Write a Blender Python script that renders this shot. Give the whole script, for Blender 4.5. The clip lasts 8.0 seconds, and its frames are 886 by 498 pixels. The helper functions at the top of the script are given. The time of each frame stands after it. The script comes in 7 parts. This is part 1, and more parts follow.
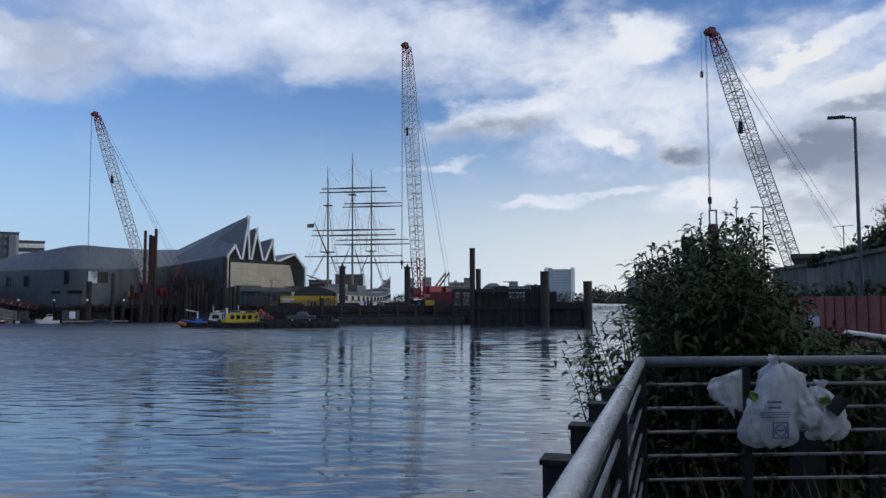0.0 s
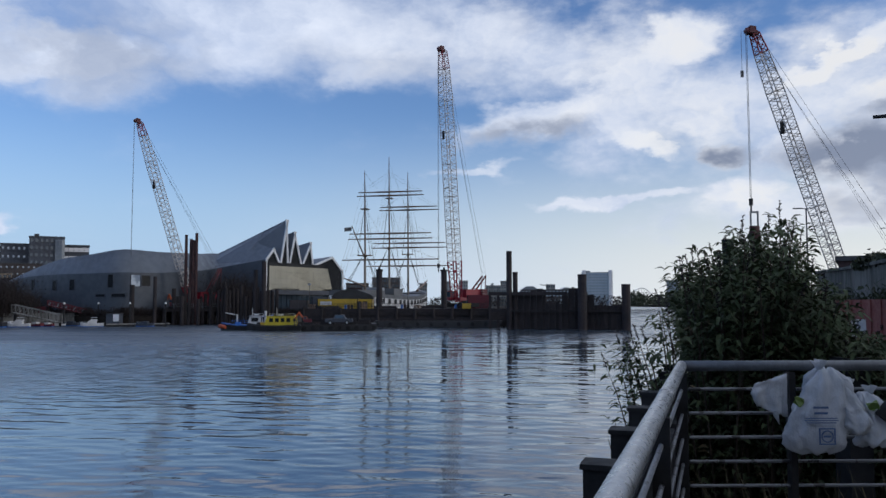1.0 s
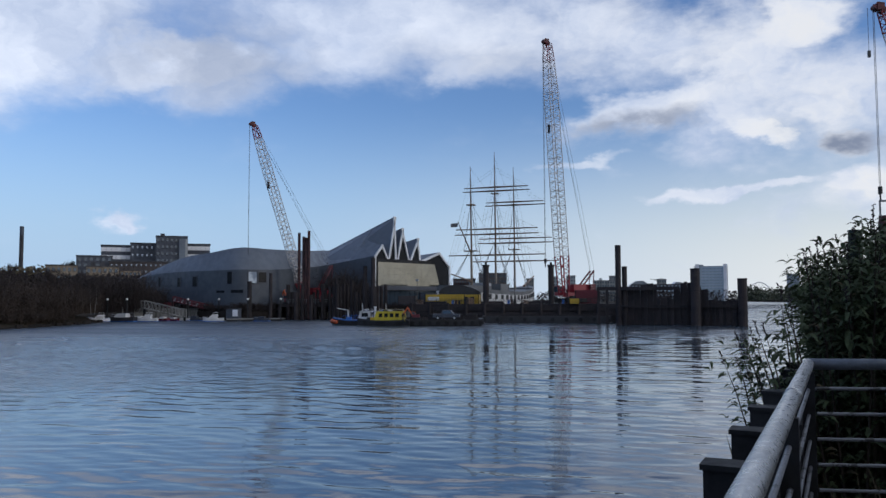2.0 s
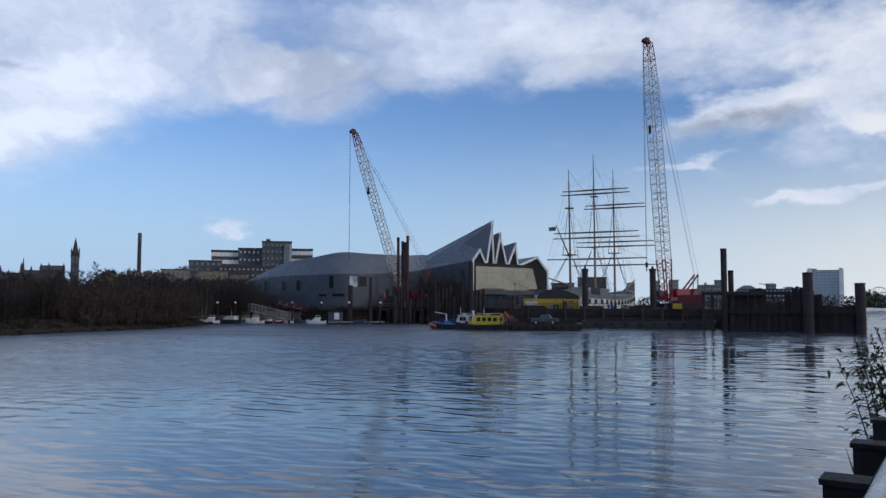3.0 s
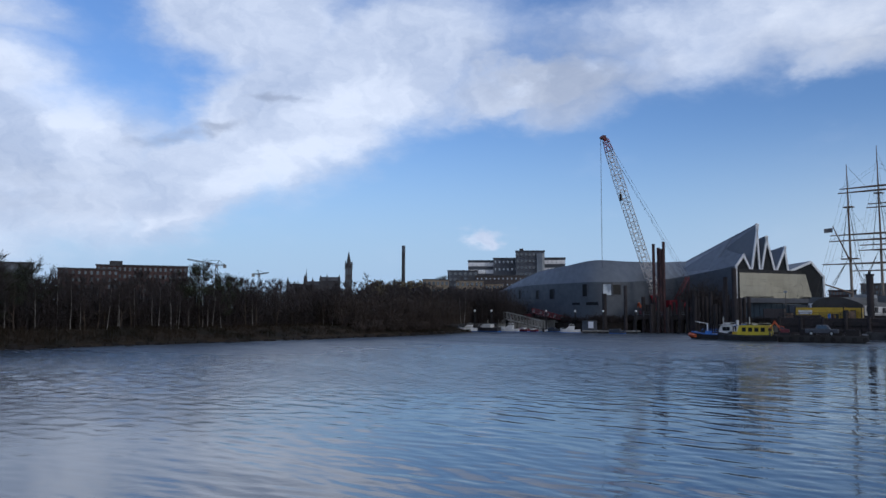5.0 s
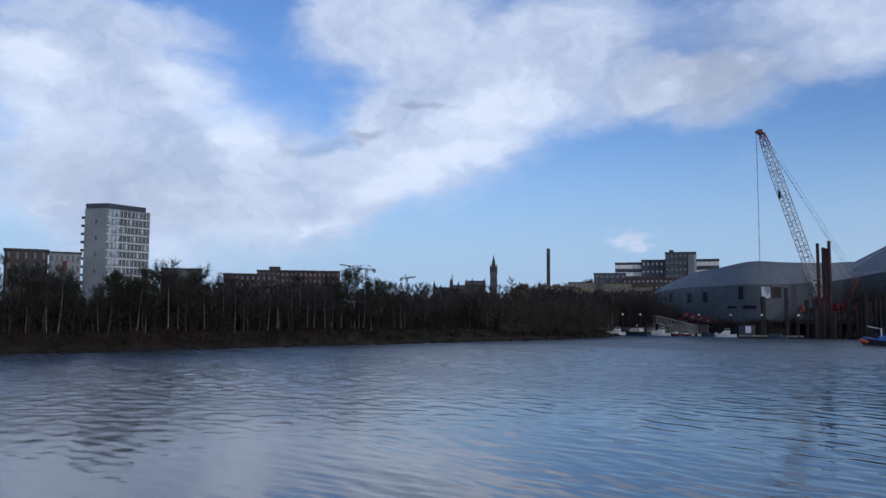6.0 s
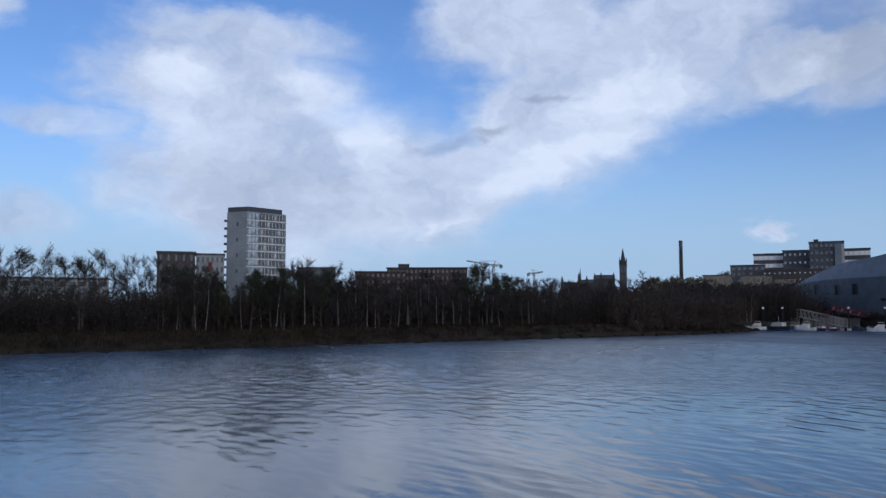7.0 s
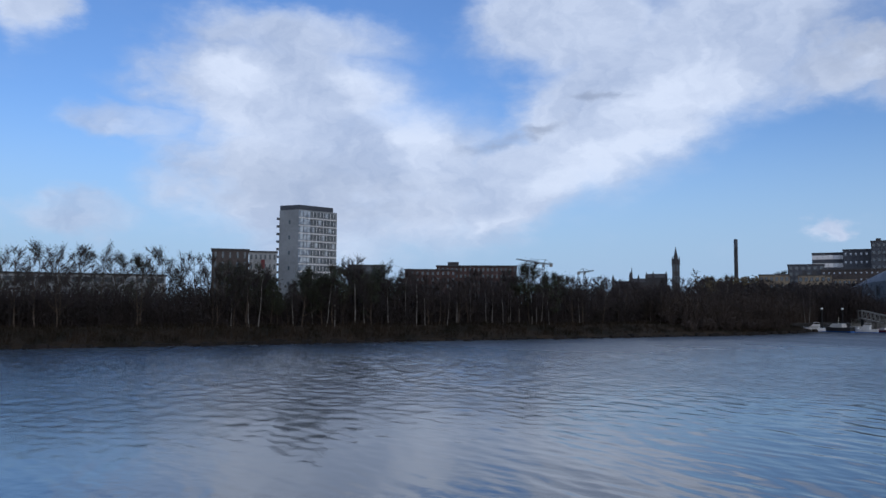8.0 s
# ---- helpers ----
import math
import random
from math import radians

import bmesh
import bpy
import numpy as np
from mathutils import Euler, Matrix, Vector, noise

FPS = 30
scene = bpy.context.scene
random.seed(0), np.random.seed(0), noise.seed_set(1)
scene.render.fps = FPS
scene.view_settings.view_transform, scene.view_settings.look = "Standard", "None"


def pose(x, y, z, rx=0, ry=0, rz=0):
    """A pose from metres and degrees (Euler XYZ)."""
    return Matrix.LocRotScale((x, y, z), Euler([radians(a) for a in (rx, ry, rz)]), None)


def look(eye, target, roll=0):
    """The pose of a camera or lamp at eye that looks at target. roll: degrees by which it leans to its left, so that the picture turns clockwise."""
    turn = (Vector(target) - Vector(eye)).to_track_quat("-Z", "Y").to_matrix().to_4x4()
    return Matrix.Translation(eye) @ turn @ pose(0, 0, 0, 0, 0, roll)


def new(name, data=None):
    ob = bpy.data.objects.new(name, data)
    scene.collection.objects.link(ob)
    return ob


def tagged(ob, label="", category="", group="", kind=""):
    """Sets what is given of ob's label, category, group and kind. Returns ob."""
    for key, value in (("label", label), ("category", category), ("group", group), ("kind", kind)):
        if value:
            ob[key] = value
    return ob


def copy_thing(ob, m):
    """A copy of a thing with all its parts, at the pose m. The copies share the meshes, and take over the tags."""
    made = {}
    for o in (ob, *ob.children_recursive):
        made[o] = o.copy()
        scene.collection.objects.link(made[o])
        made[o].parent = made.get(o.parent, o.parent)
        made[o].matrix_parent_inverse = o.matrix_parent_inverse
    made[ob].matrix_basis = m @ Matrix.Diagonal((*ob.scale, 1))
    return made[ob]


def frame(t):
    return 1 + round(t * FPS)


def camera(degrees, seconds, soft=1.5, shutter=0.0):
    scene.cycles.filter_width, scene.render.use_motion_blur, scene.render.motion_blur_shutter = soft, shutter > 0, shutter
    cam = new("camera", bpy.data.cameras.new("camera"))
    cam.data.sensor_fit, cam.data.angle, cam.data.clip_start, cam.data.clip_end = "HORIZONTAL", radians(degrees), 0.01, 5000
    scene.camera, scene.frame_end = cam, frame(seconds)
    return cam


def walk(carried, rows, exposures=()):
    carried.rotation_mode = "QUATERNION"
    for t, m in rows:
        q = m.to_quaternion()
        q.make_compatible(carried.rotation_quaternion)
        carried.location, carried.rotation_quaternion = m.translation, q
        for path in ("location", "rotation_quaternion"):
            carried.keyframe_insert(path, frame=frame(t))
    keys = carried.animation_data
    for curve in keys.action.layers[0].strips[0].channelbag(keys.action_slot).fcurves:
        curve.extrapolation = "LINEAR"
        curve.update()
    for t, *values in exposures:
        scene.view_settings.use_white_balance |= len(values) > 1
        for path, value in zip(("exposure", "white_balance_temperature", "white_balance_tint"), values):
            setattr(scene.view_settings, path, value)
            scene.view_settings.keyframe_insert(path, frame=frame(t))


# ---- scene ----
# ---------- camera: a slow pan to the left from the quayside ----------
EYE_Z = 5.0          # above the water
PATH_Z = 3.62        # the paved quay on which the camera stands
cam = camera(58.42, 8.0)


def stand(shift, yaw, pitch, roll):
    return pose(shift, 0, EYE_Z, 90 + pitch, 0, yaw) @ pose(0, 0, 0, 0, 0, roll)


walk(cam, [
    (0.0, stand(0.000, 0.000, 3.735, -0.119)),
    (0.5, stand(-0.001, 0.742, 3.909, -0.115)),
    (1.0, stand(-0.008, 2.643, 3.967, -0.107)),
    (1.5, stand(-0.018, 5.797, 3.818, -0.103)),
    (2.0, stand(-0.026, 10.327, 3.651, -0.196)),
    (3.5, stand(-0.050, 21.264, 4.230, 0.222)),
    (4.0, stand(-0.058, 26.174, 4.404, 0.226)),
    (4.5, stand(-0.066, 30.775, 4.420, 0.167)),
    (6.0, stand(-0.090, 45.993, 4.730, 0.327)),
    (6.5, stand(-0.098, 51.251, 4.590, 0.159)),
    (7.0, stand(-0.105, 55.143, 4.400, -0.110)),
    (7.5, stand(-0.110, 57.551, 4.317, 0.039)),
    (8.0, stand(-0.112, 58.730, 4.255, 0.316)),
], exposures=[(0.0, 0.06, 6150, 10), (3.5, 0.0, 6050, 10), (6.5, -0.13, 5850, 10), (8.0, -0.17, 5850, 10)])


def at(az, d, z=0.0):
    """A place by its bearing in degrees (to the right of the first view), its distance and its height."""
    return Vector((d * math.sin(radians(az)), d * math.cos(radians(az)), z))


def high(az, el, d):
    """The same by bearing, angle of elevation and distance."""
    return at(az, d, EYE_Z + d * math.tan(radians(el)))


# ---------- light ----------
SUN_AZ, SUN_EL = 100.0, 11.0
sun = new("sun", bpy.data.lights.new("sun", "SUN"))
sun.data.energy, sun.data.angle, sun.data.color = 0.5, radians(10), (1.0, 0.90, 0.78)
sun.matrix_world = look(high(SUN_AZ, SUN_EL, 300), (0, 0, EYE_Z))


def node(tree, kind, ins=None, **props):
    n = tree.nodes.new(kind)
    for k, v in props.items():
        setattr(n, k, v)
    for k, v in (ins or {}).items():
        if isinstance(v, bpy.types.NodeSocket):
            tree.links.new(v, n.inputs[k])
        else:
            n.inputs[k].default_value = v
    return n


def calc(tree, op, a, b=None, clamp=False):
    ins = {0: a} if b is None else {0: a, 1: b}
    return node(tree, "ShaderNodeMath", ins, operation=op, use_clamp=clamp).outputs[0]


def blend(tree, fac, a, b, mode="MIX"):
    return node(tree, "ShaderNodeMix", {0: fac, 6: a, 7: b}, data_type="RGBA", blend_type=mode).outputs[2]


def span(tree, v, a, b, c=0.0, d=1.0, smooth=True):
    return node(tree, "ShaderNodeMapRange", {0: v, 1: a, 2: b, 3: c, 4: d},
                interpolation_type="SMOOTHSTEP" if smooth else "LINEAR").outputs[0]


# cloud banks: bearing, elevation, half length, half height, tilt, weight
CLOUDS_WEST = [
    (-71, 15.0, 10, 5.0, 0, 1.0), (-67.5, 9.5, 12, 7.5, 0, 0.85), (-61, 9.5, 10, 6.2, 0, 0.85),
    (-53.5, 9.0, 7, 4.0, 28, 0.95), (-46.5, 14.0, 11, 5.6, 24, 1.0), (-40.5, 17.5, 11, 5.0, 16, 1.0),
    (-49, 20.5, 9, 4.5, 0, 0.9), (-70, 18.8, 9, 2.2, 0, 0.75), (-80, 12.3, 6, 1.3, -4, 0.48),
    (-87, 20, 3, 3, 0, 0.9), (-84, 6, 6, 1.5, 0, 0.5),
]
CLOUDS_NORTH = [
    (-13, 19.5, 20, 4.0, 0, 0.62), (0, 18.0, 12, 4.0, -6, 0.62),
    (-18.2, 17.7, 10.6, 2.86, 4, 0.62), (-7.6, 16.9, 6.1, 2.04, -6, 0.6), (-26.7, 15.0, 5.3, 2.25, 5, 0.6),
    (-0.6, 18.9, 6.9, 2.45, -8, 0.72), (-1.8, 16.2, 4.5, 1.63, -14, 0.6), (-0.2, 9.8, 4.5, 0.37, 3, 0.5),
    (-5.5, 20.6, 12.3, 1.23, 0, 0.5), (-29.5, 16.4, 10, 2.4, 6, 0.85),
    (-33.0, 5.6, 1.5, 0.6, 6, 0.72),
]
CLOUDS_EAST = [
    (13, 13.5, 12, 5.2, -6, 0.66), (9, 17.5, 9, 3.5, 0, 0.62), (25, 12, 9, 7.0, 0, 0.7), (20, 6.5, 9, 2.0, 0, 0.6),
    (4.8, 13.4, 6.1, 1.84, 12, 0.95), (10.5, 16.0, 5.3, 1.84, 14, 0.9), (14.9, 18.3, 4.1, 2.04, 6, 1),
    (11.3, 11.1, 2.9, 1.14, -24, 0.9), (14.8, 12.4, 3.7, 1.63, 0, 0.85), (17.1, 10.1, 3.1, 1.23, 6, 0.95),
    (18.1, 7.4, 3.7, 1.39, 12, 0.9), (10.0, 7.2, 6.1, 0.57, 3, 0.95),
    (24.1, 15.9, 6.1, 1.06, 22, 0.9), (23.7, 13.4, 3.3, 0.65, -8, 0.7), (28.4, 13.6, 3.7, 1.72, 8, 1), (26.3, 9.7, 6.1, 2.45, 0, 1),
    (27.5, 16.9, 4.5, 0.82, 22, 0.7), (23.5, 7.0, 4.5, 2.04, 0, 0.85), (27.2, 6.6, 5.3, 2.45, 0, 0.9), (33.2, 10.3, 10.6, 6.13, 0, 0.95),
]
# the grey undersides and the sunlit heads, in the same terms
DARK_CLOUDS = [
    (-26.0, 16.8, 8.0, 3.4, 0, 0.42), (-6.8, 16.9, 8.2, 1.63, -6, 0.25), (3.6, 12.3, 4.5, 0.98, 10, 0.75), (17.1, 10.0, 3.1, 0.98, 6, 1),
    (26.0, 9.8, 5.3, 2.04, 0, 1.05), (28.5, 12.5, 2.9, 0.65, 8, 0.8), (33.4, 9.2, 9.8, 4.50, 0, 0.85),
    (26.5, 6.6, 4.5, 1.63, 0, 0.55), (-52.8, 12.7, 3.7, 0.65, 14, 0.5), (-47.5, 14.9, 2.0, 0.41, 0, 0.45),
    (-67.9, 8.2, 10.6, 2.86, 0, 0.2),
]
BRIGHT_CLOUDS = [
    (-11.0, 18.2, 12.0, 3.2, 0, 0.55),
    (14.9, 18.1, 3.7, 1.72, 0, 1), (6.5, 13.6, 4.5, 0.82, 12, 0.7), (11.3, 11.2, 2.5, 0.90, -24, 0.9), (24.1, 15.9, 5.3, 0.82, 22, 0.8),
    (28.4, 14.0, 2.9, 0.90, 8, 1), (18.1, 7.2, 2.9, 0.98, 12, 0.7), (-41.2, 15.0, 4.9, 2.04, 10, 1), (-74.0, 16.1, 3.3, 1.63, 0, 1),
    (-62.3, 13.4, 4.5, 1.63, -10, 0.9), (-65.6, 15.8, 2.0, 1.23, 0, 0.7), (-45.9, 11.0, 6.9, 1.23, 22, 0.8), (-54.8, 6.5, 2.5, 0.90, 25, 0.7),
]


def sky_world():
    w = bpy.data.worlds.new("sky")
    scene.world = w
    w.use_nodes = True
    t = w.node_tree
    t.nodes.clear()
    coord = node(t, "ShaderNodeTexCoord").outputs["Generated"]
    sep = node(t, "ShaderNodeSeparateXYZ", {0: coord})
    deg = 180 / math.pi
    az = calc(t, "MULTIPLY", calc(t, "ARCTAN2", sep.outputs[0], sep.outputs[1]), deg)
    el = calc(t, "MULTIPLY", calc(t, "ARCSINE", sep.outputs[2]), deg)
    flat = node(t, "ShaderNodeCombineXYZ", {0: az, 1: el}).outputs[0]
    # ragged edges: the plane is bent by noise at two sizes before the banks are drawn
    squash = node(t, "ShaderNodeVectorMath", {0: flat, 1: (0.55, 1.0, 1.0)}, operation="MULTIPLY").outputs[0]
    bend1 = node(t, "ShaderNodeTexNoise", {"Vector": squash, "Scale": 0.16, "Detail": 5.0, "Roughness": 0.55}).outputs["Color"]
    bend2 = node(t, "ShaderNodeTexNoise", {"Vector": squash, "Scale": 0.55, "Detail": 7.0, "Roughness": 0.6}).outputs["Color"]
    off1 = node(t, "ShaderNodeVectorMath", {0: bend1, 1: (0.5, 0.5, 0.5)}, operation="SUBTRACT").outputs[0]
    off2 = node(t, "ShaderNodeVectorMath", {0: bend2, 1: (0.5, 0.5, 0.5)}, operation="SUBTRACT").outputs[0]
    off1 = node(t, "ShaderNodeVectorMath", {0: off1, 1: (9.0, 4.0, 0.0)}, operation="MULTIPLY").outputs[0]
    off2 = node(t, "ShaderNodeVectorMath", {0: off2, 1: (4.2, 2.4, 0.0)}, operation="MULTIPLY").outputs[0]
    bent = node(t, "ShaderNodeVectorMath", {0: flat, 1: off1}, operation="ADD").outputs[0]
    bent = node(t, "ShaderNodeVectorMath", {0: bent, 1: off2}, operation="ADD").outputs[0]

    def banks(rows, vec):
        total = None
        for a, e, ra, re, tilt, weight in rows:
            m = node(t, "ShaderNodeMapping", {"Vector": vec, "Location": (a, e, 0), "Rotation": (0, 0, radians(tilt)), "Scale": (ra, re, 1)}, vector_type="TEXTURE").outputs[0]
            r = node(t, "ShaderNodeVectorMath", {0: m}, operation="LENGTH").outputs["Value"]
            v = span(t, r, 1.35, 0.25, 0.0, weight)
            total = v if total is None else calc(t, "MAXIMUM", total, v)
        return total

    mass = banks(CLOUDS_WEST, bent)
    for rows in (CLOUDS_NORTH, CLOUDS_EAST):
        mass = calc(t, "MAXIMUM", mass, banks(rows, bent))
    grain = node(t, "ShaderNodeTexNoise", {"Vector": squash, "Scale": 0.32, "Detail": 9.0, "Roughness": 0.58}).outputs[0]
    # the rest of the sky, out of sight, is broken cloud as well
    wide = span(t, node(t, "ShaderNodeTexNoise", {"Vector": coord, "Scale": 2.2, "Detail": 6.0}).outputs[0], 0.46, 0.70)
    # unseen cloud thickened towards the east, added to brighten the water there
    wide = calc(t, "MAXIMUM", wide, span(t, calc(t, "ADD", az, calc(t, "MULTIPLY", grain, 40.0)), -12.0, 40.0, 0.0, 0.9))
    rest = calc(t, "MULTIPLY", wide, span(t, el, 20, 28))
    behind = calc(t, "MULTIPLY", wide, span(t, calc(t, "ABSOLUTE", calc(t, "ADD", az, 28)), 68, 85))
    # the eastern clouds are more broken than the veils in the west
    ragged = span(t, az, -12.0, 8.0, 0.62, 1.5)
    body = calc(t, "ADD", mass, calc(t, "MULTIPLY", calc(t, "SUBTRACT", grain, 0.5), ragged))
    cover = span(t, body, 0.0, 0.80)
    cover = calc(t, "MAXIMUM", cover, calc(t, "MAXIMUM", rest, behind))
    dark = calc(t, "MULTIPLY", banks(DARK_CLOUDS, bent), span(t, grain, 0.28, 0.5))
    sky = node(t, "ShaderNodeTexSky", sky_type="NISHITA", sun_disc=False, sun_elevation=radians(SUN_EL), sun_rotation=radians(SUN_AZ),
               altitude=20.0, air_density=1.0, dust_density=0.6, ozone_density=2.0)
    blue = blend(t, 1.0, sky.outputs[0], SKY_TINT, "MULTIPLY")
    # thin bright haze over the horizon
    haze = span(t, el, 14.5, 0.0, 0.0, 0.95)
    warm = span(t, az, -25, 25)
    blue = blend(t, haze, blue, blend(t, warm, HAZE_COOL, HAZE_WARM))
    fleece = span(t, node(t, "ShaderNodeTexNoise", {"Vector": bent, "Scale": 0.14, "Detail": 5.0, "Roughness": 0.5}).outputs[0], 0.22, 0.74)
    tuft = span(t, node(t, "ShaderNodeTexNoise", {"Vector": bent, "Scale": 0.75, "Detail": 6.0, "Roughness": 0.6}).outputs[0], 0.3, 0.7, -0.12, 0.12)
    fleece = calc(t, "ADD", calc(t, "MULTIPLY", fleece, 0.75), tuft, True)
    fleece = calc(t, "ADD", fleece, calc(t, "MULTIPLY", banks(BRIGHT_CLOUDS, bent), 0.6), True)
    white = blend(t, fleece, CLOUD_SHADE, CLOUD_LIGHT)
    sunny = calc(t, "MULTIPLY", warm, calc(t, "MULTIPLY", fleece, 0.8))
    white = blend(t, sunny, white, CLOUD_WARM)
    white = blend(t, dark, white, CLOUD_DARK)
    colour = blend(t, calc(t, "MULTIPLY", cover, 0.94), blue, white)
    bg = node(t, "ShaderNodeBackground", {"Color": colour, "Strength": 0.1})
    out = node(t, "ShaderNodeOutputWorld", {"Surface": bg.outputs[0]})


SKY_TINT = (1.12, 1.26, 1.68, 1)
HAZE_COOL, HAZE_WARM = (4.2, 5.7, 7.6, 1), (8.2, 8.1, 7.7, 1)
CLOUD_LIGHT, CLOUD_SHADE = (8.5, 8.9, 9.8, 1), (4.9, 5.6, 7.1, 1)
CLOUD_WARM, CLOUD_DARK = (8.4, 8.0, 7.4, 1), (2.3, 2.6, 3.4, 1)
sky_world()


# ---------- materials ----------
def mat(name, base, second=None, rough=0.7, metal=0.0, scale=1.0, fine=12.0, bump=0.3, depth=0.01, vary=0.0, spec=0.5, stretch=(1, 1, 1), stain=(0.42, 0.62)):
    """A weathered surface: two colours mixed by a broad stain and a fine grain, with relief from the grain."""
    m = bpy.data.materials.new(name)
    m.use_nodes = True
    t = m.node_tree
    b = t.nodes["Principled BSDF"]
    second = second or tuple(c * 0.7 for c in base)
    co = node(t, "ShaderNodeTexCoord").outputs["Object"]
    co = node(t, "ShaderNodeVectorMath", {0: co, 1: stretch}, operation="MULTIPLY").outputs[0]
    if vary:
        ran = node(t, "ShaderNodeObjectInfo").outputs["Random"]
        co = node(t, "ShaderNodeVectorMath", {0: co, 1: node(t, "ShaderNodeCombineXYZ", {0: calc(t, "MULTIPLY", ran, 37.0), 1: calc(t, "MULTIPLY", ran, 91.0)}).outputs[0]}, operation="ADD").outputs[0]
    broad = node(t, "ShaderNodeTexNoise", {"Vector": co, "Scale": scale, "Detail": 4.0}).outputs[0]
    grain = node(t, "ShaderNodeTexNoise", {"Vector": co, "Scale": fine, "Detail": 5.0, "Roughness": 0.65}).outputs[0]
    fac = calc(t, "ADD", calc(t, "MULTIPLY", broad, 0.65), calc(t, "MULTIPLY", grain, 0.35))
    col = blend(t, span(t, fac, *stain), (*base, 1), (*second, 1))
    if vary:
        col = node(t, "ShaderNodeHueSaturation", {"Value": span(t, ran, 0, 1, 1 - vary, 1 + vary, False), "Color": col}).outputs[0]
    t.links.new(col, b.inputs["Base Color"])
    t.links.new(span(t, grain, 0.3, 0.7, max(0.02, rough - 0.12), min(1, rough + 0.1)), b.inputs["Roughness"])
    b.inputs["Metallic"].default_value = metal
    b.inputs["Specular IOR Level"].default_value = spec
    if bump:
        n = node(t, "ShaderNodeBump", {"Height": grain, "Strength": bump, "Distance": depth})
        t.links.new(n.outputs[0], b.inputs["Normal"])
    return m


def water_mat():
    m = bpy.data.materials.new("river_water")
    m.use_nodes = True
    t = m.node_tree
    b = t.nodes["Principled BSDF"]
    b.inputs["Base Color"].default_value = (0.030, 0.043, 0.060, 1)
    b.inputs["IOR"].default_value = 1.72
    co = node(t, "ShaderNodeTexCoord").outputs["Object"]

    def waves(scale, detail, turn, stretch, rough=0.5):
        v = node(t, "ShaderNodeMapping", {"Vector": co, "Rotation": (0, 0, radians(turn)), "Scale": stretch}).outputs[0]
        return node(t, "ShaderNodeTexNoise", {"Vector": v, "Scale": scale, "Detail": detail, "Roughness": rough, "Distortion": 0.4}).outputs[0]

    # fine ripples on the modelled waves: few in the lee of the jetty, many on the open reach to the west
    far = node(t, "ShaderNodeVectorMath", {0: co}, operation="LENGTH").outputs["Value"]
    xs = node(t, "ShaderNodeSeparateXYZ", {0: co}).outputs[0]
    west = span(t, xs, -4.0, -40.0)
    patch = span(t, waves(0.035, 4.0, 8, (0.45, 1.6, 1.0), 0.6), 0.35, 0.65, 0.75, 1.2)
    chop = waves(2.6, 3.0, 12, (0.5, 1.0, 1.0))
    fine = waves(7.0, 2.0, -15, (0.7, 1.0, 1.0))
    fleck = waves(0.9, 4.0, 10, (0.55, 1.0, 1.0), 0.6)
    h = calc(t, "ADD", calc(t, "MULTIPLY", chop, calc(t, "ADD", calc(t, "MULTIPLY", west, 0.010), 0.004)), calc(t, "MULTIPLY", fine, 0.002))
    h = calc(t, "ADD", h, calc(t, "MULTIPLY", fleck, calc(t, "MULTIPLY", west, span(t, far, 30.0, 70.0, 0.0, 0.16))))
    rough = calc(t, "MULTIPLY", calc(t, "ADD", span(t, far, 70.0, 150.0, 0.03, 0.24), calc(t, "MULTIPLY", west, span(t, far, 14.0, 45.0, 0.04, 0.15))), patch)
    t.links.new(rough, b.inputs["Roughness"])
    h = calc(t, "MULTIPLY", calc(t, "MULTIPLY", h, patch), span(t, far, 30.0, 110.0, 1.0, 1.8))
    n = node(t, "ShaderNodeBump", {"Height": h, "Strength": 1.0, "Distance": 1.0})
    t.links.new(n.outputs[0], b.inputs["Normal"])
    return m


def glass_mat(name, tint, rough=0.05):
    m = bpy.data.materials.new(name)
    m.use_nodes = True
    b = m.node_tree.nodes["Principled BSDF"]
    b.inputs["Base Color"].default_value = (*tint, 1)
    b.inputs["Roughness"].default_value = rough
    b.inputs["Specular IOR Level"].default_value = 0.9
    return m


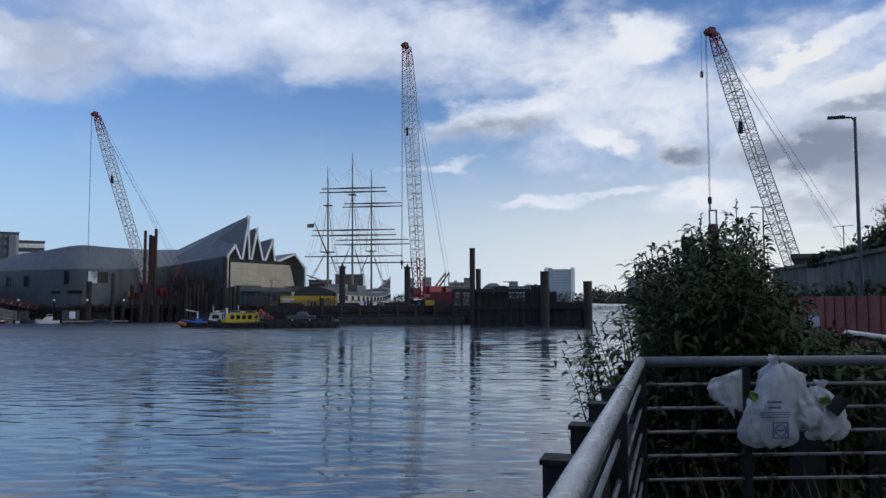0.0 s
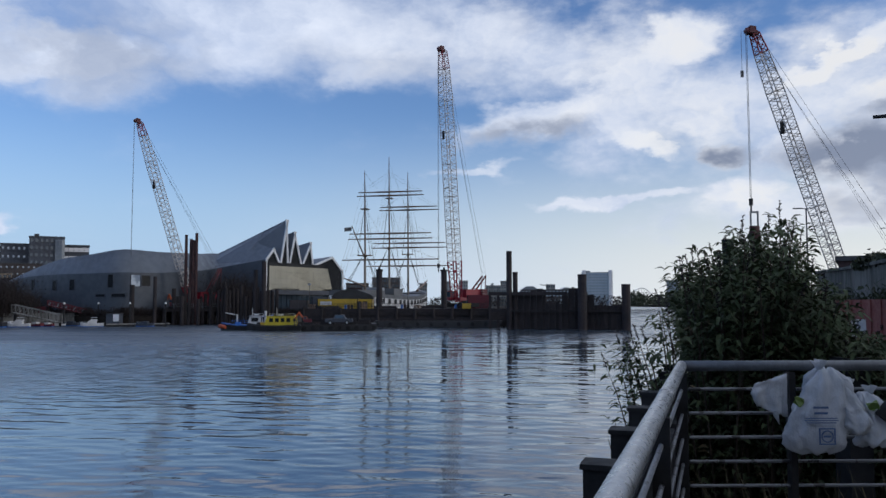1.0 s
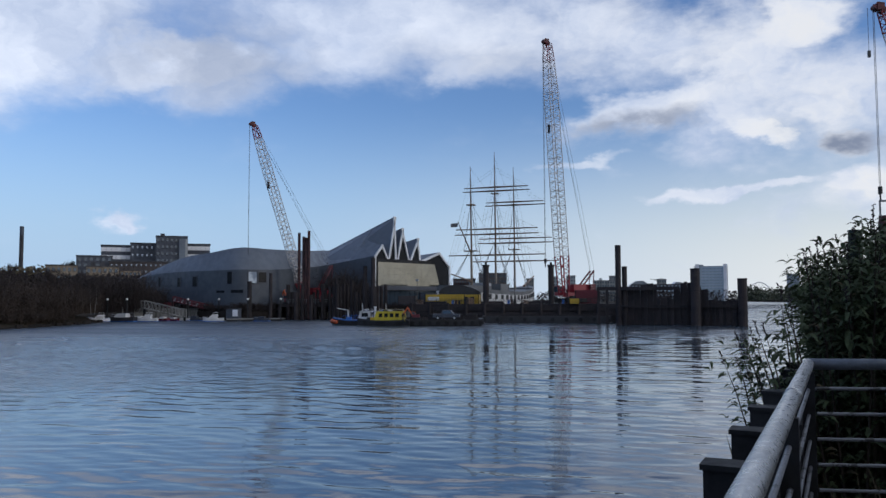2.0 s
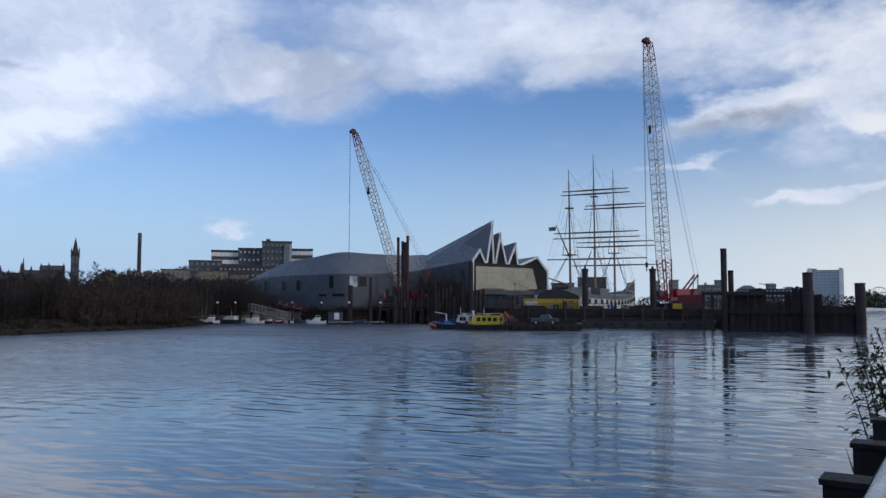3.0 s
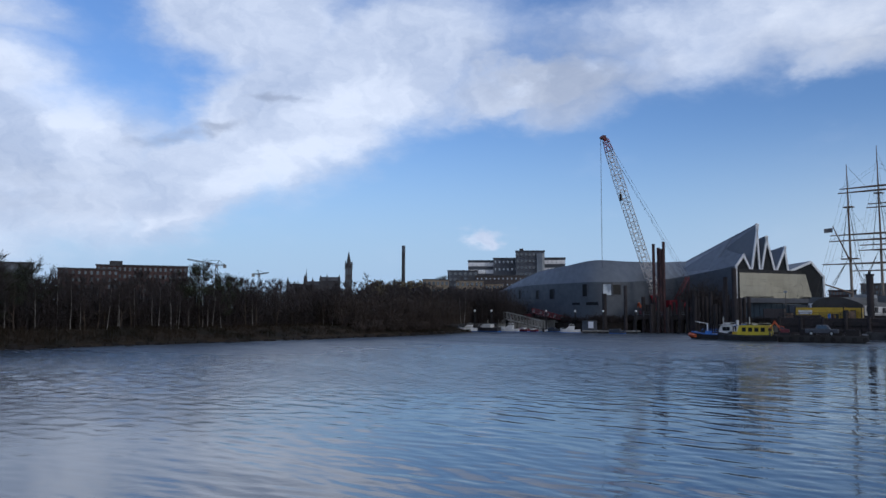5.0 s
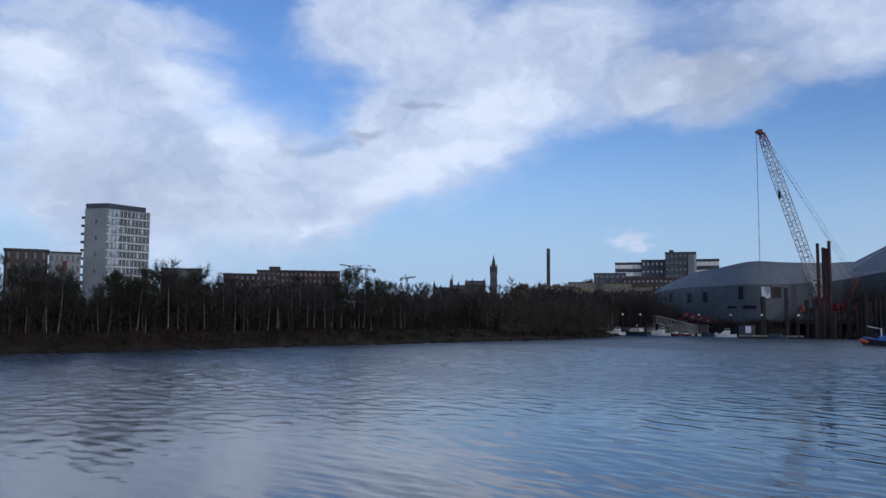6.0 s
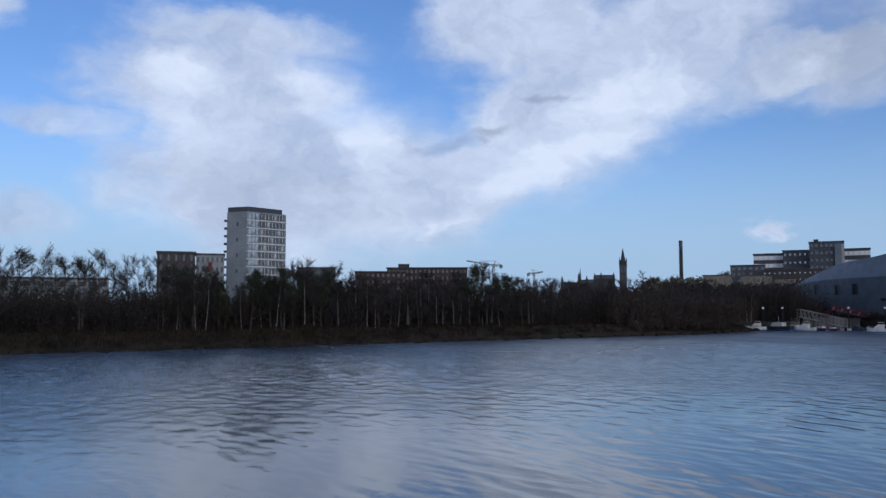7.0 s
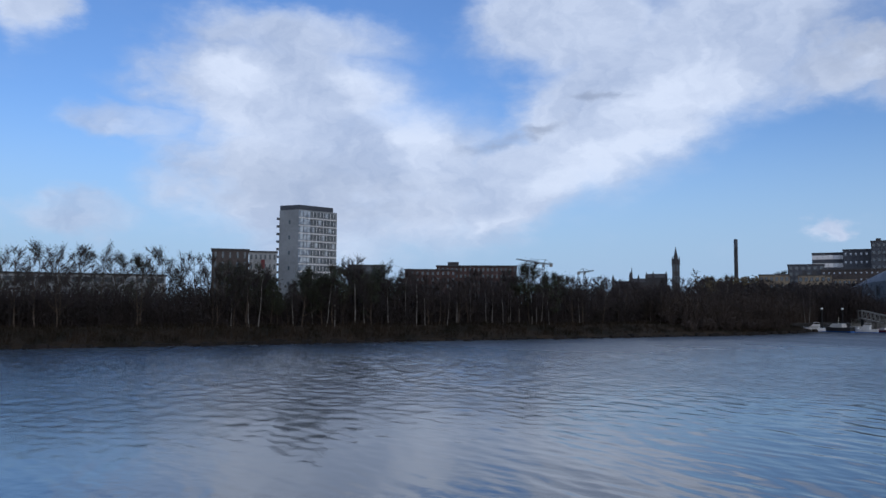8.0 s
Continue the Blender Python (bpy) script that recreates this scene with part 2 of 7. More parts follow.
M = {
    "water": water_mat(),
    "soil": mat("soil", (0.10, 0.085, 0.06), (0.05, 0.05, 0.03), 0.95, scale=0.15, fine=2.0, bump=0.6, depth=0.1),
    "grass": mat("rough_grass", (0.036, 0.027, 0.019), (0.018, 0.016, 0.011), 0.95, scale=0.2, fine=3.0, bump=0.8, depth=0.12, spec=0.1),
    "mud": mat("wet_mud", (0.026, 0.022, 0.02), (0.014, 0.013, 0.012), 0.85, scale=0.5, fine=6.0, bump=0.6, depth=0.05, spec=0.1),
    "paving": mat("paving", (0.22, 0.21, 0.19), (0.15, 0.145, 0.13), 0.85, scale=1.5, fine=40.0),
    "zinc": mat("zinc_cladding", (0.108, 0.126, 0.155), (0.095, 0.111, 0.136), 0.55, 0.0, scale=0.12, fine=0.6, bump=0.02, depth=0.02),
    # the roof's zinc again, with the side wall's shade put into its colour
    "zinc_wall_shaded": mat("zinc_wall_shaded", (0.062, 0.075, 0.095), (0.053, 0.064, 0.082), 0.55, 0.0, scale=0.15, fine=0.6, bump=0.02, depth=0.02),
    "zinc_edge": mat("pale_zinc_edge", (0.66, 0.68, 0.70), (0.55, 0.57, 0.60), 0.5, 0.2, scale=0.5, bump=0.05),
    "dark_glass": mat("dark_gable_glass", (0.010, 0.012, 0.015), (0.007, 0.008, 0.010), 0.35, spec=0.15, bump=0),
    "gold_glass": mat("gold_glass", (0.29, 0.265, 0.205), (0.25, 0.228, 0.175), 0.04, 1.0, scale=0.1, fine=0.5, bump=0.01, depth=0.01),
    "white": mat("white_paint", (0.60, 0.60, 0.60), (0.46, 0.46, 0.46), 0.45, scale=0.8),
    "crane_white": mat("white_lattice_paint", (0.56, 0.53, 0.50), (0.38, 0.34, 0.32), 0.5, scale=0.6),
    "red": mat("red_machine_paint", (0.26, 0.014, 0.030), (0.19, 0.012, 0.024), 0.45, scale=0.5),
    "red_dark": mat("dark_red_paint", (0.12, 0.013, 0.022), (0.07, 0.010, 0.015), 0.6, scale=0.5),
    "orange": mat("orange_paint", (0.50, 0.10, 0.03), (0.36, 0.07, 0.025), 0.55, scale=0.6),
    "yellow": mat("yellow_paint", (0.50, 0.33, 0.025), (0.38, 0.25, 0.02), 0.5, scale=0.6),
    "yellow_hull": mat("bright_yellow_paint", (0.60, 0.48, 0.03), (0.48, 0.37, 0.03), 0.45, scale=0.6),
    "blue": mat("blue_paint", (0.05, 0.17, 0.50), (0.04, 0.11, 0.34), 0.5, scale=0.6),
    "rust": mat("rusty_steel", (0.030, 0.023, 0.024), (0.016, 0.014, 0.016), 0.85, 0.0, scale=0.35, fine=5.0, bump=0.5, depth=0.02, vary=0.25),
    "rust_red": mat("red_rust_steel", (0.070, 0.032, 0.030), (0.036, 0.021, 0.022), 0.85, scale=0.4, fine=5.0, bump=0.4, vary=0.2),
    "rust_green": mat("weedy_green_steel", (0.022, 0.040, 0.034), (0.016, 0.024, 0.022), 0.85, scale=0.4, fine=5.0, bump=0.4),
    "black": mat("black_steel", (0.030, 0.031, 0.034), (0.018, 0.018, 0.019), 0.75, scale=1.0, spec=0.25),
    "hull_black": mat("tarred_hull", (0.03, 0.03, 0.033), (0.018, 0.016, 0.016), 0.6, scale=0.4),
    "steel": mat("galvanised_steel", (0.44, 0.45, 0.46), (0.30, 0.31, 0.32), 0.34, 0.75, scale=6.0, fine=60.0, bump=0.15, depth=0.002),
    "rail_grey": mat("dull_grey_rail_paint", (0.17, 0.18, 0.195), (0.12, 0.13, 0.14), 0.5, 0.2, scale=5.0, fine=60.0, bump=0.2, depth=0.002),
    "steel_worn": mat("worn_rail_paint", (0.16, 0.17, 0.19), (0.03, 0.03, 0.032), 0.5, 0.1, scale=9.0, fine=70.0, bump=0.3, depth=0.002, stain=(0.53, 0.57)),
    "wire": mat("wire_rope", (0.10, 0.10, 0.10), (0.06, 0.06, 0.06), 0.6, 0.3),
    "spar": mat("varnished_spar", (0.16, 0.10, 0.065), (0.10, 0.065, 0.045), 0.5, scale=0.4),
    "mast": mat("buff_mast_paint", (0.22, 0.18, 0.14), (0.15, 0.125, 0.10), 0.5, scale=0.4),
    "ship_grey": mat("grey_ship_paint", (0.10, 0.105, 0.115), (0.07, 0.075, 0.08), 0.5, scale=0.3),
    "concrete": mat("stained_concrete", (0.24, 0.235, 0.22), (0.10, 0.098, 0.09), 0.9, scale=0.25, fine=3.0, bump=0.3, stretch=(1, 1, 0.25)),
    "wall_concrete": mat("stained_wall_concrete", (0.15, 0.15, 0.14), (0.06, 0.062, 0.055), 0.9, scale=0.3, fine=3.0, bump=0.3, stretch=(1, 1, 0.25)),
    "brick": mat("red_brick", (0.062, 0.036, 0.035), (0.044, 0.029, 0.029), 0.9, scale=0.2, fine=4.0),
    "brown_clad": mat("brown_cladding", (0.056, 0.045, 0.044), (0.04, 0.033, 0.034), 0.7, scale=0.15),
    "sandstone": mat("sandstone", (0.27, 0.22, 0.16), (0.16, 0.13, 0.095), 0.9, scale=0.1, fine=1.0),
    "dark_stone": mat("sooty_stone", (0.055, 0.052, 0.056), (0.035, 0.034, 0.038), 0.9, scale=0.06, fine=0.6),
    "grey_clad": mat("grey_cladding", (0.26, 0.28, 0.30), (0.20, 0.215, 0.23), 0.55, scale=0.1, fine=1.0),
    "dark_clad": mat("dark_cladding", (0.055, 0.065, 0.085), (0.04, 0.045, 0.06), 0.55, scale=0.1, fine=1.0),
    "white_clad": mat("white_cladding", (0.78, 0.78, 0.80), (0.66, 0.66, 0.68), 0.6, scale=0.1, fine=1.0),
    "pane": glass_mat("window_glass", (0.05, 0.07, 0.09), 0.04),
    "pane_pale": mat("curtained_window", (0.45, 0.50, 0.55), (0.20, 0.24, 0.30), 0.1, 0.3, scale=0.5, fine=0.8, bump=0),
    "bark": mat("brown_bark", (0.075, 0.055, 0.04), (0.04, 0.032, 0.026), 0.95, scale=2.0),
    "birch": mat("pale_birch_bark", (0.27, 0.25, 0.23), (0.09, 0.08, 0.07), 0.8, scale=1.5, fine=6.0),
    "willow": mat("willow_twigs", (0.046, 0.033, 0.026), (0.028, 0.021, 0.018), 0.95, scale=0.6, bump=0, vary=0.3),
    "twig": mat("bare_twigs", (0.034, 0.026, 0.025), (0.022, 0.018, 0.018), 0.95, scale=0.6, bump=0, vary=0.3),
    "leaf_far": mat("evergreen_leaves", (0.035, 0.045, 0.018), (0.022, 0.028, 0.014), 0.8, scale=0.6, bump=0, vary=0.3),
    "leaf": mat("bush_leaves", (0.078, 0.102, 0.046), (0.042, 0.056, 0.028), 0.72, spec=0.25, scale=3.0, fine=25.0, bump=0.2, vary=0.2),
    "dead_grass": mat("dead_grass", (0.12, 0.098, 0.052), (0.06, 0.055, 0.03), 0.9, scale=2.0, bump=0),
    "leaf_bright": mat("green_packaging", (0.14, 0.22, 0.04), (0.09, 0.15, 0.03), 0.4, scale=10.0),
    "leaf_brown": mat("faded_leaves", (0.11, 0.085, 0.04), (0.06, 0.05, 0.025), 0.8, scale=3.0, bump=0.2),
    "hoarding": mat("red_hoarding_paint", (0.20, 0.052, 0.042), (0.15, 0.042, 0.036), 0.7, scale=0.5, fine=6.0),
    "plastic": mat("plastic_film", (0.64, 0.68, 0.74), (0.50, 0.54, 0.60), 0.18, scale=14.0, fine=12.0, bump=0.7, depth=0.025, stretch=(1, 1, 0.45)),
    "ink": mat("blue_print", (0.10, 0.16, 0.30), (0.08, 0.12, 0.24), 0.5, scale=10.0),
    "lamp": mat("frosted_lamp", (0.8, 0.8, 0.78), (0.7, 0.7, 0.68), 0.3),
    "soot": mat("roof_felt", (0.06, 0.06, 0.065), (0.04, 0.04, 0.045), 0.8, scale=0.2),
}


for film in ("plastic",):
    M[film].node_tree.nodes["Principled BSDF"].inputs["Alpha"].default_value = 0.80


# ---------- building blocks ----------
class Geo:
    """Collects vertices and faces of one mesh."""

    def __init__(self):
        self.v, self.f = [], []

    def add(self, verts, faces):
        k = len(self.v)
        self.v += [tuple(p) for p in verts]
        self.f += [tuple(i + k for i in q) for q in faces]
        return self

    def box(self, c, s, m=None):
        c, h = Vector(c), Vector(s) / 2
        pts = [Vector((x * h.x, y * h.y, z * h.z)) for x in (-1, 1) for y in (-1, 1) for z in (-1, 1)]
        if m is not None:
            pts = [m.to_3x3() @ p for p in pts]
        return self.add([c + p for p in pts], [(0, 1, 3, 2), (4, 6, 7, 5), (0, 4, 5, 1), (2, 3, 7, 6), (0, 2, 6, 4), (1, 5, 7, 3)])

    def bar(self, a, b, w, h=None):
        """A square bar from a to b."""
        a, b = Vector(a), Vector(b)
        d = b - a
        q = d.to_track_quat("Y", "Z").to_matrix()
        return self.box((a + b) / 2, (w, d.length, h or w), q)

    def tube(self, a, b, r, r2=None, n=8, caps=True):
        a, b = Vector(a), Vector(b)
        r2 = r if r2 is None else r2
        q = (b - a).to_track_quat("Z", "Y").to_matrix()
        ring = [q @ Vector((math.cos(2 * math.pi * i / n), math.sin(2 * math.pi * i / n), 0)) for i in range(n)]
        faces = [(i, (i + 1) % n, n + (i + 1) % n, n + i) for i in range(n)]
        if caps:
            faces += [tuple(range(n))[::-1], tuple(range(n, 2 * n))]
        return self.add([a + p * r for p in ring] + [b + p * r2 for p in ring], faces)

    def path(self, pts, radii, n=6):
        """A bent tube through points."""
        pts = [Vector(p) for p in pts]
        rows = []
        for i, p in enumerate(pts):
            d = (pts[min(i + 1, len(pts) - 1)] - pts[max(i - 1, 0)])
            q = d.to_track_quat("Z", "Y").to_matrix()
            rows += [p + q @ Vector((math.cos(2 * math.pi * k / n), math.sin(2 * math.pi * k / n), 0)) * radii[i] for k in range(n)]
        faces = [(j * n + k, j * n + (k + 1) % n, (j + 1) * n + (k + 1) % n, (j + 1) * n + k) for j in range(len(pts) - 1) for k in range(n)]
        faces += [tuple(range(n))[::-1], tuple(range((len(pts) - 1) * n, len(pts) * n))]
        return self.add(rows, faces)

    def prism(self, outline, z0, z1):
        """An upright prism over a plan outline."""
        n = len(outline)
        v = [(x, y, z0) for x, y in outline] + [(x, y, z1) for x, y in outline]
        return self.add(v, [tuple(range(n))[::-1], tuple(range(n, 2 * n))] + [(i, (i + 1) % n, n + (i + 1) % n, n + i) for i in range(n)])

    def slab(self, pts, shift):
        """A plate with the given corners and the thickness vector shift."""
        n, s = len(pts), Vector(shift)
        v = [Vector(p) for p in pts] + [Vector(p) + s for p in pts]
        return self.add(v, [tuple(range(n)), tuple(range(n, 2 * n))[::-1]] + [(i, n + i, n + (i + 1) % n, (i + 1) % n) for i in range(n)])

    def mesh(self, name, material, smooth=False):
        me = bpy.data.meshes.new(name)
        me.from_pydata(self.v, [], self.f)
        me.materials.append(material)
        if smooth:
            me.polygons.foreach_set("use_smooth", [True] * len(me.polygons))
        bm = bmesh.new()
        bm.from_mesh(me)
        if smooth:
            bmesh.ops.remove_doubles(bm, verts=bm.verts, dist=0.0005)
        bmesh.ops.recalc_face_normals(bm, faces=bm.faces)
        bm.to_mesh(me)
        bm.free()
        return me


def part(name, geo, material, parent=None, label="", smooth=False):
    """One mesh object, under a thing or part; geo is a Geo or a finished mesh."""
    me = geo.mesh(name, M[material], smooth) if isinstance(geo, Geo) else geo
    ob = new(name, me)
    ob.parent = parent
    if label:
        tagged(ob, label)
    return ob


def thing(name, label, category, place=(0, 0, 0), turn=0.0, group="", kind=""):
    ob = new(name)
    ob.empty_display_size = 0.3
    ob.matrix_world = pose(*place, 0, 0, turn)
    return tagged(ob, label, category, group, kind)


def solo(name, geo, material, label, category, place=(0, 0, 0), turn=0.0, group="", kind="", smooth=False):
    ob = part(name, geo, material, None, "", smooth)
    ob.matrix_world = pose(*place, 0, 0, turn)
    return tagged(ob, label, category, group, kind)


# ---------- setting: river, banks ----------
def river():
    """The river's surface: one sheet with real waves, finer near the quay and coarser towards the distance."""
    rr = np.random.RandomState(12)
    radii = [5.0]
    while radii[-1] < 900:
        radii.append(radii[-1] + max(0.055, 0.0052 * radii[-1]))
    r = np.array(radii)[:, None]
    a = np.radians(np.linspace(-94.0, 34.0, 505))[None, :]
    x, y = r * np.sin(a), r * np.cos(a)
    step = np.maximum(0.055, 0.0052 * r) + 0 * a
    z = np.zeros_like(x)
    # longer crests in the lee of the jetty, short wind ripples on the open reach to the west
    west = np.clip((-3 - x) / 24.0, 0, 1)
    for k in range(72):
        L = 0.42 * (6.0 / 0.42) ** rr.rand()
        turn = math.pi / 2 + rr.normal(0, 0.27) - 0.12
        kx, ky = math.cos(turn) * 2 * math.pi / L, math.sin(turn) * 2 * math.pi / L
        slope = 0.0125 if L > 2.2 else 0.0165
        keep = np.clip((L / step - 2.2) / 2.0, 0, 1)
        size = (0.6 - 0.5 * west) if L > 2.2 else (0.66 - 0.38 * west) if L > 1.2 else (0.7 - 0.1 * west)
        drift = 1.3 * np.sin(x * 0.05 + k) + 1.3 * np.sin(y * 0.043 + 2 * k)
        gust = 0.65 + 0.35 * np.sin(x * 0.021 * (1 + 0.3 * (k % 3)) + y * 0.031 + k * 1.7)
        z += slope * L / (2 * math.pi) * keep * size * gust * np.sin(kx * x + ky * y + rr.rand() * 6.28 + drift)
    # short steep wind waves from every side on the western reach and far out on the river
    open_reach = np.maximum(west * np.clip((r - 22) / 40, 0, 1), np.clip((r - 85) / 45, 0, 1))
    for k in range(46):
        L = 0.8 * (2.6 / 0.8) ** rr.rand()
        turn = math.pi / 2 + rr.normal(0, 0.75)
        kx, ky = math.cos(turn) * 2 * math.pi / L, math.sin(turn) * 2 * math.pi / L
        keep = np.clip((L / step - 1.9) / 1.6, 0, 1)
        gust = 0.7 + 0.3 * np.sin(x * 0.027 + y * 0.041 * (1 + k % 3) + k)
        z += 0.018 * L / (2 * math.pi) * keep * gust * open_reach * np.sin(kx * x + ky * y + rr.rand() * 6.28 + 1.5 * np.sin(x * 0.06 + k))
    # sheltered by the quay, rougher on the open water
    z *= (0.80 + 1.3 * np.clip((r - 30) / 80, 0, 1)) * np.clip((880 - r) / 300, 0, 1)
    n, m = x.shape
    co = np.stack([x, y, z], -1).reshape(-1, 3).astype(np.float32)
    i, j = np.meshgrid(np.arange(n - 1), np.arange(m - 1), indexing="ij")
    q = np.stack([i * m + j, i * m + j + 1, (i + 1) * m + j + 1, (i + 1) * m + j], -1).reshape(-1, 4)[:, ::-1]
    k = len(co)
    # the flat rest of the surface, out to the horizon
    co = np.concatenate([co, np.array([(-4000, -1500, -0.3), (4000, -1500, -0.3), (4000, 4500, -0.3), (-4000, 4500, -0.3)], np.float32)])
    q = np.concatenate([q, [[k, k + 1, k + 2, k + 3]]]).astype(np.int32)
    me = bpy.data.meshes.new("water")
    me.vertices.add(len(co))
    me.vertices.foreach_set("co", co.ravel())
    me.loops.add(q.size)
    me.loops.foreach_set("vertex_index", q.ravel())
    me.polygons.add(len(q))
    me.polygons.foreach_set("loop_start", np.arange(0, q.size, 4, dtype=np.int32))
    me.polygons.foreach_set("use_smooth", np.ones(len(q), bool))
    me.update(calc_edges=True)
    me.materials.append(M["water"])
    tagged(new("water", me), "grey-blue rippled river water reflecting the sky", "water", kind="structure")


river()

BANK_X = -103.0


def land():
    """One sheet of land on both sides of the river, with its sloping edges."""
    g = Geo()
    north = [(-4000, -1400), (BANK_X, -1400), (BANK_X, -200), (BANK_X, 0), (BANK_X, 60), (-101.5, 100), (-101, 128), (-105, 150), (-113, 172), (-126, 184), (-160, 188),
             (-160, 214), (-92, 212), (-40, 222), (0, 260), (60, 420), (150, 800), (150, 4400), (-4000, 4400)]
    south = [(2.2, 4.6), (6.5, 16), (26, 70), (62, 200), (120, 400), (260, 800), (300, 4400), (4000, 4400), (4000, -1400), (-14, -1400), (-14, -60), (-1.2, -3), (0.2, 2.0)]
    for pts, top, run in ((north, 2.1, 9.0), (south, 2.6, 1.6)):
        n = len(pts)
        c = Vector((sum(p[0] for p in pts) / n, sum(p[1] for p in pts) / n))
        rows = []
        for i in range(n):
            a, b = Vector(pts[i - 1]), Vector(pts[(i + 1) % n])
            d = (b - a).normalized()
            side = Vector((-d.y, d.x))
            rows.append(side)
        ring0 = [(p[0], p[1], -0.6) for p in pts]
        ring1 = [(p[0] + s.x * run * 0.25, p[1] + s.y * run * 0.25, 0.55) for p, s in zip(pts, rows)]
        ring2 = [(p[0] + s.x * run, p[1] + s.y * run, top) for p, s in zip(pts, rows)]
        v = ring0 + ring1 + ring2
        f = [(i, (i + 1) % n, n + (i + 1) % n, n + i) for i in range(n)] + [(n + i, n + (i + 1) % n, 2 * n + (i + 1) % n, 2 * n + i) for i in range(n)]
        f.append(tuple(range(2 * n, 3 * n)))
        g.add(v, f)
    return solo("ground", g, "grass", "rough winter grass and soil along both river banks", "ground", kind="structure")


land()


# ---------- the museum ----------
def museum():
    top = thing("museum", "grey zinc-clad museum with a pleated roof and zigzag glass gable", "museum", (-56.7, 207.4, 0))
    back = Vector((-0.86, 0.50, 0)).normalized()      # along the pleats, away from the gable
    side = Vector((0.50, 0.86, 0)).normalized()       # along the gable

    def g(u, z, r=0.0):
        """A point of the gable: u metres along it, z up, r metres behind it."""
        return side * u + back * r + Vector((0, 0, z))

    # eaves, ridges and valleys of the gable (along, up)
    prof = [(0.0, 17.0), (3.0, 20.2), (5.3, 16.3), (7.9, 28.2), (8.6, 15.7), (11.0, 25.2), (13.9, 16.0), (17.5, 22.7), (18.6, 16.2), (26.9, 19.0), (31.2, 15.2)]
    drop = [2.4, 3.3, -1.6, 8.3, 0.2, 7.0, 0.2, 5.0, 0.2, 2.0, 0]
    depth = 27.0
    # the river side of the roof is one plane from the eave to the main ridge; the first small pleat dies into it
    def plane(u, r):
        eave, ridge = 17.0 - 2.4 * r / depth, 28.2 - 8.3 * r / depth
        return g(u, eave + (ridge - eave) * u / 7.9, r)
    fade = 9.0
    part("roof_plane", Geo().slab([plane(0, fade), plane(7.9, fade), plane(7.9, depth), plane(0, depth)], (0, 0, -0.4)), "zinc", top, "broad sloping grey zinc roof plane")
    for i in range(len(prof) - 1):
        roof = Geo()
        (u0, z0), (u1, z1) = prof[i], prof[i + 1]
        if i < 3:
            roof.slab([g(u0, z0), g(u1, z1), plane(u1, fade), plane(u0, fade)], (0, 0, -0.4))
        else:
            roof.slab([g(u0, z0), g(u1, z1), g(u1, z1 - drop[i + 1], depth), g(u0, z0 - drop[i], depth)], (0, 0, -0.5))
        part("roof_pleat", roof, "zinc", top, "folded grey zinc roof pleat")
    edge = Geo()
    rim = [(-0.1, 3.5)] + prof + [(31.0, 4.0)]
    for (u0, z0), (u1, z1) in zip(rim, rim[1:]):
        a, b = g(u0, z0, -0.2), g(u1, z1, -0.2)
        n = (b - a).normalized().cross(back).normalized()
        if n.z > 0 or abs(n.z) < 0.01 and u0 > 15:
            n = -n
        w = n * 0.6
        edge.slab([a, b, b + w, a + w], back * 0.3)
    part("gable_edge", edge, "zinc_edge", top, "pale folded edge of the gable")
    for i in range(0, len(prof) - 1):
        (u0, z0), (u1, z1) = prof[i], prof[i + 1]
        if abs(u1 - u0) < 0.3:
            continue
        pane = Geo().slab([g(u0, 4.0, 0.15), g(u1, 4.0, 0.15), g(u1, z1 - 0.2, 0.15), g(u0, z0 - 0.2, 0.15)], back * 0.2)
        part("gable_glazing", pane, "dark_glass", top, "dark glass of the gable")
    # the gilded glass front that stands in the gable
    for k in range(10):
        for j in range(4):
            u0, u1 = 0.7 + k * 2.15, 0.7 + (k + 1) * 2.15
            lean = 0.0 if k < 9 else 1.0
            z0, z1 = 8.7 + j * 1.64, 8.7 + (j + 1) * 1.64
            e0, e1 = lean * (3.9 - j * 0.55), lean * (3.9 - (j + 1) * 0.55)
            p = Geo().slab([g(u0 + 0.012, z0 + 0.012, -0.8), g(u1 - 0.012 + e0, z0 + 0.012, -0.8), g(u1 - 0.012 + e1, z1 - 0.012, -0.8), g(u0 + 0.012, z1 - 0.012, -0.8)], back * 0.25)
            part("glass_panel", p, "gold_glass", top)
    part("glass_backing", Geo().slab([g(0.6, 3.5, -0.5), g(27, 3.5, -0.5), g(22.5, 16.2, -0.5), g(0.6, 16.2, -0.5)], back * 0.3), "black", top)
    part("canopy", Geo().slab([g(0.6, 7.6, -2.2), g(26, 7.6, -2.2), g(26, 8.8, -2.2), g(0.6, 8.8, -2.2)], back * 2.0), "dark_clad", top)
    for k in range(13):
        u = 1.2 + k * 2.0
        part("entrance_pane", Geo().slab([g(u, 3.6, -0.9), g(u + 1.8, 3.6, -0.9), g(u + 1.8, 7.4, -0.9), g(u, 7.4, -0.9)], back * 0.2), "pane", top)
    # the long flank: wall up to a fold, then a roof leaning back to the ridge
    org = Vector((-56.7, 207.4, 0))
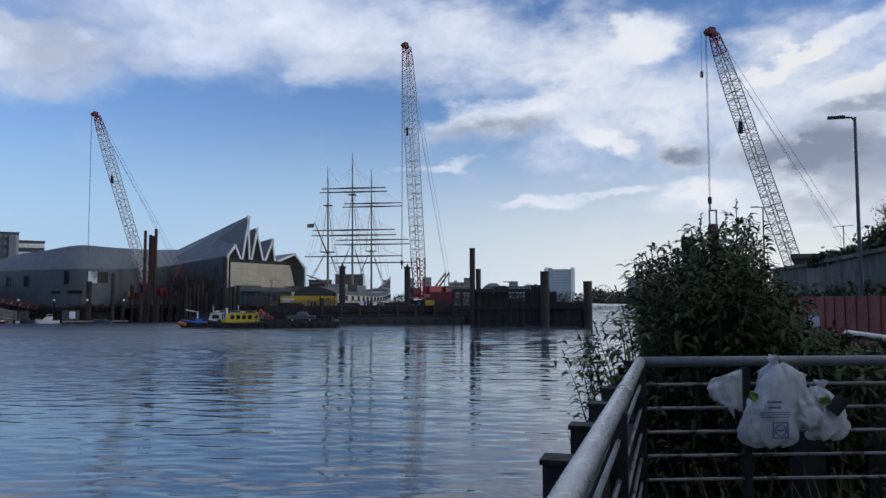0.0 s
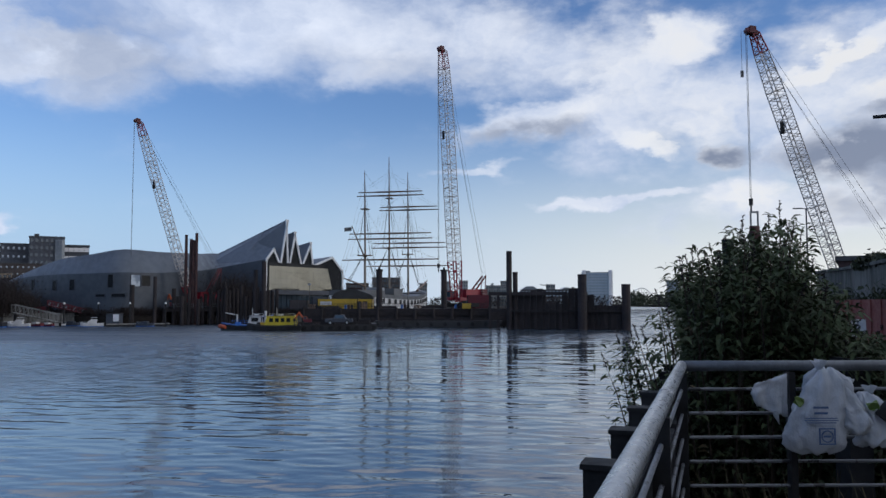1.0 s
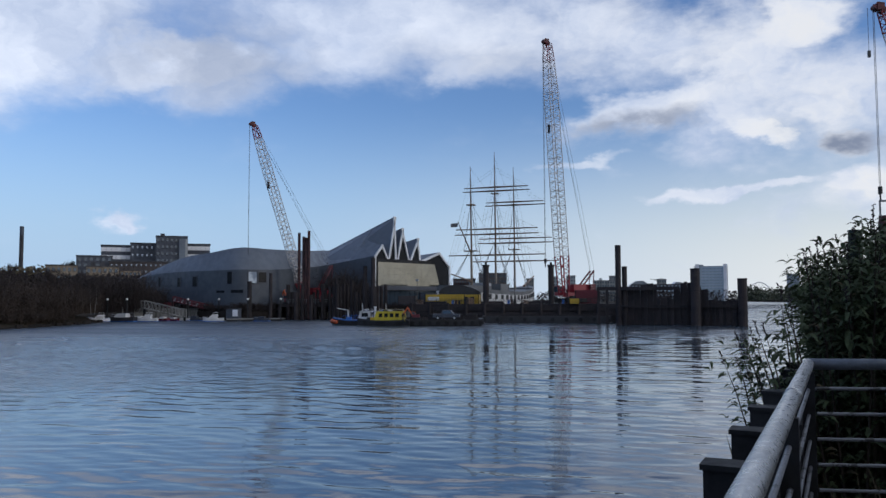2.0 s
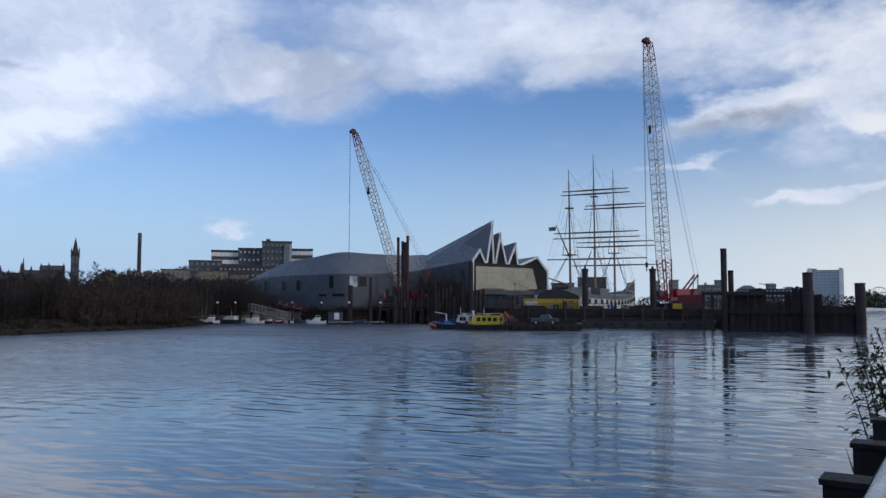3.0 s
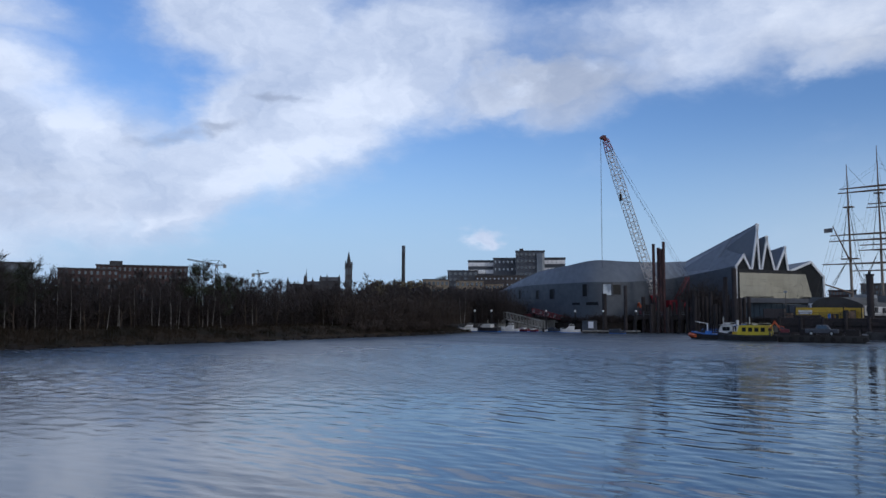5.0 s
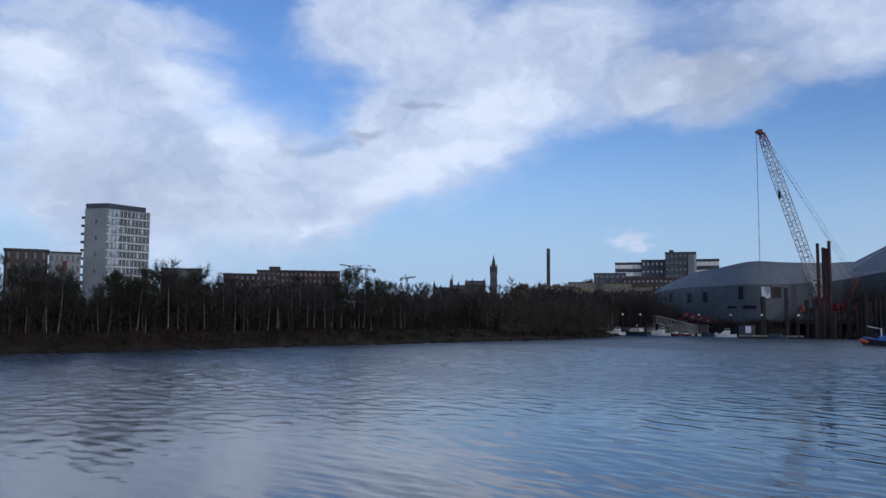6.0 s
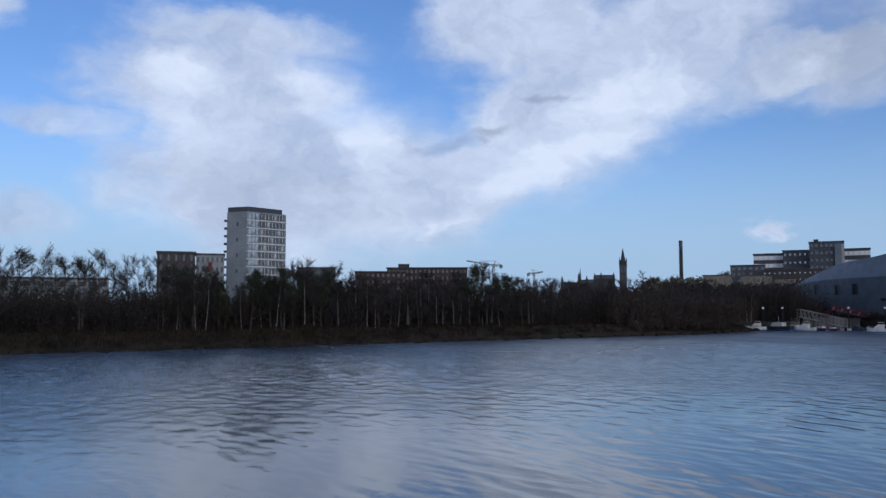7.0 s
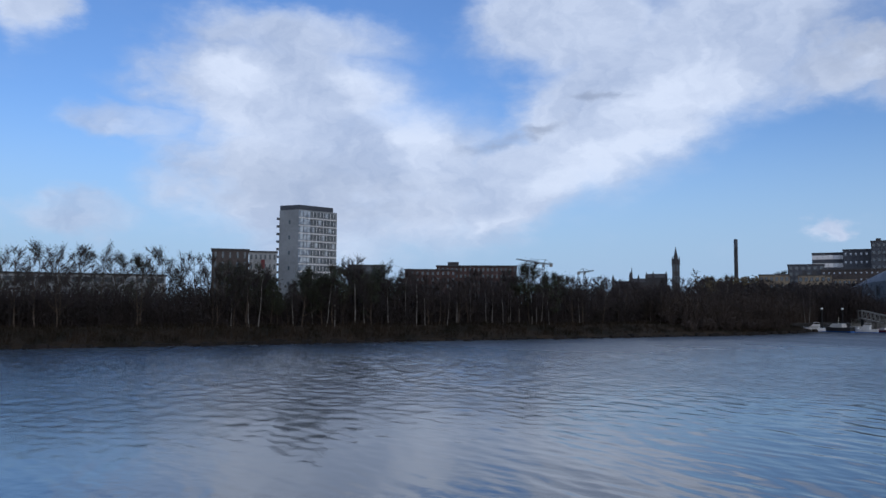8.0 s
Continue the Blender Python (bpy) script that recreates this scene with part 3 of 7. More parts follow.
    flank = [(-15.3, 215, 3.16, 3.2, 0.0), (-18.4, 226, 2.55, 3.52, 14.0), (-20.0, 218, 2.30, 3.50, 7.0), (-22.5, 208, 2.15, 3.58, 4.5), (-24.7, 205, 2.15, 3.69, 3.5),
             (-26.8, 211, 2.05, 3.28, 3.2), (-28.3, 219, 1.98, 2.99, 2.8), (-29.75, 230, 1.85, 2.39, 2.2), (-30.65, 237, 1.7, 1.92, 1.2), (-31.6, 244, 1.35, 1.4, 0.6)]
    # round the bends of the wall
    rough, flank = flank, [flank[0]]
    for i in range(len(rough) - 1):
        p0, p1, p2, p3 = (np.array(rough[max(0, min(len(rough) - 1, i + k))]) for k in (-1, 0, 1, 2))
        for f in (0.2, 0.4, 0.6, 0.8, 1.0):
            if i == 0:
                q = p1 + (p2 - p1) * f
            else:
                q = 0.5 * (2 * p1 + (p2 - p0) * f + (2 * p0 - 5 * p1 + 4 * p2 - p3) * f * f + (3 * p1 - p0 - 3 * p2 + p3) * f ** 3)
            flank.append(tuple(float(x) for x in q))
    wall, slope = Geo(), Geo()
    for (a0, d0, f0, r0, b0), (a1, d1, f1, r1, b1) in zip(flank, flank[1:]):
        w0, w1 = high(a0, f0, d0) - org, high(a1, f1, d1) - org
        k0, k1 = high(a0, r0, d0 + b0) - org, high(a1, r1, d1 + b1) - org
        steps = 1
        for s in range(steps):
            p, q = w0.lerp(w1, s / steps), w0.lerp(w1, (s + 1) / steps)
            wall.add([(p.x, p.y, 2), (q.x, q.y, 2), q, p], [(0, 1, 2, 3)])
        slope.add([w0, w1, k1, k0], [(0, 1, 2, 3)])
        far0, far1 = high(a0, r0 - 0.5, d0 + b0 + 20) - org, high(a1, r1 - 0.5, d1 + b1 + 20) - org
        slope.add([k0, k1, far1, far0], [(0, 1, 2, 3)])
    part("flank_wall", wall, "zinc_wall_shaded", top, "long grey zinc side wall", True)
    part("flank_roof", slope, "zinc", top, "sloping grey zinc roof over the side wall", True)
    # a low quay wall in front of the flank
    quay = Geo()
    for (a0, d0, *_), (a1, d1, *_) in zip(flank[6:], flank[7:]):
        p, q = at(a0, d0 - 3, 0) - org, at(a1, d1 - 3, 0) - org
        p2, q2 = at(a0, d0 + 2, 0) - org, at(a1, d1 + 2, 0) - org
        up = Vector((0, 0, 2.3))
        low = Vector((0, 0, -1))
        quay.add([p + low, q + low, q + up, p + up], [(0, 1, 2, 3)])
        quay.add([p + up, q + up, q2 + up, p2 + up], [(0, 1, 2, 3)])
    part("quay_edge", quay, "mud", top, "low dark quay edge under the side wall")
    # windows of the flank, let into the wall, each with a dark frame
    def on_wall(az):
        for (a0, d0, *_), (a1, d1, *_) in zip(flank, flank[1:]):
            if a1 <= az <= a0:
                p, q = at(a0, d0), at(a1, d1)
                way = at(az, 1)
                e = q - p
                k = (p.y * e.x - p.x * e.y) / (way.y * e.x - way.x * e.y)
                return way * k, e.normalized(), k
    for a, el, w, h, m in ((-27.71, 1.3, 2.0, 2.7, "dark_glass"), (-28.74, 1.24, 1.9, 2.6, "dark_glass"), (-29.99, 1.24, 1.3, 2.6, "dark_glass"), (-25.4, 1.56, 1.5, 3.2, "dark_glass"),
                           (-23.85, 1.6, 2.2, 2.9, "pane_pale"), (-23.2, 1.6, 2.4, 2.7, "dark_glass"), (-26.0, 0.6, 2.8, 0.7, "dark_glass"), (-24.9, 0.62, 3.4, 0.9, "dark_glass")):
        p, e, k = on_wall(a)
        c = Vector((p.x, p.y, EYE_Z + k * math.tan(radians(el)))) - org
        m3 = pose(0, 0, 0, 0, 0, math.degrees(math.atan2(e.y, e.x)))
        win = part("window", Geo().box(c, (w, 0.16, h), m3), m, top)
        for sx, sz, ww, hh in ((0, h / 2, w + 0.3, 0.16), (0, -h / 2, w + 0.3, 0.16), (w / 2, 0, 0.16, h), (-w / 2, 0, 0.16, h)):
            part("frame", Geo().box(c + m3.to_3x3() @ Vector((sx, 0, sz)), (ww, 0.3, hh), m3), "dark_clad", win)


museum()


# ---------- lattice crawler cranes ----------
def lattice(g, a, b, up, w0, w1, n, chord, lace):
    """A four-chord lattice box from a to b, w0 wide at a and w1 at b."""
    a, b = Vector(a), Vector(b)
    d = (b - a).normalized()
    s = d.cross(up).normalized()
    t = s.cross(d).normalized()
    rows = []
    for i in range(n + 1):
        f = i / n
        w = (w0 + (w1 - w0) * f) / 2
        p = a.lerp(b, f)
        rows.append([p + s * w + t * w, p - s * w + t * w, p - s * w - t * w, p + s * w - t * w])
    for i in range(4):
        g.tube(rows[0][i], rows[-1][i], chord, n=6)
    for k in range(n):
        for i in range(4):
            j = (i + 1) % 4
            g.tube(rows[k][i], rows[k + 1][j] if k % 2 else rows[k + 1][i], lace, n=4, caps=False) if k % 2 else g.tube(rows[k][j], rows[k + 1][i], lace, n=4, caps=False)
            if k % 3 == 0:
                g.tube(rows[k][i], rows[k][j], lace, n=4, caps=False)


def crawler_crane(label, foot, tip, turn, width, hook_z, mast=16.0, red_top=0.07, red_foot=0.10, rope_off=1.6, hammer=False):
    """turn: the bearing in degrees (as a rotation about z) in which the boom leans; the machine stands behind the foot."""
    foot, tip = Vector(foot), Vector(tip)
    c = thing("crawler_crane", label, "crane", foot)
    L = tip - foot
    out = Vector((L.x, L.y, 0)).normalized() if turn is None else pose(0, 0, 0, 0, 0, turn).to_3x3() @ Vector((0, 1, 0))
    acr = Vector((out.y, -out.x, 0))
    upv = out
    p = lambda f: L * f
    foot_s, top_s = Geo(), Geo()
    lattice(foot_s, p(0) , p(red_foot), upv, width * 0.7, width, 8, 0.15, 0.085)
    part("boom_foot", foot_s, "red", c, "red lattice boom foot")
    sections = 6
    for k in range(sections):
        a = red_foot + (1 - red_top - red_foot) * k / sections
        b = red_foot + (1 - red_top - red_foot) * (k + 1) / sections
        s = Geo()
        w1 = width if k < sections - 1 else width * 0.8
        lattice(s, p(a), p(b), upv, width, w1, 11, 0.085, 0.042)
        sd = L.normalized()
        for e in (a, b):
            q = p(e)
            sx = sd.cross(upv).normalized() * width / 2
            s.bar(q - sx, q + sx, 0.12)
        part("boom_section", s, "crane_white", c, "white lattice boom section")
    lattice(top_s, p(1 - red_top), p(1.0), upv, width * 0.8, width * 0.55, 4, 0.10, 0.06)
    part("boom_head", top_s, "red", c, "red boom head")
    sheave = Geo()
    head = L + out * 1.0 + Vector((0, 0, 0.4))
    sheave.slab([L - acr * 0.6, L - acr * 0.6 + Vector((0, 0, 0.9)), head - acr * 0.6 + Vector((0, 0, 0.6)), head - acr * 0.6 - Vector((0, 0, 0.5))], acr * 0.25)
    sheave.slab([L + acr * 0.4, L + acr * 0.4 + Vector((0, 0, 0.9)), head + acr * 0.4 + Vector((0, 0, 0.6)), head + acr * 0.4 - Vector((0, 0, 0.5))], acr * 0.25)
    for o in (L, head):
        sheave.tube(o - acr * 0.5, o + acr * 0.5, 0.42, n=14)
    part("sheave_head", sheave, "red_dark", c)
    ladder = Geo()
    cab = p(0.66) + out * width * 0.5
    ladder.box(cab, (0.5, 0.5, 1.8))
    part("boom_fitting", ladder, "black", c)
    # machine
    z0 = -1.6
    rot = pose(0, 0, 0, 0, 0, math.degrees(math.atan2(-out.x, out.y)))
    base = -out * 3.2 + Vector((0, 0, 0))
    house = Geo()
    house.box(base + Vector((0, 0, 0.6)), (3.0, 6.4, 0.7), rot)
    house.box(base - out * 0.8 + acr * 0.2 + Vector((0, 0, 1.9)), (2.6, 4.2, 1.8), rot)
    part("upper_body", house, "red", c, "red machine house")
    weight = Geo()
    for k in range(5):
        weight.box(base - out * 3.4 + Vector((0, 0, 0.4 + k * 0.55)), (3.8, 1.3, 0.5), rot)
    part("counterweight", weight, "red_dark", c, "stacked dark red counterweights")
    cabin = Geo().box(base + out * 3.0 + acr * 1.9 + Vector((0, 0, 1.4)), (1.2, 2.2, 2.2), rot)
    cb = part("cabin", cabin, "red", c)
    part("windscreen", Geo().box(base + out * 3.1 + acr * 1.9 + Vector((0, 0, 1.7)), (1.26, 2.24, 1.2), rot), "pane", cb)
    for s in (-1, 1):
        tr = Geo()
        for k in range(-1, 2):
            tr.box(base + acr * s * 2.6 + Vector((0, 0, -0.75 + k * 0.28)), (1.1, 9.0 - abs(k) * 0.8, 0.32), rot)
        part("crawler_track", tr, "black", c)
    mast_top = base - out * 4.5 + Vector((0, 0, mast))
    mg = Geo()
    for s in (-1, 1):
        mg.bar(base + acr * s * 0.9 + Vector((0, 0, 1.0)), mast_top + acr * s * 0.7, 0.28)
        mg.bar(base - out * 4.0 + acr * s * 0.9 + Vector((0, 0, 1.0)), mast_top + acr * s * 0.7, 0.16)
    for k in range(1, 5):
        q = (base + Vector((0, 0, 1.0))).lerp(mast_top, k / 5)
        mg.bar(q - acr * 0.85, q + acr * 0.85, 0.12)
    part("mast", mg, "red_dark", c, "red back mast")
    for s in (-1, 1):
        part("pendant_rope", Geo().tube(L + acr * s * 0.7, mast_top + acr * s * 0.7, 0.03, n=4), "wire", c)
        part("pendant_rope", Geo().tube(L - L.normalized() * 1.0, mast_top + acr * s * 0.3 + Vector((0, 0, -2)), 0.018, n=4), "wire", c)
    hoist = Geo()
    hx = head + out * 0.3
    low = Vector((hx.x, hx.y, hook_z - foot.z))
    for s in (-0.15, 0.15):
        hoist.tube(hx + acr * s, low + acr * s, 0.035, n=4)
    part("hoist_rope", hoist, "wire", c)
    hb = Geo().box(low, (0.5, 0.35, 1.0), rot).tube(low - Vector((0, 0, 0.5)), low - Vector((0, 0, 1.4)), 0.12, n=6)
    part("hook_block", hb, "black", c)
    aux = Geo()
    ax = L + out * 2.1 + Vector((0, 0, 0.3))
    if hammer:
        aux.tube(ax, ax - Vector((0, 0, 6)), 0.03, n=4)
        aux.box(ax - Vector((0, 0, 6.4)), (0.35, 0.35, 0.9))
        part("auxiliary_hook", aux, "wire", c)
    return c


crawler_crane("red and white lattice crawler crane standing among piles", at(-20.2, 214, 5.4), high(-23.84, 12.20, 208), None, 2.0, 9.5, mast=9.0)
crawler_crane("tall red and white lattice crawler crane on the jetty", at(-1.66, 180, 5.5), high(-2.62, 18.0, 178), None, 2.3, 13.5, red_foot=0.16, mast=6.0)
crawler_crane("lattice crawler crane holding a piling hammer", at(24.7, 130, 3.8), high(19.25, 17.85, 122), None, 1.8, 19.5, hammer=True, mast=9.0)


# ---------- piles, jetty, cofferdam ----------
def pile(az, d, top, r, mat_name="rust", cap=False, group="", label="rusty brown tubular steel pile standing in the river", name="steel_pile", low=-1.5):
    p = at(az, d, 0)
    t = thing(name, label, "pile", (p.x, p.y, low), group=group)
    h = top - low
    g = Geo().tube((0, 0, 0), (0, 0, h), r, n=14)
    shaft = part("shaft", g, mat_name, t, smooth=False)
    for k in (0.0, 0.33, 0.62):
        part("weld_band", Geo().tube((0, 0, h * (1 - k) - 0.22), (0, 0, h * (1 - k) - 0.04), r * 1.06, n=14), mat_name, t)
    if cap:
        part("pile_cap", Geo().tube((0, 0, h), (0, 0, h + 0.35), r * 1.25, n=14).tube((0, 0, h + 0.35), (0, 0, h + 0.9), r * 0.35, n=8), "black", t)
    return t


# spud piles beside the jetty
pile(-7.24, 178, 12.4, 0.66, cap=True, group="jetty spud piles")
pile(-2.58, 178, 12.3, 0.66, cap=True, group="jetty spud piles")
pile(2.12, 157, 15.4, 0.55, group="cofferdam piles")
pile(2.55, 157.5, 11.3, 0.5, group="cofferdam piles")
pile(7.30, 154, 10.6, 0.85, group="cofferdam piles")
pile(10.33, 155, 8.7, 0.85, group="cofferdam piles")
pile(17.2, 118, 14.0, 0.85, "rust_green", group="east piles", label="dark green-brown tubular pile beside the quay")
# the tall bundle and the pile field before the museum
for az, top in ((-20.64, 22.2), (-20.32, 21.2), (-20.15, 20.9), (-19.96, 22.6)):
    pile(az, 204 + 2 * random.random(), top, 0.36, "rust_red", group="tall pile bundle", label="tall red-brown steel pile in a bundle")
rnd = random.Random(5)
for k in range(27):
    az = -21.4 + k * 0.265 + rnd.uniform(-0.06, 0.06)
    pile(az, 198 + rnd.uniform(0, 9), rnd.choice((7.0, 7.6, 8.4, 9.2, 6.3, 8.9)), rnd.uniform(0.36, 0.5), group="pile field")
for az, d, top, r in ((-22.6, 200, 11.6, 0.42), (-24.05, 199, 9.6, 0.55), (-15.95, 196, 13.3, 0.5), (-15.38, 195, 15.3, 0.55), (-18.0, 200, 10.2, 0.35), (-16.9, 199, 9.8, 0.4)):
    pile(az, d, top, r, group="pile field")


def platform():
    a, b = at(-22.0, 204), at(-17.6, 205)
    t = thing("piling_platform", "dark steel piling platform on tubular legs", "platform", a)
    d = b - a
    n = Vector((-d.y, d.x, 0)).normalized()
    part("deck", Geo().slab([(0, 0, 4.0), d + Vector((0, 0, 4.0)), d + n * 14 + Vector((0, 0, 4.0)), n * 14 + Vector((0, 0, 4.0))], (0, 0, -0.7)), "rust", t)
    for k in range(8):
        q = d * (k / 7)
        part("leg", Geo().tube(q + Vector((0, 0, -1.5)), q + Vector((0, 0, 3.4)), 0.35, n=10), "rust", t)
        part("rail_post", Geo().bar(q + Vector((0, 0, 4.0)), q + Vector((0, 0, 5.1)), 0.08), "steel_worn", t)
    for z in (4.55, 5.1):
        part("guard_rail", Geo().tube(Vector((0, 0, z)), d + Vector((0, 0, z)), 0.05, n=6), "steel_worn", t)


platform()


def cofferdam():
    a, b = at(2.3, 158), at(10.4, 156)
    d = (b - a)
    u = d.normalized()
    n = Vector((u.y, -u.x, 0))
    t = thing("cofferdam", "dark rusty sheet-pile cofferdam with uneven top in the river", "cofferdam", a)
    count = 36
    w = d.length / count
    rr = random.Random(9)
    steps = [(0.0, 7.2), (0.10, 7.4), (0.17, 7.9), (0.28, 5.2), (0.42, 7.0), (0.49, 8.0), (0.56, 9.0), (0.60, 7.2), (0.66, 6.9), (0.72, 4.7), (1.0, 4.9)]
    for k in range(count):
        f = k / count
        top = [z for s, z in steps if s <= f][-1] + rr.uniform(-0.25, 0.25)
        o = u * (k * w)
        bump = n * (0.28 if k % 2 else 0.0)
        g = Geo().slab([o + bump + Vector((0, 0, -1.5)), o + u * w * 0.96 + bump + Vector((0, 0, -1.5)), o + u * w * 0.96 + bump + Vector((0, 0, top)), o + bump + Vector((0, 0, top))], n * -0.3)
        part("steel_sheet", g, "rust", t)
    inner = Geo()
    inner.slab([Vector((0, 0, -1.5)) - n * 9, d + Vector((0, 0, -1.5)) - n * 9, d + Vector((0, 0, 4.6)) - n * 9, Vector((0, 0, 4.6)) - n * 9], n * 0.4)
    for s in (0, 1):
        o = d * s
        inner.slab([o + Vector((0, 0, -1.5)) - n * 0.35, o + Vector((0, 0, 4.8)) - n * 0.35, o - n * 9 + Vector((0, 0, 4.8)), o - n * 9 + Vector((0, 0, -1.5))], u * (0.3 if s == 0 else -0.3))
    part("inner_wall", inner, "rust", t)
    part("waling_beam", Geo().bar(Vector((-4.5, 0, 7.0)) + n * 0.5, u * 11 + Vector((0, 0, 7.0)) + n * 0.5, 0.6, 0.7), "rust", t, "dark steel guide beam")
    part("waling_beam", Geo().bar(Vector((-4.0, 0, 3.6)) + n * 0.6, d + Vector((0, 0, 3.6)) + n * 0.6, 0.35, 0.4), "rust", t)
    for x in (-4.2, -2.6):
        part("guide_leg", Geo().bar(Vector((x, 0, -1.5)) + n * 0.5, Vector((x, 0, 6.8)) + n * 0.5, 0.5), "rust", t)


cofferdam()


def jetty():
    a, b = at(-12.6, 176), at(2.0, 174)
    d = b - a
    u = d.normalized()
    n = Vector((u.y, -u.x, 0))
    t = thing("construction_jetty", "dark timber and steel construction jetty along the river", "jetty", a)
    part("deck", Geo().slab([(0, 0, 4.0), d + Vector((0, 0, 4.0)), d - n * 13 + Vector((0, 0, 4.0)), -n * 13 + Vector((0, 0, 4.0))], (0, 0, -0.8)), "rust", t)
    for j, (z0, z1) in enumerate(((0.5, 1.3), (1.5, 2.3), (2.5, 3.3))):
        for k in range(9):
            p, q = d * (k / 9), d * ((k + 0.985) / 9)
            part("fender_board", Geo().slab([p + Vector((0, 0, z0)), q + Vector((0, 0, z0)), q + Vector((0, 0, z1)), p + Vector((0, 0, z1))], n * 0.25), "rust", t)
    part("backing", Geo().slab([-n * 0.6 + Vector((0, 0, -1)), d - n * 0.6 + Vector((0, 0, -1)), d - n * 0.6 + Vector((0, 0, 3.4)), -n * 0.6 + Vector((0, 0, 3.4))], -n * 0.4), "black", t)
    for k in range(12):
        p = d * (k / 11) + n * 0.45
        part("fender_post", Geo().tube(p + Vector((0, 0, -1.5)), p + Vector((0, 0, 4.3)), 0.32, n=10), "rust", t)
    for k in range(25):
        p = d * (k / 24) + Vector((0, 0, 4.0))
        part("rail_post", Geo().bar(p, p + Vector((0, 0, 1.1)), 0.07), "black", t)
    for z in (4.5, 4.8, 5.1):
        part("guard_rail", Geo().tube(Vector((0, 0, z)), d + Vector((0, 0, z)), 0.035, n=5), "black", t)


jetty()


def flat_barge(az0, az1, d, z, depth, label):
    a, b = at(az0, d), at(az1, d)
    v = b - a
    u = v.normalized()
    n = Vector((u.y, -u.x, 0))
    t = thing("flat_barge", label, "barge", a)
    g = Geo()
    prof = [(0.0, z), (0.0, z - 0.9), (1.8, -0.8), (v.length - 1.8, -0.8), (v.length, z - 0.9), (v.length, z)]
    g.slab([u * s + Vector((0, 0, h)) for s, h in prof], -n * depth)
    part("hull", g, "hull_black", t)
    for k in range(10):
        p = u * (0.6 + k * (v.length - 1.2) / 9) + n * 0.12
        part("tyre_fender", Geo().tube(p + Vector((0, 0, z - 0.75)) - n * 0.1, p + Vector((0, 0, z - 0.75)) + n * 0.16, 0.42, n=12), "black", t)
    part("coaming", Geo().slab([u * 1 - n * 0.5 + Vector((0, 0, z)), u * (v.length - 1) - n * 0.5 + Vector((0, 0, z)), u * (v.length - 1) - n * 0.5 + Vector((0, 0, z + 0.35)), u * 1 - n * 0.5 + Vector((0, 0, z + 0.35))], -n * 0.15), "rust", t)
    return t


flat_barge(-13.4, -7.4, 149, 1.35, 9.0, "low black flat barge moored in front of the jetty")
flat_barge(-7.6, 1.6, 168, 1.5, 5.0, "long dark work barge alongside the jetty")


def container(az, d, z, size, mat_name, label, name="site_container", turn=0.0):
    p = at(az, d, z)
    t = thing(name, label, "container", p, turn)
    L, W, H = size
    part("body", Geo().box((0, 0, H / 2), (L, W, H)), mat_name, t)
    for k in range(int(L / 0.55)):
        part("rib", Geo().box((-L / 2 + 0.3 + k * 0.55, -W / 2 - 0.03, H / 2), (0.22, 0.07, H - 0.3)), mat_name, t)
    for s in (-1, 1):
        for q in (-1, 1):
            part("corner_post", Geo().box((s * (L / 2 - 0.06), q * (W / 2 - 0.06), H / 2), (0.18, 0.18, H + 0.06)), "black", t)
    return t


c = container(-10.15, 181, 4.0, (9.2, 2.4, 2.15), "yellow", "long yellow site container on the jetty deck")
part("sign_board", Geo().box((-2.6, -1.32, 1.2), (2.6, 0.06, 0.8)), "white", c, "pale sign board")
container(-8.35, 181, 4.0, (4.2, 2.4, 2.1), "yellow", "short yellow site container with dark openings on the jetty")
for dx in (-0.2, 1.0):
    solo("equipment_crate", Geo().box((0, 0, 0.75), (0.9, 0.9, 1.5)).box((0, 0, 1.55), (1.0, 1.0, 0.1)), "black", "dark equipment crate beside a yellow container", "crate", at(-8.6 + dx * 0.35, 178.6, 4.0), 0, "jetty crates")
shed = thing("site_shed", "dark tarpaulin-covered shed with a rounded roof on the jetty", "shed", at(-9.1, 186, 4.0), 2)
part("walls", Geo().box((0, 0, 1.3), (9.6, 3.4, 2.6)), "hull_black", shed)
arc = [(-4.9 + 9.8 * k / 12, 2.6 + 1.75 * math.sin(math.pi * (k / 12) ** 0.8) ** 0.8) for k in range(13)]
for (x0, z0), (x1, z1) in zip(arc, arc[1:]):
    part("roof_sheet", Geo().slab([(x0, -1.8, z0), (x1, -1.8, z1), (x1, 1.8, z1), (x0, 1.8, z0)], (0, 0, 0.08)), "soot", shed)
part("gable_sheet", Geo().slab([(x, -1.72, z) for x, z in arc], (0, 0.06, 0)), "hull_black", shed)
for x in (-3.2, 0.0, 3.2):
    part("door", Geo().box((x, -1.73, 1.1), (1.4, 0.08, 2.0)), "brown_clad", shed)
container(-11.4, 184, 4.0, (3.6, 2.4, 2.6), "dark_clad", "dark grey site cabin on the jetty", "site_cabin")
container(-0.1, 181, 4.0, (5.0, 2.6, 3.0), "red_dark", "dark red plant container beside the crane", "plant_container")
container(-0.95, 172.6, 4.0, (2.2, 1.2, 1.1), "yellow", "small yellow generator on the jetty edge", "generator")
container(-12.9, 180, 4.0, (4.0, 2.2, 1.9), "brown_clad", "brown storage box on the jetty", "storage_box")


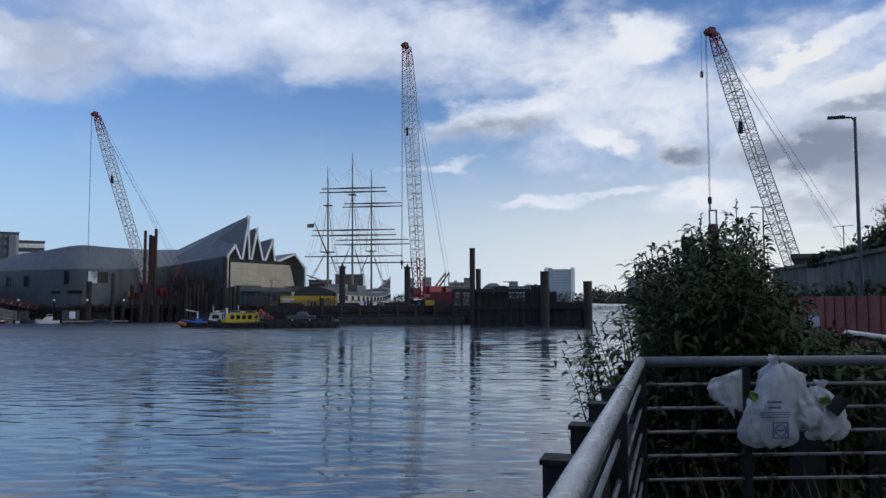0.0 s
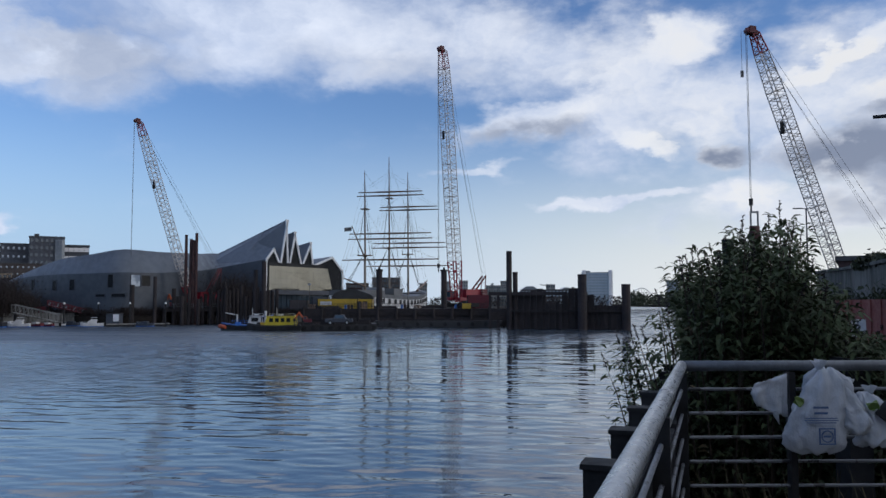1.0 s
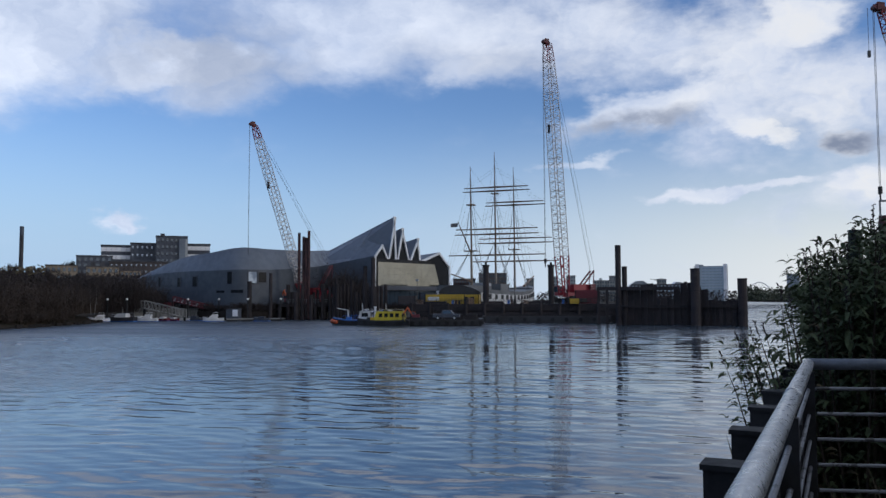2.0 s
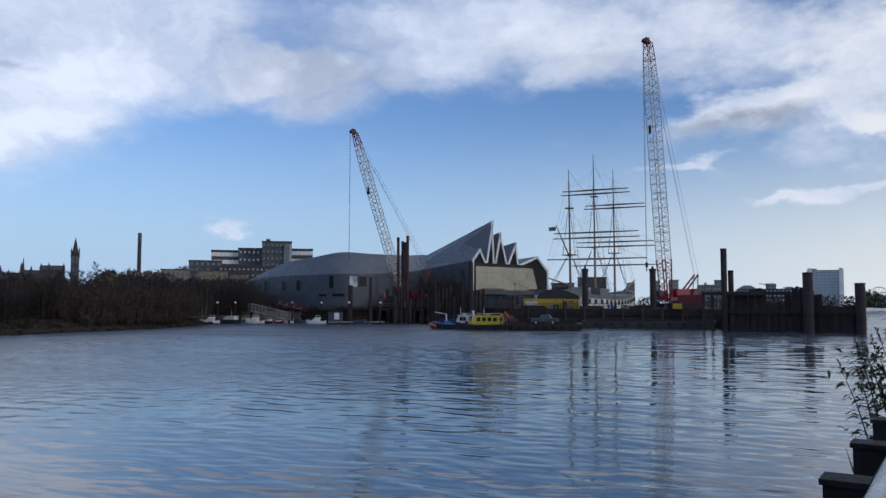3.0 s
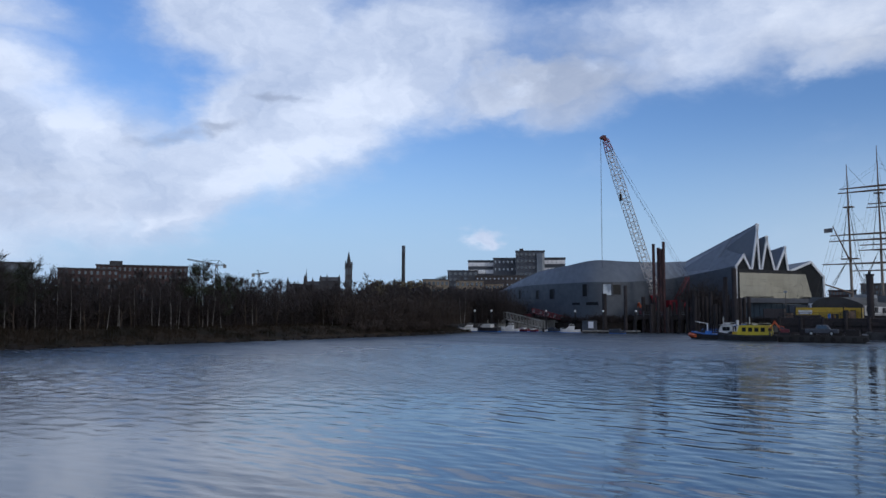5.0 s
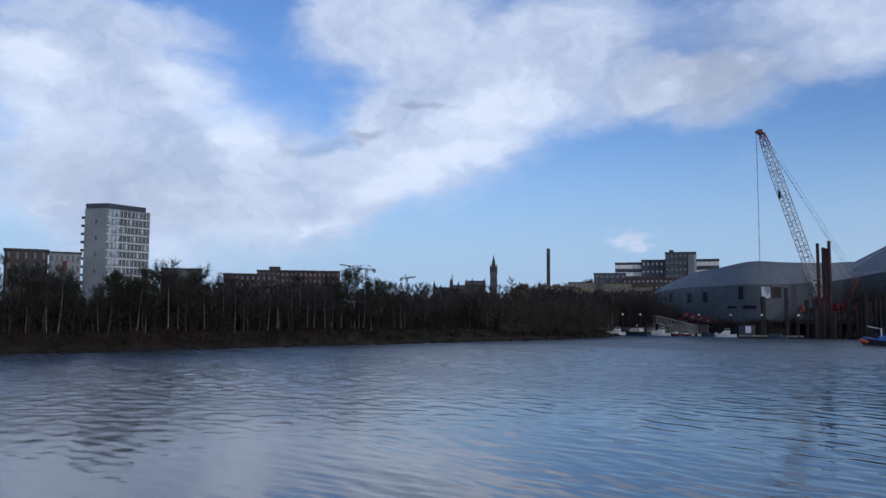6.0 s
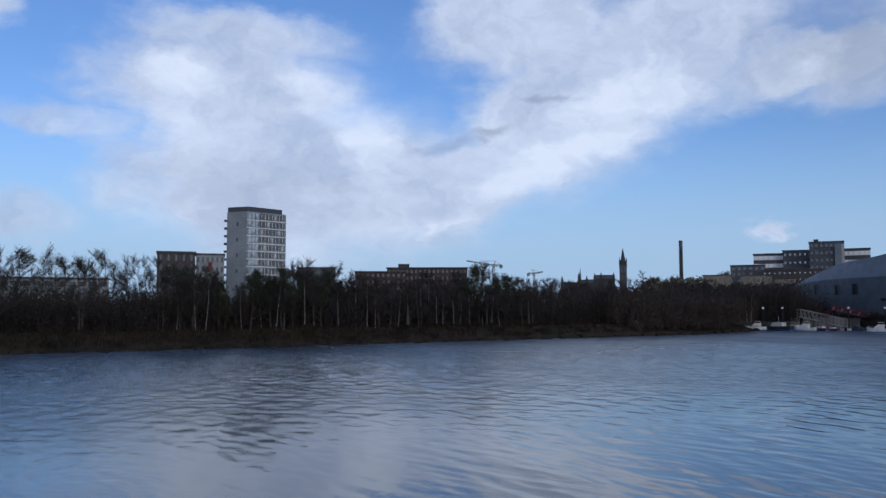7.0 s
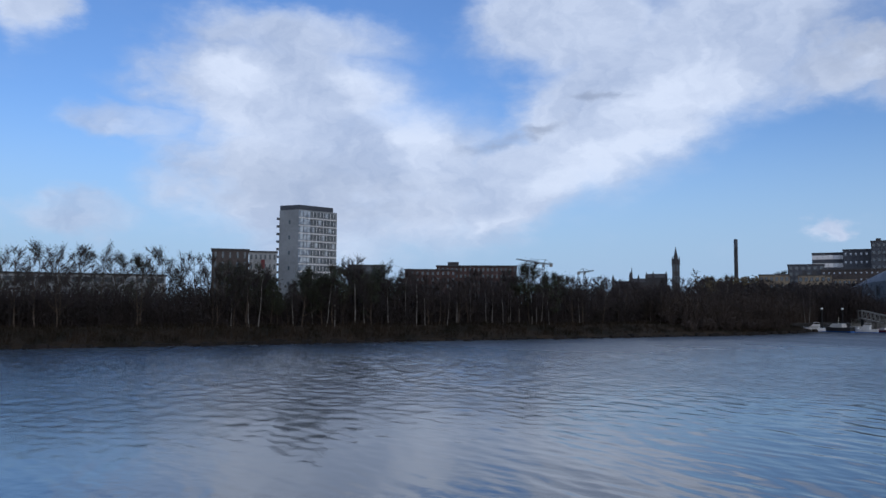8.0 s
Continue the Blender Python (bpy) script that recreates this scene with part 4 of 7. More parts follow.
def excavator(az, d, z, mat_name, turn, label, size=0.7):
    t = thing("excavator", label, "excavator", at(az, d, z), turn)
    t.scale = (size, size, size)
    part("body", Geo().box((0, 0, 1.5), (2.4, 3.0, 1.2)), "red_dark", t, "dark red body")
    cb = part("cabin", Geo().box((-0.6, 1.0, 2.4), (1.0, 1.5, 1.6)), mat_name, t)
    part("window", Geo().box((-0.6, 1.05, 2.6), (1.06, 1.3, 0.9)), "pane", cb)
    for s in (-1, 1):
        part("track", Geo().box((s * 1.0, 0, 0.4), (0.55, 3.4, 0.8)).box((s * 1.0, 0, 0.4), (0.5, 3.8, 0.5)), "black", t)
    part("boom", Geo().bar((0.3, 1.4, 1.9), (0.3, 3.6, 5.0), 0.45, 0.6), mat_name, t)
    part("stick", Geo().bar((0.3, 3.4, 5.0), (0.3, 5.2, 2.2), 0.35, 0.45), mat_name, t)
    part("bucket", Geo().prism([(0, 4.9), (0.9, 4.9), (0.9, 5.9), (0, 5.6)], 1.3, 2.2), "black", t)


excavator(-12.3, 146, 1.35, "orange", 100, "orange excavator with a raised arm on a barge", 0.45)
excavator(-21.3, 208, 4.0, "orange", 60, "orange excavator on the piling platform")
excavator(-19.2, 208, 4.0, "red", -60, "red piling machine with a sloping arm on the platform")


# ---------- boats ----------
def hull_geo(L, B, H, bow=0.35, z0=-0.5, n=9, sheer=0.35, stern=0.75):
    """A boat hull along x, bow at +x: sections from stern to bow."""
    g = Geo()
    rows = []
    for i in range(n):
        f = i / (n - 1)
        w = B / 2 * (stern + (1 - stern) * min(1, f * 3)) if f < 0.5 else B / 2 * max(0.02, math.cos((f - 0.5) * math.pi) ** bow)
        top = H + sheer * (2 * f - 1) ** 2 * (1.3 if f > 0.5 else 0.5)
        x = -L / 2 + L * f
        rows.append([(x - 0.04 * L * f, -w * 0.55, z0), (x, -w * 0.92, H * 0.3), (x, -w, top), (x, w, top), (x, w * 0.92, H * 0.3), (x - 0.04 * L * f, w * 0.55, z0)])
    v = [p for r in rows for p in r]
    f = [(i * 6 + j, i * 6 + (j + 1) % 6, (i + 1) * 6 + (j + 1) % 6, (i + 1) * 6 + j) for i in range(n - 1) for j in range(6)]
    f += [tuple(range(6)), tuple(range((n - 1) * 6, n * 6))]
    return g.add(v, f)


def workboat(az, d, turn, L, hull_mat, house_mat, label, forward=0.0, house_L=4.2, blue=False):
    t = thing("workboat", label, "boat", at(az, d, 0), turn)
    part("hull", hull_geo(L, 3.2, 0.95, 0.6), hull_mat, t)
    part("rubbing_strake", hull_geo(L * 1.012, 3.3, 0.9, 0.6, z0=0.72, sheer=0.3), "black", t, "black rubber strake")
    part("boot_line", hull_geo(L * 1.006, 3.24, 0.16, 0.6, sheer=0.04), "grey_clad", t, "pale line along the waterline")
    part("bulwark", hull_geo(L * 0.985, 3.1, 1.16, 0.6, z0=0.95, sheer=0.36), "blue" if blue else "hull_black", t)
    x0, x1 = forward - house_L / 2, forward + house_L / 2
    h = part("wheelhouse", Geo().slab([(x0, -1.15, 0.9), (x1, -1.15, 0.9), (x1, -1.12, 1.75), (x1 - 0.35, -1.05, 2.7), (x0 + 0.1, -1.05, 2.7)], (0, 2.2, 0)), house_mat, t)
    n = 4 if house_L > 3 else 2
    for k in range(n):
        x = x0 + 0.45 + (k + 0.5) * (house_L - 1.1) / n
        for s in (-1, 1):
            w = part("window", Geo().box((x, s * 1.11, 2.12), (house_L / n * 0.52, 0.06, 0.72)), "dark_glass", h)
            part("frame", Geo().box((x, s * 1.12, 1.73), (house_L / n * 0.58, 0.08, 0.06)).box((x, s * 1.12, 2.51), (house_L / n * 0.58, 0.08, 0.06)), house_mat, w)
    part("door", Geo().box((x0 - 0.02, 0.3, 1.75), (0.08, 0.75, 1.6)), "dark_glass", h)
    part("roof", Geo().slab([(x0 - 0.2, -1.2, 2.72), (x1 - 0.1, -1.2, 2.72), (x1 - 0.2, -1.1, 2.86), (x0 - 0.1, -1.1, 2.86)], (0, 2.4, 0)), house_mat, h)
    part("roof_rail", Geo().tube((x0, -1.05, 3.2), (x1 - 0.5, -1.05, 3.2), 0.03, n=5).tube((x0, -1.05, 2.8), (x0, -1.05, 3.2), 0.03, n=5).tube((x1 - 0.5, -1.05, 2.8), (x1 - 0.5, -1.05, 3.2), 0.03, n=5), "white", h)
    part("mast", Geo().bar((forward + 0.6, 0, 2.8), (forward + 0.6, 0, 4.3), 0.08).bar((forward + 0.6, -0.6, 3.8), (forward + 0.6, 0.6, 3.8), 0.06), "white", t)
    part("radar", Geo().box((forward - 0.2, 0, 3.05), (0.9, 0.25, 0.16)).tube((forward - 0.2, 0, 2.8), (forward - 0.2, 0, 3.05), 0.1, n=8), "white", t)
    fx = -L / 2 + 0.7
    fr = Geo()
    for s in (-1, 1):
        fr.bar((fx, s * 1.2, 0.9), (fx + 0.3, s * 1.2, 2.9), 0.12).bar((fx + 0.3, s * 1.2, 2.9), (x0, s * 1.0, 2.6), 0.10)
    fr.bar((fx + 0.3, -1.2, 2.9), (fx + 0.3, 1.2, 2.9), 0.12)
    part("stern_frame", fr, "blue" if blue else house_mat, t)
    rail_mat = "blue" if blue else "steel"
    for k in range(8):
        x = -L / 2 + 0.7 + k * (L - 2.4) / 7
        part("stanchion", Geo().bar((x, -1.5, 0.95), (x, -1.5, 1.95), 0.06), rail_mat, t)
    for z in (1.5, 1.95):
        part("deck_rail", Geo().tube((-L / 2 + 0.7, -1.5, z), (L / 2 - 1.7, -1.5, z), 0.035, n=5), rail_mat, t)
    part("winch", Geo().tube((L * 0.28, -0.5, 1.4), (L * 0.28, 0.5, 1.4), 0.36, n=12).box((L * 0.28, 0, 1.1), (0.8, 1.2, 0.4)), "black", t)
    part("fore_locker", Geo().box((L * 0.19, 0.2, 1.3), (0.9, 1.3, 0.7)).box((L * 0.19, 0.2, 1.67), (1.0, 1.4, 0.06)), "yellow" if not blue else "blue", t)
    for x in (L / 2 - 0.9, L / 2 - 2.0, 0.3, -L / 2 + 0.6):
        part("tyre", Geo().tube((x, -1.68, 0.55), (x, -1.42, 0.55), 0.42, n=12), "black", t)
    return t


workboat(-14.65, 149, 186, 9.8, "hull_black", "yellow_hull", "bright yellow workboat with a windowed wheelhouse moored by the jetty", -1.1, 5.2)
tug = workboat(-16.35, 155, 184, 10.6, "hull_black", "white", "black and white workboat with blue rails behind a yellow boat", -1.2, 2.4, blue=True)
part("bow_fender", Geo().path([(4.1, -1.45, 0.75), (5.0, -0.9, 0.85), (5.45, 0, 0.9), (5.0, 0.9, 0.85), (4.1, 1.45, 0.75)], [0.3, 0.38, 0.42, 0.38, 0.3], 10), "orange", tug, "orange padded bow fender")
part("deck_crane", Geo().tube((2.2, 0.3, 0.9), (2.2, 0.3, 3.1), 0.14, n=8).bar((2.2, 0.3, 3.0), (4.4, 0.3, 3.4), 0.16), "white", tug, "small white deck crane")
part("funnel", Geo().tube((-3.2, 0.5, 0.9), (-3.2, 0.5, 3.5), 0.26, 0.22, n=12).tube((-3.2, 0.5, 3.5), (-3.2, 0.5, 3.7), 0.28, n=12), "white", tug)


def cruiser(az, d, turn, s, label, group="moored boats", mat_name="white", fly=False, mast=0.0):
    t = thing("motor_cruiser", label, "boat", at(az, d, 0), turn, group)
    s *= 0.82
    L = 6.2 * s
    part("hull", hull_geo(L, 2.3 * s, 0.95 * s, 0.6), mat_name, t)
    c = part("cabin", Geo().slab([(-L * 0.2, -0.85 * s, 0.9 * s), (L * 0.28, -0.8 * s, 0.9 * s), (L * 0.14, -0.7 * s, 1.75 * s), (-L * 0.2, -0.7 * s, 1.75 * s)], (0, 1.6 * s, 0)), "white" if mat_name != "dark_clad" else mat_name, t)
    for k in range(3):
        part("window", Geo().box((-L * 0.12 + k * L * 0.115, -0.80 * s, 1.38 * s), (L * 0.095, 0.12, 0.4 * s)), "dark_glass", c)
    part("windscreen", Geo().slab([(L * 0.27, -0.6 * s, 1.0 * s), (L * 0.17, -0.55 * s, 1.65 * s), (L * 0.17, 0.55 * s, 1.65 * s), (L * 0.27, 0.6 * s, 1.0 * s)], (0.05, 0, 0.03)), "dark_glass", c)
    if fly:
        f = part("flybridge", Geo().slab([(-L * 0.22, -0.75 * s, 1.76 * s), (L * 0.12, -0.75 * s, 1.76 * s), (L * 0.06, -0.7 * s, 2.2 * s), (-L * 0.22, -0.7 * s, 2.2 * s)], (0, 1.4 * s, 0)), mat_name, t)
        part("canvas_top", Geo().slab([(-L * 0.2, -0.7 * s, 2.7 * s), (L * 0.06, -0.7 * s, 2.7 * s), (L * 0.03, -0.6 * s, 2.8 * s), (-L * 0.2, -0.6 * s, 2.8 * s)], (0, 1.3 * s, 0)), "white_clad", f)
        for x in (-L * 0.19, L * 0.04):
            part("canvas_pole", Geo().tube((x, -0.66 * s, 2.15 * s), (x, -0.66 * s, 2.72 * s), 0.03, n=5), "steel", f)
    if mast:
        part("mast", Geo().tube((0, 0, 1.2 * s), (0, 0, mast), 0.06, 0.03, n=6).tube((0, 0, 1.7 * s), (-L * 0.36, 0, 1.9 * s), 0.05, n=6), "steel", t)
    part("rail", Geo().tube((L * 0.1, -0.7 * s, 1.35 * s), (L * 0.45, -0.1, 1.6 * s), 0.03, n=5).tube((L * 0.3, -0.5 * s, 0.95 * s), (L * 0.3, -0.4 * s, 1.5 * s), 0.025, n=5), "steel", t)
    part("boot_stripe", hull_geo(L * 1.004, 2.32 * s, 0.22 * s, 0.6, sheer=0.05), "blue", t)
    for k in range(3):
        part("fender", Geo().tube((-L * 0.25 + k * L * 0.2, -1.2 * s, 0.35 * s), (-L * 0.25 + k * L * 0.2, -1.2 * s, 0.8 * s), 0.1 * s, n=8), "dark_clad", t)


cruiser(-26.45, 195, 205, 0.95, "white motor cruiser with a flybridge at the marina pontoon", fly=True)
for az, d, s, turn, m, fly, mast, label in (
        (-33.7, 204, 0.95, 200, "white_clad", True, 0, "pale cabin boat moored at the marina's end"),
        (-32.3, 202, 1.35, 178, "hull_black", False, 3.4, "black-hulled work launch with a low cabin at the marina"),
        (-31.3, 205, 0.9, 175, "red_dark", False, 0, "small red-hulled boat at the marina"),
        (-30.75, 200, 0.95, 190, "white", True, 0, "white cabin cruiser moored at the marina"),
        (-29.75, 204, 0.75, 160, "red_dark", False, 0, "low red boat beside the gangway"),
        (-29.1, 203, 0.65, 165, "red_dark", False, 0, "red inflatable-sided launch under the gangway"),
        (-28.5, 204, 0.65, 200, "white", False, 0, "small white dinghy with a cabin at the marina"),
        (-27.7, 206, 0.8, 172, "dark_clad", False, 0, "dark launch moored by the marina pontoon"),
        (-23.2, 193, 0.8, 178, "dark_clad", False, 0, "dark low launch at the pontoon's end")):
    cruiser(az, d, turn, s, label, mat_name=m, fly=fly, mast=mast)


def pontoon(az0, az1, d, label):
    a, b = at(az0, d), at(az1, d)
    v = b - a
    u = v.normalized()
    n = Vector((u.y, -u.x, 0))
    t = thing("pontoon", label, "pontoon", a, group="marina pontoons")
    part("deck", Geo().slab([Vector((0, 0, 0.7)), v + Vector((0, 0, 0.7)), v - n * 2.4 + Vector((0, 0, 0.7)), -n * 2.4 + Vector((0, 0, 0.7))], (0, 0, -0.25)), "concrete", t)
    k = 0.0
    while k + 3 < v.length:
        part("float", Geo().slab([u * k + Vector((0, 0, -0.3)), u * (k + 2.6) + Vector((0, 0, -0.3)), u * (k + 2.6) + Vector((0, 0, 0.45)), u * k + Vector((0, 0, 0.45))], -n * 2.3), "black", t)
        k += 3.4
    return t


pontoon(-25.6, -21.6, 194, "low marina pontoon with dark floats")
pontoon(-33.8, -26.9, 208, "low marina pontoon beside the moored boats")
hut = thing("pontoon_hut", "dark hut with a pale door on the marina pontoon", "hut", at(-25.1, 195.2, 0.7))
part("walls", Geo().box((0, 0, 1.1), (3.0, 1.9, 2.2)), "dark_clad", hut)
part("roof", Geo().box((0, 0, 2.27), (3.2, 2.1, 0.14)), "soot", hut)
part("door", Geo().box((0.8, -0.97, 1.3), (1.3, 0.08, 1.6)), "white_clad", hut)


def marina_lamp(az, d):
    p = at(az, d, -0.5)
    t = thing("marina_lamp", "slim marina mooring post with a round white lamp", "lamp post", p, group="marina lamps")
    part("post", Geo().tube((0, 0, 0), (0, 0, 5.6), 0.16, n=8), "black", t)
    part("globe", Geo().tube((0, 0, 5.6), (0, 0, 5.8), 0.18, 0.30, n=10).tube((0, 0, 5.8), (0, 0, 6.05), 0.30, 0.12, n=10), "lamp", t)


for az, d in ((-33.25, 205), (-32.05, 205), (-28.15, 206), (-26.1, 206), (-24.15, 197), (-21.9, 193)):
    marina_lamp(az, d)


def gangway(a, b, frame_mat, deck_mat, h, n, label):
    t = thing("gangway", label, "gangway", a)
    v = b - a
    side = Vector((v.y, -v.x, 0)).normalized()
    side = side if side.y < 0 else -side
    for o in (side * 0.8, -side * 0.8):
        part("chord", Geo().bar(o, v + o, 0.2), frame_mat, t)
        part("chord", Geo().bar(o + Vector((0, 0, h)), v + o + Vector((0, 0, h)), 0.2), frame_mat, t)
        for k in range(n + 1):
            p = v * (k / n) + o
            part("upright", Geo().bar(p, p + Vector((0, 0, h)), 0.14), frame_mat, t)
            if k < n:
                part("brace", Geo().bar(p, v * ((k + 1) / n) + o + Vector((0, 0, h)), 0.08), frame_mat if k % 2 else deck_mat, t)
    part("walkway", Geo().slab([side * 0.7, v + side * 0.7, v - side * 0.7, -side * 0.7], (0, 0, 0.1)), deck_mat, t)
    for f in (0.02, 0.98):
        q = v * f
        part("landing_leg", Geo().tube(q + Vector((0, 0.4, 0)), Vector((q.x, q.y + 0.4, -a.z - 0.8)), 0.3, n=8), "black", t)


gangway(at(-31.05, 208, 3.2), at(-28.35, 203, 0.9), "concrete", "concrete", 1.8, 11, "pale steel truss gangway sloping down to the pontoon")
gangway(at(-29.1, 211.5, 4.9), at(-26.2, 210, 2.2), "red_dark", "grey_clad", 1.1, 12, "red and white footbridge sloping along the museum quay")


def quay():
    """The museum's river wall with its fence."""
    pts = [at(-31.6, 214), at(-24.0, 210), at(-17, 214), at(-11, 224), at(-3, 250), at(4, 300)]
    t = thing("quay_wall", "dark stained quay wall in front of the museum", "quay wall", kind="structure")
    t.name = "wall_quay"
    for p, q in zip(pts, pts[1:]):
        part("wall_section", Geo().slab([p + Vector((0, 0, -1)), q + Vector((0, 0, -1)), q + Vector((0, 0, 3.0)), p + Vector((0, 0, 3.0))], (0, 1.2, 0)), "concrete", t)
        n = max(2, int((q - p).length / 2.5))
        for k in range(n):
            o = p.lerp(q, k / n) + Vector((0, 0.4, 3.0))
            part("fence_post", Geo().bar(o, o + Vector((0, 0, 1.2)), 0.09), "black", t)
        for z in (3.6, 4.2):
            part("fence_rail", Geo().bar(p + Vector((0, 0.4, z)), q + Vector((0, 0.4, z)), 0.07), "black", t)


quay()
container(-29.9, 216, 2.1, (7, 2.5, 2.4), "red_dark", "dark red container on the museum quay", "shipping_container", 10)
container(-27.2, 215.5, 2.1, (6, 2.5, 2.4), "brown_clad", "brown container on the museum quay", "shipping_container", -5)
container(-14.6, 222, 2.1, (6.0, 2.5, 2.6), "brown_clad", "brown site cabin in front of the museum", "site_cabin", 30)
container(-13.0, 224, 2.1, (6.0, 2.5, 2.6), "dark_clad", "dark grey site cabin in front of the museum", "site_cabin", 30)


# ---------- clutter on the jetty and the low barge ----------
rj = random.Random(17)


def pallet_stack(p, turn, n, mat_name, label):
    t = thing("pallet_stack", label, "pallet stack", p, turn, "stacks on the jetty")
    for k in range(n):
        part("pallet", Geo().box((0, 0, 0.09 + k * 0.2), (1.3, 1.1, 0.14)).box((0, 0, 0.02 + k * 0.2), (1.2, 0.12, 0.1)), mat_name, t)


def pipe_rack(p, turn, n, L, label):
    t = thing("pipe_bundle", label, "pipes", p, turn, "pipe bundles on the jetty")
    for k in range(n):
        r = k // 4
        part("pipe", Geo().tube((-L / 2, (k % 4) * 0.34 + r * 0.17, 0.17 + r * 0.29), (L / 2, (k % 4) * 0.34 + r * 0.17, 0.17 + r * 0.29), 0.16, n=10), "rust", t)


def drum(p, mat_name):
    t = thing("oil_drum", "dented steel oil drum on the jetty", "drum", p, 0, "oil drums on the jetty")
    part("shell", Geo().tube((0, 0, 0), (0, 0, 0.88), 0.29, n=14), mat_name, t)
    for z in (0.28, 0.58, 0.86):
        part("hoop", Geo().tube((0, 0, z), (0, 0, z + 0.03), 0.305, n=14), mat_name, t)


def lamp_mast(p):
    t = thing("work_light", "thin mast with a work light on the jetty", "work light", p, 0, "work lights on the jetty")
    part("mast", Geo().tube((0, 0, 0), (0, 0, 5.5), 0.06, n=8), "wire", t)
    part("floodlight", Geo().box((0, -0.15, 5.4), (0.6, 0.25, 0.4)), "grey_clad", t)
    part("foot", Geo().box((0, 0, 0.2), (0.9, 0.9, 0.4)), "concrete", t)


for k in range(9):
    az = -12.0 + k * 1.25 + rj.uniform(-0.3, 0.3)
    p = at(az, 178.2 + rj.uniform(0, 1.5), 4.0)
    if -11.8 < az < -7.4:
        p = at(az, 177.2, 4.0)
    if k % 3 == 0:
        pallet_stack(p, rj.uniform(0, 90), rj.randint(3, 7), "spar", "stack of weathered wooden pallets on the jetty")
    elif k % 3 == 1:
        pipe_rack(p, rj.uniform(-15, 15), 8, 5.0, "bundle of rusty steel pipes on the jetty")
    else:
        for q in range(3):
            drum(p + Vector((q * 0.7, 0.1 * q, 0)), ("blue", "rust_red", "black")[q])
for az in (-12.2, -5.2, 0.9):
    lamp_mast(at(az, 179.5, 4.0))
for az, w in ((-10.9, 2.4), (-9.2, 1.6), (-8.3, 2.0)):
    t = thing("deck_box", "dark steel deck box on the low barge", "deck box", at(az, 145.0, 1.35), rj.uniform(-10, 10), "boxes on the barge")
    part("body", Geo().box((0, 0, 0.45), (w, 1.2, 0.9)), "rust", t)
    part("lid", Geo().box((0, 0, 0.94), (w + 0.1, 1.3, 0.08)), "black", t)
truck = thing("pickup_truck", "dark pickup truck parked on the low barge", "pickup truck", at(-10.1, 143.5, 1.35), 4)
part("body", Geo().box((0, 0, 0.75), (4.8, 1.8, 0.6)), "dark_clad", truck)
cab = part("cab", Geo().slab([(-0.9, -0.8, 1.05), (1.3, -0.8, 1.05), (0.8, -0.7, 1.75), (-0.7, -0.7, 1.75)], (0, 1.5, 0)), "dark_clad", truck)
part("window", Geo().slab([(-0.6, -0.83, 1.15), (0.95, -0.83, 1.15), (0.65, -0.76, 1.65), (-0.55, -0.76, 1.65)], (0, 0.05, 0)), "pane", cab)
for x in (-1.5, 1.5):
    for y in (-0.85, 0.85):
        wh = part("wheel", Geo().tube((x, y - 0.1, 0.38), (x, y + 0.1, 0.38), 0.38, n=14), "black", truck)
        part("rim", Geo().tube((x, y - 0.12, 0.38), (x, y + 0.12, 0.38), 0.2, n=10), "steel", wh)


